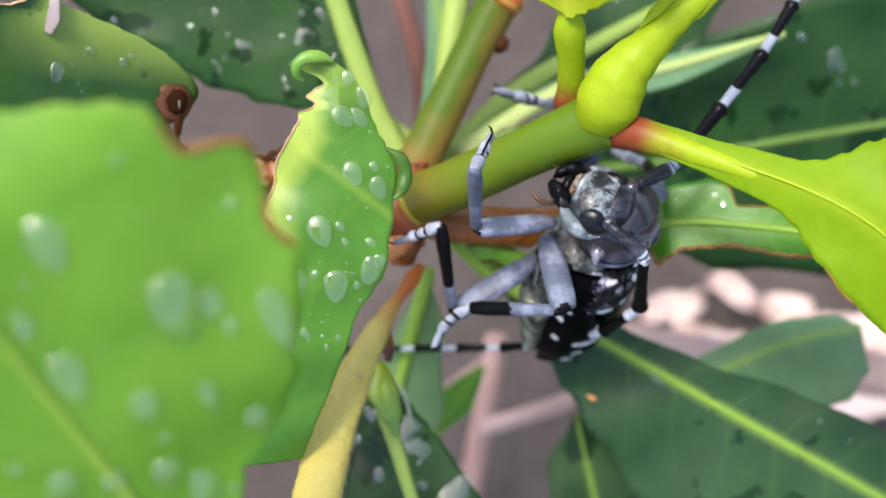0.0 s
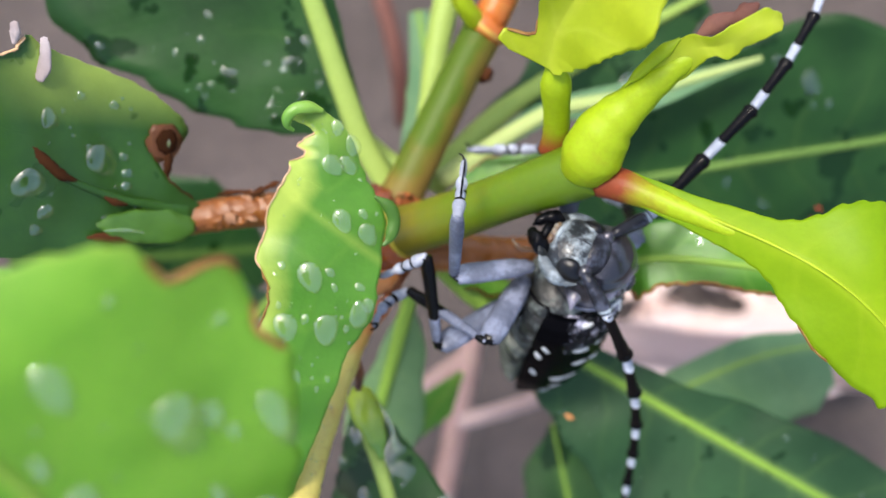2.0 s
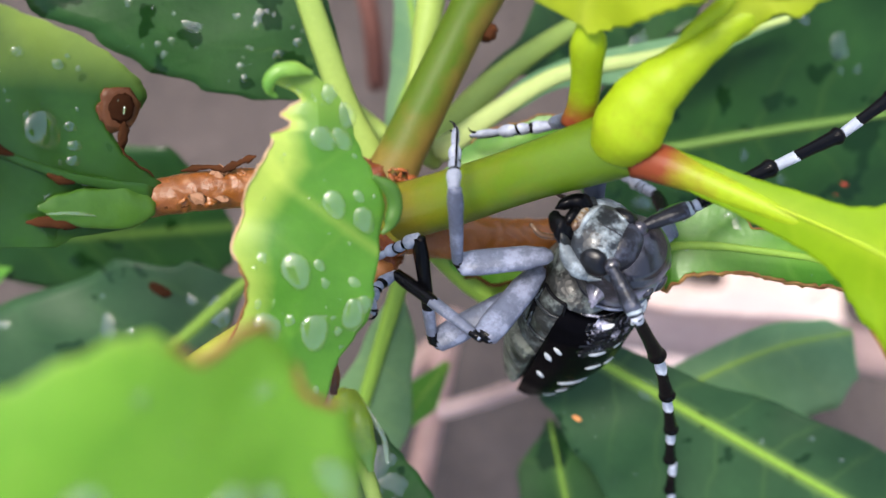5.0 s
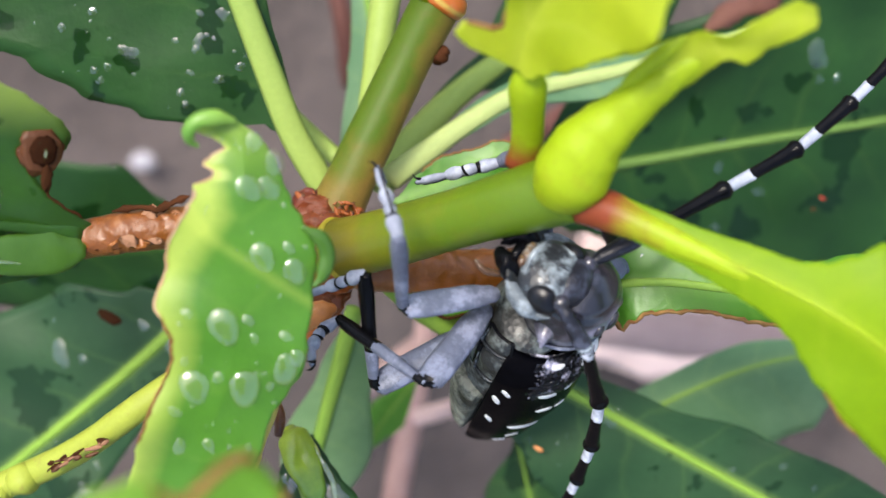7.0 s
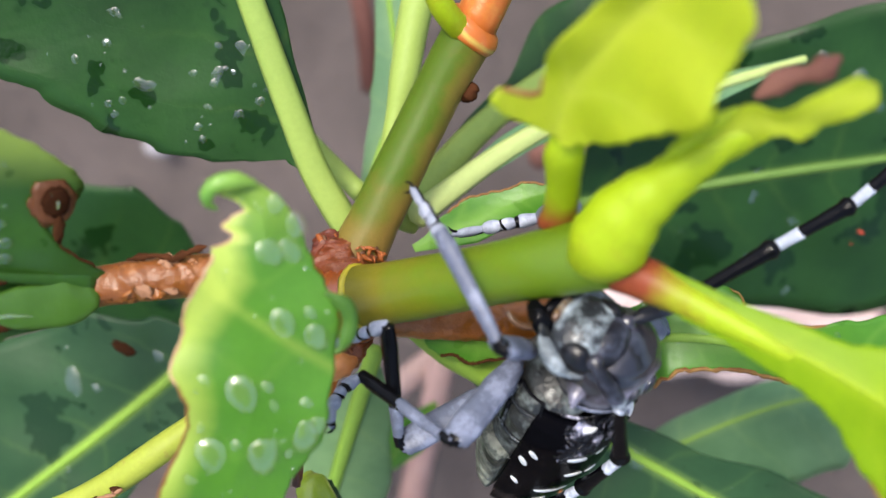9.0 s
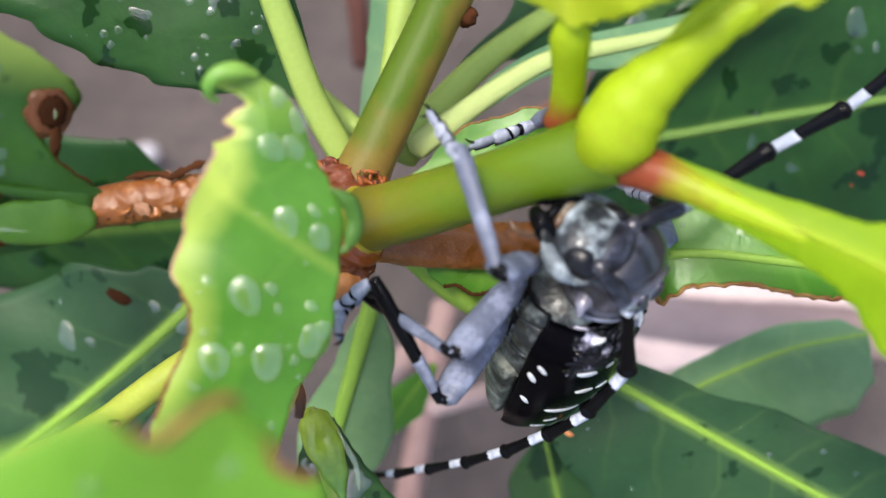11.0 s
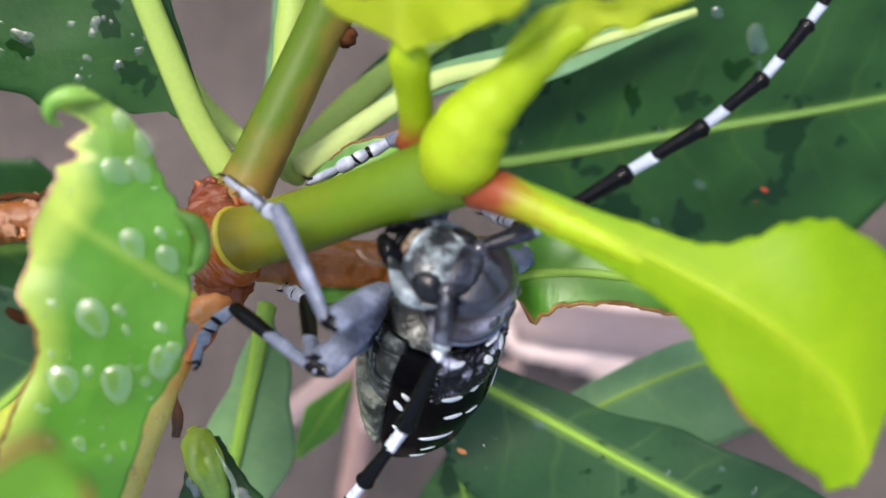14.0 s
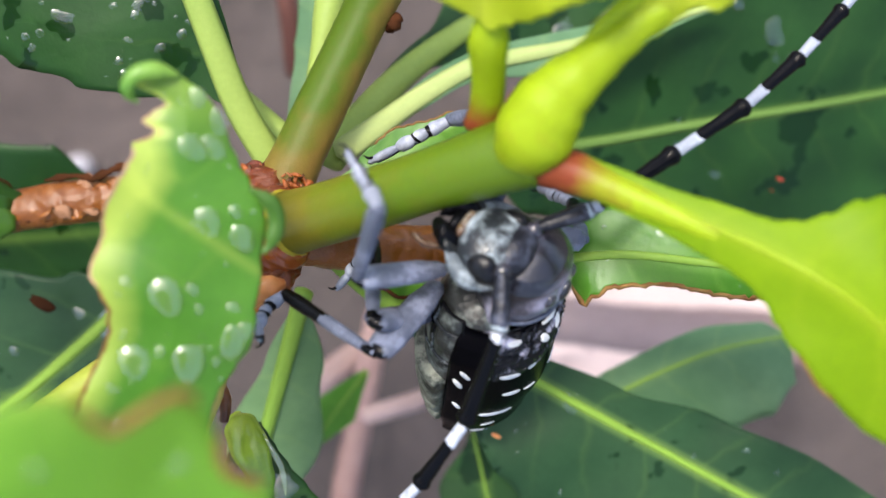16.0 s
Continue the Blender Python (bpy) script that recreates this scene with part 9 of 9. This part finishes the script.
    walk(limb_sets['ant_right'][3], [
        (0, reach(8.58, -16.34, 3.94, 9.92, -21.05, 4.00)),
        (0.5, reach(8.48, -16.19, 4.60, 9.82, -20.89, 5.06)),
        (1, reach(8.60, -16.24, 4.41, 9.96, -20.93, 4.84)),
        (1.5, reach(9.06, -16.29, 4.18, 10.43, -20.99, 4.34)),
        (2, reach(9.38, -16.03, 4.94, 10.85, -20.69, 5.31)),
        (2.5, reach(9.23, -15.99, 5.32, 10.52, -20.66, 6.05)),
        (3, reach(8.59, -15.22, 7.90, 9.80, -19.79, 9.18)),
        (3.5, reach(8.20, -15.11, 8.20, 9.21, -19.63, 9.78)),
        (6, reach(9.59, -14.87, 7.93, 10.89, -19.43, 9.15)),
        (6.5, reach(10.30, -14.73, 7.76, 11.80, -19.26, 8.88)),
        (7, reach(10.43, -14.82, 7.67, 12.05, -19.29, 8.87)),
        (7.5, reach(11.15, -14.88, 7.02, 13.02, -19.31, 7.96)),
        (8, reach(11.84, -14.49, 7.28, 13.81, -18.83, 8.40)),
        (8.5, reach(11.50, -14.63, 7.26, 13.39, -18.99, 8.48)),
        (9, reach(10.49, -15.07, 7.19, 12.22, -19.54, 8.22)),
        (9.5, reach(9.74, -15.32, 6.99, 11.27, -19.84, 8.11)),
        (10, reach(9.65, -15.38, 6.99, 11.08, -19.89, 8.25)),
        (12.5, reach(7.16, -15.65, 6.82, 8.17, -20.27, 8.10)),
        (13, reach(7.76, -15.49, 7.43, 8.95, -20.09, 8.62)),
        (13.5, reach(9.77, -15.00, 7.65, 11.35, -19.41, 9.10)),
        (14, reach(10.53, -14.52, 8.14, 12.22, -18.87, 9.62)),
        (14.5, reach(10.16, -14.89, 7.63, 11.68, -19.36, 8.92)),
        (15, reach(9.90, -14.76, 7.99, 11.40, -19.26, 9.24)),
        (15.5, reach(9.53, -15.14, 7.45, 10.93, -19.71, 8.52)),
        (16, reach(8.92, -15.24, 7.48, 10.16, -19.82, 8.73)),
    ])
    walk(limb_sets['ant_right'][4], [
        (0, reach(9.92, -21.05, 4.00, 11.17, -25.46, 3.65)),
        (0.5, reach(9.82, -20.89, 5.06, 10.99, -25.33, 5.24)),
        (1, reach(9.96, -20.93, 4.84, 11.15, -25.36, 5.09)),
        (1.5, reach(10.43, -20.99, 4.34, 11.71, -25.39, 3.97)),
        (2, reach(10.85, -20.69, 5.31, 12.26, -25.07, 5.17)),
        (2.5, reach(10.52, -20.66, 6.05, 11.87, -25.06, 6.15)),
        (3, reach(9.80, -19.79, 9.18, 11.12, -24.13, 9.97)),
        (3.5, reach(9.21, -19.63, 9.78, 10.31, -23.96, 10.91)),
        (6, reach(10.89, -19.43, 9.15, 12.22, -23.76, 9.94)),
        (6.5, reach(11.80, -19.26, 8.88, 13.29, -23.53, 9.70)),
        (7, reach(12.05, -19.29, 8.87, 13.69, -23.51, 9.68)),
        (7.5, reach(13.02, -19.31, 7.96, 14.85, -23.48, 8.61)),
        (8, reach(13.81, -18.83, 8.40, 15.71, -23.01, 8.77)),
        (8.5, reach(13.39, -18.99, 8.48, 15.26, -23.11, 9.31)),
        (9, reach(12.22, -19.54, 8.22, 14.00, -23.76, 8.66)),
        (9.5, reach(11.27, -19.84, 8.11, 12.88, -24.10, 8.73)),
        (10, reach(11.08, -19.89, 8.25, 12.54, -24.16, 9.15)),
        (12.5, reach(8.17, -20.27, 8.10, 9.32, -24.66, 8.85)),
        (13, reach(8.95, -20.09, 8.62, 10.25, -24.44, 9.39)),
        (13.5, reach(11.35, -19.41, 9.10, 12.93, -23.66, 9.83)),
        (14, reach(12.22, -18.87, 9.62, 14.01, -23.08, 10.18)),
        (14.5, reach(11.68, -19.36, 8.92, 13.02, -23.72, 9.55)),
        (15, reach(11.40, -19.26, 9.24, 12.76, -23.63, 9.66)),
        (15.5, reach(10.93, -19.71, 8.52, 12.10, -24.14, 8.88)),
        (16, reach(10.16, -19.82, 8.73, 11.24, -24.24, 9.42)),
    ])
    walk(limb_sets['ant_right'][5], [
        (0, reach(11.17, -25.46, 3.65, 12.37, -29.69, 3.32)),
        (0.5, reach(10.99, -25.33, 5.24, 12.10, -29.58, 5.39)),
        (1, reach(11.15, -25.36, 5.09, 12.28, -29.61, 5.30)),
        (1.5, reach(11.71, -25.39, 3.97, 12.94, -29.61, 3.63)),
        (2, reach(12.26, -25.07, 5.17, 13.55, -29.16, 4.20)),
        (2.5, reach(11.87, -25.06, 6.15, 13.17, -29.26, 6.22)),
        (3, reach(11.12, -24.13, 9.97, 12.37, -28.27, 10.77)),
        (3.5, reach(10.31, -23.96, 10.91, 11.34, -28.09, 12.02)),
        (6, reach(12.22, -23.76, 9.94, 13.49, -27.90, 10.74)),
        (6.5, reach(13.29, -23.53, 9.70, 14.70, -27.62, 10.51)),
        (7, reach(13.69, -23.51, 9.68, 15.25, -27.54, 10.49)),
        (7.5, reach(14.85, -23.48, 8.61, 16.59, -27.46, 9.27)),
        (8, reach(15.71, -23.01, 8.77, 17.52, -27.01, 8.96)),
        (8.5, reach(15.26, -23.11, 9.31, 17.04, -27.04, 10.16)),
        (9, reach(14.00, -23.76, 8.66, 15.68, -27.80, 9.14)),
        (9.5, reach(12.88, -24.10, 8.73, 14.41, -28.18, 9.37)),
        (10, reach(12.54, -24.16, 9.15, 13.92, -28.24, 10.04)),
        (12.5, reach(9.32, -24.66, 8.85, 10.41, -28.86, 9.59)),
        (13, reach(10.25, -24.44, 9.39, 11.49, -28.59, 10.15)),
        (13.5, reach(12.93, -23.66, 9.83, 14.48, -27.76, 10.24)),
        (14, reach(14.01, -23.08, 10.18, 15.77, -27.10, 10.44)),
        (14.5, reach(13.02, -23.72, 9.55, 14.26, -27.91, 10.04)),
        (15, reach(12.76, -23.63, 9.66, 13.99, -27.85, 9.86)),
        (15.5, reach(12.10, -24.14, 8.88, 13.12, -28.42, 9.11)),
        (16, reach(11.24, -24.24, 9.42, 12.16, -28.51, 9.90)),
    ])
    walk(limb_sets['ant_right'][6], [
        (0, reach(12.37, -29.69, 3.32, 13.51, -33.72, 3.01)),
        (0.5, reach(12.10, -29.58, 5.39, 13.17, -33.64, 5.54)),
        (1, reach(12.28, -29.61, 5.30, 13.37, -33.66, 5.52)),
        (1.5, reach(12.94, -29.61, 3.63, 14.11, -33.63, 3.31)),
        (2, reach(13.55, -29.16, 4.20, 14.78, -33.07, 3.29)),
        (2.5, reach(13.17, -29.26, 6.22, 14.40, -33.27, 6.31)),
        (3, reach(12.37, -28.27, 10.77, 13.57, -32.22, 11.53)),
        (3.5, reach(11.34, -28.09, 12.02, 12.32, -32.03, 13.10)),
        (6, reach(13.49, -27.90, 10.74, 14.69, -31.85, 11.50)),
        (6.5, reach(14.70, -27.62, 10.51, 16.05, -31.52, 11.28)),
        (7, reach(15.25, -27.54, 10.49, 16.74, -31.39, 11.28)),
        (7.5, reach(16.59, -27.46, 9.27, 18.25, -31.27, 9.90)),
        (8, reach(17.52, -27.01, 8.96, 19.25, -30.84, 9.15)),
        (8.5, reach(17.04, -27.04, 10.16, 18.73, -30.80, 10.96)),
        (9, reach(15.68, -27.80, 9.14, 17.30, -31.65, 9.60)),
        (9.5, reach(14.41, -28.18, 9.37, 15.87, -32.07, 9.98)),
        (10, reach(13.92, -28.24, 10.04, 15.25, -32.14, 10.88)),
        (12.5, reach(10.41, -28.86, 9.59, 11.45, -32.86, 10.30)),
        (13, reach(11.49, -28.59, 10.15, 12.67, -32.55, 10.88)),
        (13.5, reach(14.48, -27.76, 10.24, 15.96, -31.67, 10.66)),
        (14, reach(15.77, -27.10, 10.44, 17.44, -30.94, 10.72)),
        (14.5, reach(14.26, -27.91, 10.04, 15.44, -31.92, 10.50)),
        (15, reach(13.99, -27.85, 9.86, 15.17, -31.88, 10.04)),
        (15.5, reach(13.12, -28.42, 9.11, 14.10, -32.50, 9.33)),
        (16, reach(12.16, -28.51, 9.90, 13.05, -32.59, 10.37)),
    ])
    walk(limb_sets['ant_right'][7], [
        (0, reach(13.51, -33.72, 3.01, 14.29, -37.63, 2.69)),
        (0.5, reach(13.17, -33.64, 5.54, 13.87, -37.58, 5.65)),
        (1, reach(13.37, -33.66, 5.52, 14.10, -37.59, 5.68)),
        (1.5, reach(14.11, -33.63, 3.31, 14.93, -37.53, 2.98)),
        (2, reach(14.78, -33.07, 3.29, 15.65, -36.88, 2.41)),
        (2.5, reach(14.40, -33.27, 6.31, 15.28, -37.18, 6.35)),
        (3, reach(13.57, -32.22, 11.53, 14.41, -36.07, 12.21)),
        (3.5, reach(12.32, -32.03, 13.10, 12.96, -35.86, 14.06)),
        (6, reach(14.69, -31.85, 11.50, 15.55, -35.70, 12.17)),
        (6.5, reach(16.05, -31.52, 11.28, 17.04, -35.34, 11.96)),
        (7, reach(16.74, -31.39, 11.28, 17.87, -35.16, 11.96)),
        (7.5, reach(18.25, -31.27, 9.90, 19.55, -35.01, 10.45)),
        (8, reach(19.25, -30.84, 9.15, 20.61, -34.59, 9.28)),
        (8.5, reach(18.73, -30.80, 10.96, 20.07, -34.50, 11.66)),
        (9, reach(17.30, -31.65, 9.60, 18.55, -35.43, 9.96)),
        (9.5, reach(15.87, -32.07, 9.98, 16.98, -35.88, 10.47)),
        (10, reach(15.25, -32.14, 10.88, 16.22, -35.95, 11.60)),
        (12.5, reach(11.45, -32.86, 10.30, 12.15, -36.76, 10.89)),
        (13, reach(12.67, -32.55, 10.88, 13.50, -36.42, 11.49)),
        (13.5, reach(15.96, -31.67, 10.66, 17.08, -35.50, 10.98)),
        (14, reach(17.44, -30.94, 10.72, 18.75, -34.71, 10.92)),
        (14.5, reach(15.44, -31.92, 10.50, 16.27, -35.81, 10.86)),
        (15, reach(15.17, -31.88, 10.04, 16.00, -35.79, 10.15)),
        (15.5, reach(14.10, -32.50, 9.33, 14.74, -36.44, 9.45)),
        (16, reach(13.05, -32.59, 10.37, 13.60, -36.54, 10.72)),
    ])
    walk(limb_sets['ant_right'][8], [
        (0, reach(14.29, -37.63, 2.69, 14.74, -41.38, 2.37)),
        (0.5, reach(13.87, -37.58, 5.65, 14.26, -41.36, 5.73)),
        (1, reach(14.10, -37.59, 5.68, 14.50, -41.37, 5.80)),
        (1.5, reach(14.93, -37.53, 2.98, 15.41, -41.28, 2.63)),
        (2, reach(15.65, -36.88, 2.41, 16.18, -40.54, 1.55)),
        (2.5, reach(15.28, -37.18, 6.35, 15.82, -40.94, 6.35)),
        (3, reach(14.41, -36.07, 12.21, 14.92, -39.79, 12.80)),
        (3.5, reach(12.96, -35.86, 14.06, 13.28, -39.54, 14.93)),
        (6, reach(15.55, -35.70, 12.17, 16.08, -39.42, 12.74)),
        (6.5, reach(17.04, -35.34, 11.96, 17.71, -39.03, 12.55)),
        (7, reach(17.87, -35.16, 11.96, 18.67, -38.83, 12.56)),
        (7.5, reach(19.55, -35.01, 10.45, 20.51, -38.66, 10.91)),
        (8, reach(20.61, -34.59, 9.28, 21.64, -38.25, 9.36)),
        (8.5, reach(20.07, -34.50, 11.66, 21.07, -38.12, 12.26)),
        (9, reach(18.55, -35.43, 9.96, 19.47, -39.11, 10.22)),
        (9.5, reach(16.98, -35.88, 10.47, 17.77, -39.58, 10.84)),
        (10, reach(16.22, -35.95, 11.60, 16.88, -39.65, 12.20)),
        (12.5, reach(12.15, -36.76, 10.89, 12.54, -40.51, 11.37)),
        (13, reach(13.50, -36.42, 11.49, 14.03, -40.15, 11.99)),
        (13.5, reach(17.08, -35.50, 10.98, 17.87, -39.20, 11.22)),
        (14, reach(18.75, -34.71, 10.92, 19.73, -38.39, 11.05)),
        (14.5, reach(16.27, -35.81, 10.86, 16.80, -39.56, 11.14)),
        (15, reach(16.00, -35.79, 10.15, 16.52, -39.55, 10.19)),
        (15.5, reach(14.74, -36.44, 9.45, 15.07, -40.23, 9.50)),
        (16, reach(13.60, -36.54, 10.72, 13.86, -40.32, 10.97)),
    ])
    walk(limb_sets['ant_right'][9], [
        (0, reach(14.74, -41.38, 2.37, 14.90, -44.97, 2.06)),
        (0.5, reach(14.26, -41.36, 5.73, 14.36, -44.96, 5.78)),
        (1, reach(14.50, -41.37, 5.80, 14.62, -44.96, 5.89)),
        (1.5, reach(15.41, -41.28, 2.63, 15.61, -44.86, 2.28)),
        (2, reach(16.18, -40.54, 1.55, 16.43, -44.03, 0.73)),
        (2.5, reach(15.82, -40.94, 6.35, 16.07, -44.53, 6.32)),
        (3, reach(14.92, -39.79, 12.80, 15.14, -43.35, 13.31)),
        (3.5, reach(13.28, -39.54, 14.93, 13.31, -43.06, 15.69)),
        (6, reach(16.08, -39.42, 12.74, 16.33, -42.98, 13.21)),
        (6.5, reach(17.71, -39.03, 12.55, 18.08, -42.58, 13.04)),
        (7, reach(18.67, -38.83, 12.56, 19.16, -42.36, 13.06)),
        (7.5, reach(20.51, -38.66, 10.91, 21.16, -42.18, 11.29)),
        (8, reach(21.64, -38.25, 9.36, 22.35, -41.78, 9.37)),
        (8.5, reach(21.07, -38.12, 12.26, 21.77, -41.61, 12.77)),
        (9, reach(19.47, -39.11, 10.22, 20.09, -42.65, 10.40)),
        (9.5, reach(17.77, -39.58, 10.84, 18.27, -43.14, 11.10)),
        (10, reach(16.88, -39.65, 12.20, 17.25, -43.19, 12.69)),
        (12.5, reach(12.54, -40.51, 11.37, 12.65, -44.09, 11.74)),
        (13, reach(14.03, -40.15, 11.99, 14.26, -43.72, 12.37)),
        (13.5, reach(17.87, -39.20, 11.22, 18.37, -42.77, 11.37)),
        (14, reach(19.73, -38.39, 11.05, 20.39, -41.92, 11.12)),
        (14.5, reach(16.80, -39.56, 11.14, 17.04, -43.15, 11.34)),
        (15, reach(16.52, -39.55, 10.19, 16.75, -43.15, 10.16)),
        (15.5, reach(15.07, -40.23, 9.50, 15.14, -43.83, 9.47)),
        (16, reach(13.86, -40.32, 10.97, 13.86, -43.92, 11.12)),
    ])
    # the near leaf is shifted, lowered and turned to fit the camera's view
    walk(view_fit['near_leaf'], [
        (0, pose(0.0000, 0.0000, 0, 0, 0, 0)),
        (0.5, pose(0.0002, 0.0002, 0, 0, 0, 1)),
        (1, pose(-0.0007, 0.0003, 0, 0, 0, 2)),
        (1.5, pose(-0.0021, 0.0009, 0, 0, 0, 4)),
        (2, pose(-0.0019, 0.0013, 0, 0, 0, 7)),
        (2.5, pose(-0.0024, 0.0023, 0, 0, 0, 13)),
        (3, pose(-0.0024, 0.0025, 0, 0, 0, 15)),
        (3.5, pose(-0.0037, 0.0031, 0, 0, 0, 16)),
        (3.7, pose(-0.0033, 0.0029, 0, 0, 0, 16)),
        (5.8, pose(-0.0023, 0.0007, -0.0090, 0, 0, 17)),
        (6, pose(-0.0015, 0.0008, -0.0090, 0, 0, 17)),
        (6.5, pose(0.0004, 0.0008, -0.0090, 0, 0, 18)),
        (7, pose(0.0004, 0.0007, -0.0090, 0, 0, 19)),
        (7.5, pose(0.0020, 0.0005, -0.0090, 0, 0, 19)),
        (8, pose(0.0030, 0.0013, -0.0090, 0, 0, 19)),
        (9, pose(0.0004, 0.0027, -0.0090, 0, 0, 19)),
        (10, pose(-0.0005, 0.0011, -0.0090, 0, 0, 18)),
        (12.3, pose(-0.0018, 0.0010, -0.0090, 0, 0, 15)),
        (12.5, pose(-0.0016, 0.0013, -0.0090, 0, 0, 15)),
        (13, pose(-0.0009, 0.0011, -0.0090, 0, 0, 15)),
        (13.5, pose(0.0012, 0.0007, -0.0090, 0, 0, 14)),
        (14, pose(0.0017, -0.0002, -0.0090, 0, 0, 12)),
        (14.5, pose(0.0012, -0.0001, -0.0090, 0, 0, 11)),
        (15, pose(0.0018, -0.0003, -0.0090, 0, 0, 10)),
        (15.5, pose(0.0018, -0.0003, -0.0090, 0, 0, 9)),
        (16, pose(0.0016, -0.0003, -0.0090, 0, 0, 9)),
    ])
    # the yellow stalk is shifted sideways to fit the camera's view
    walk(view_fit['stalk'], [
        (0, pose(0.0000, 0, 0, 0, 0, 0)),
        (1.5, pose(-0.0009, 0, 0, 0, 0, 0)),
        (3, pose(-0.0020, 0, 0, 0, 0, 0)),
        (3.7, pose(-0.0021, 0, 0, 0, 0, 0)),
        (5.8, pose(-0.0022, 0, 0, 0, 0, 0)),
        (7, pose(-0.0022, 0, 0, 0, 0, 0)),
        (16, pose(-0.0022, 0, 0, 0, 0, 0)),
    ])


motions()
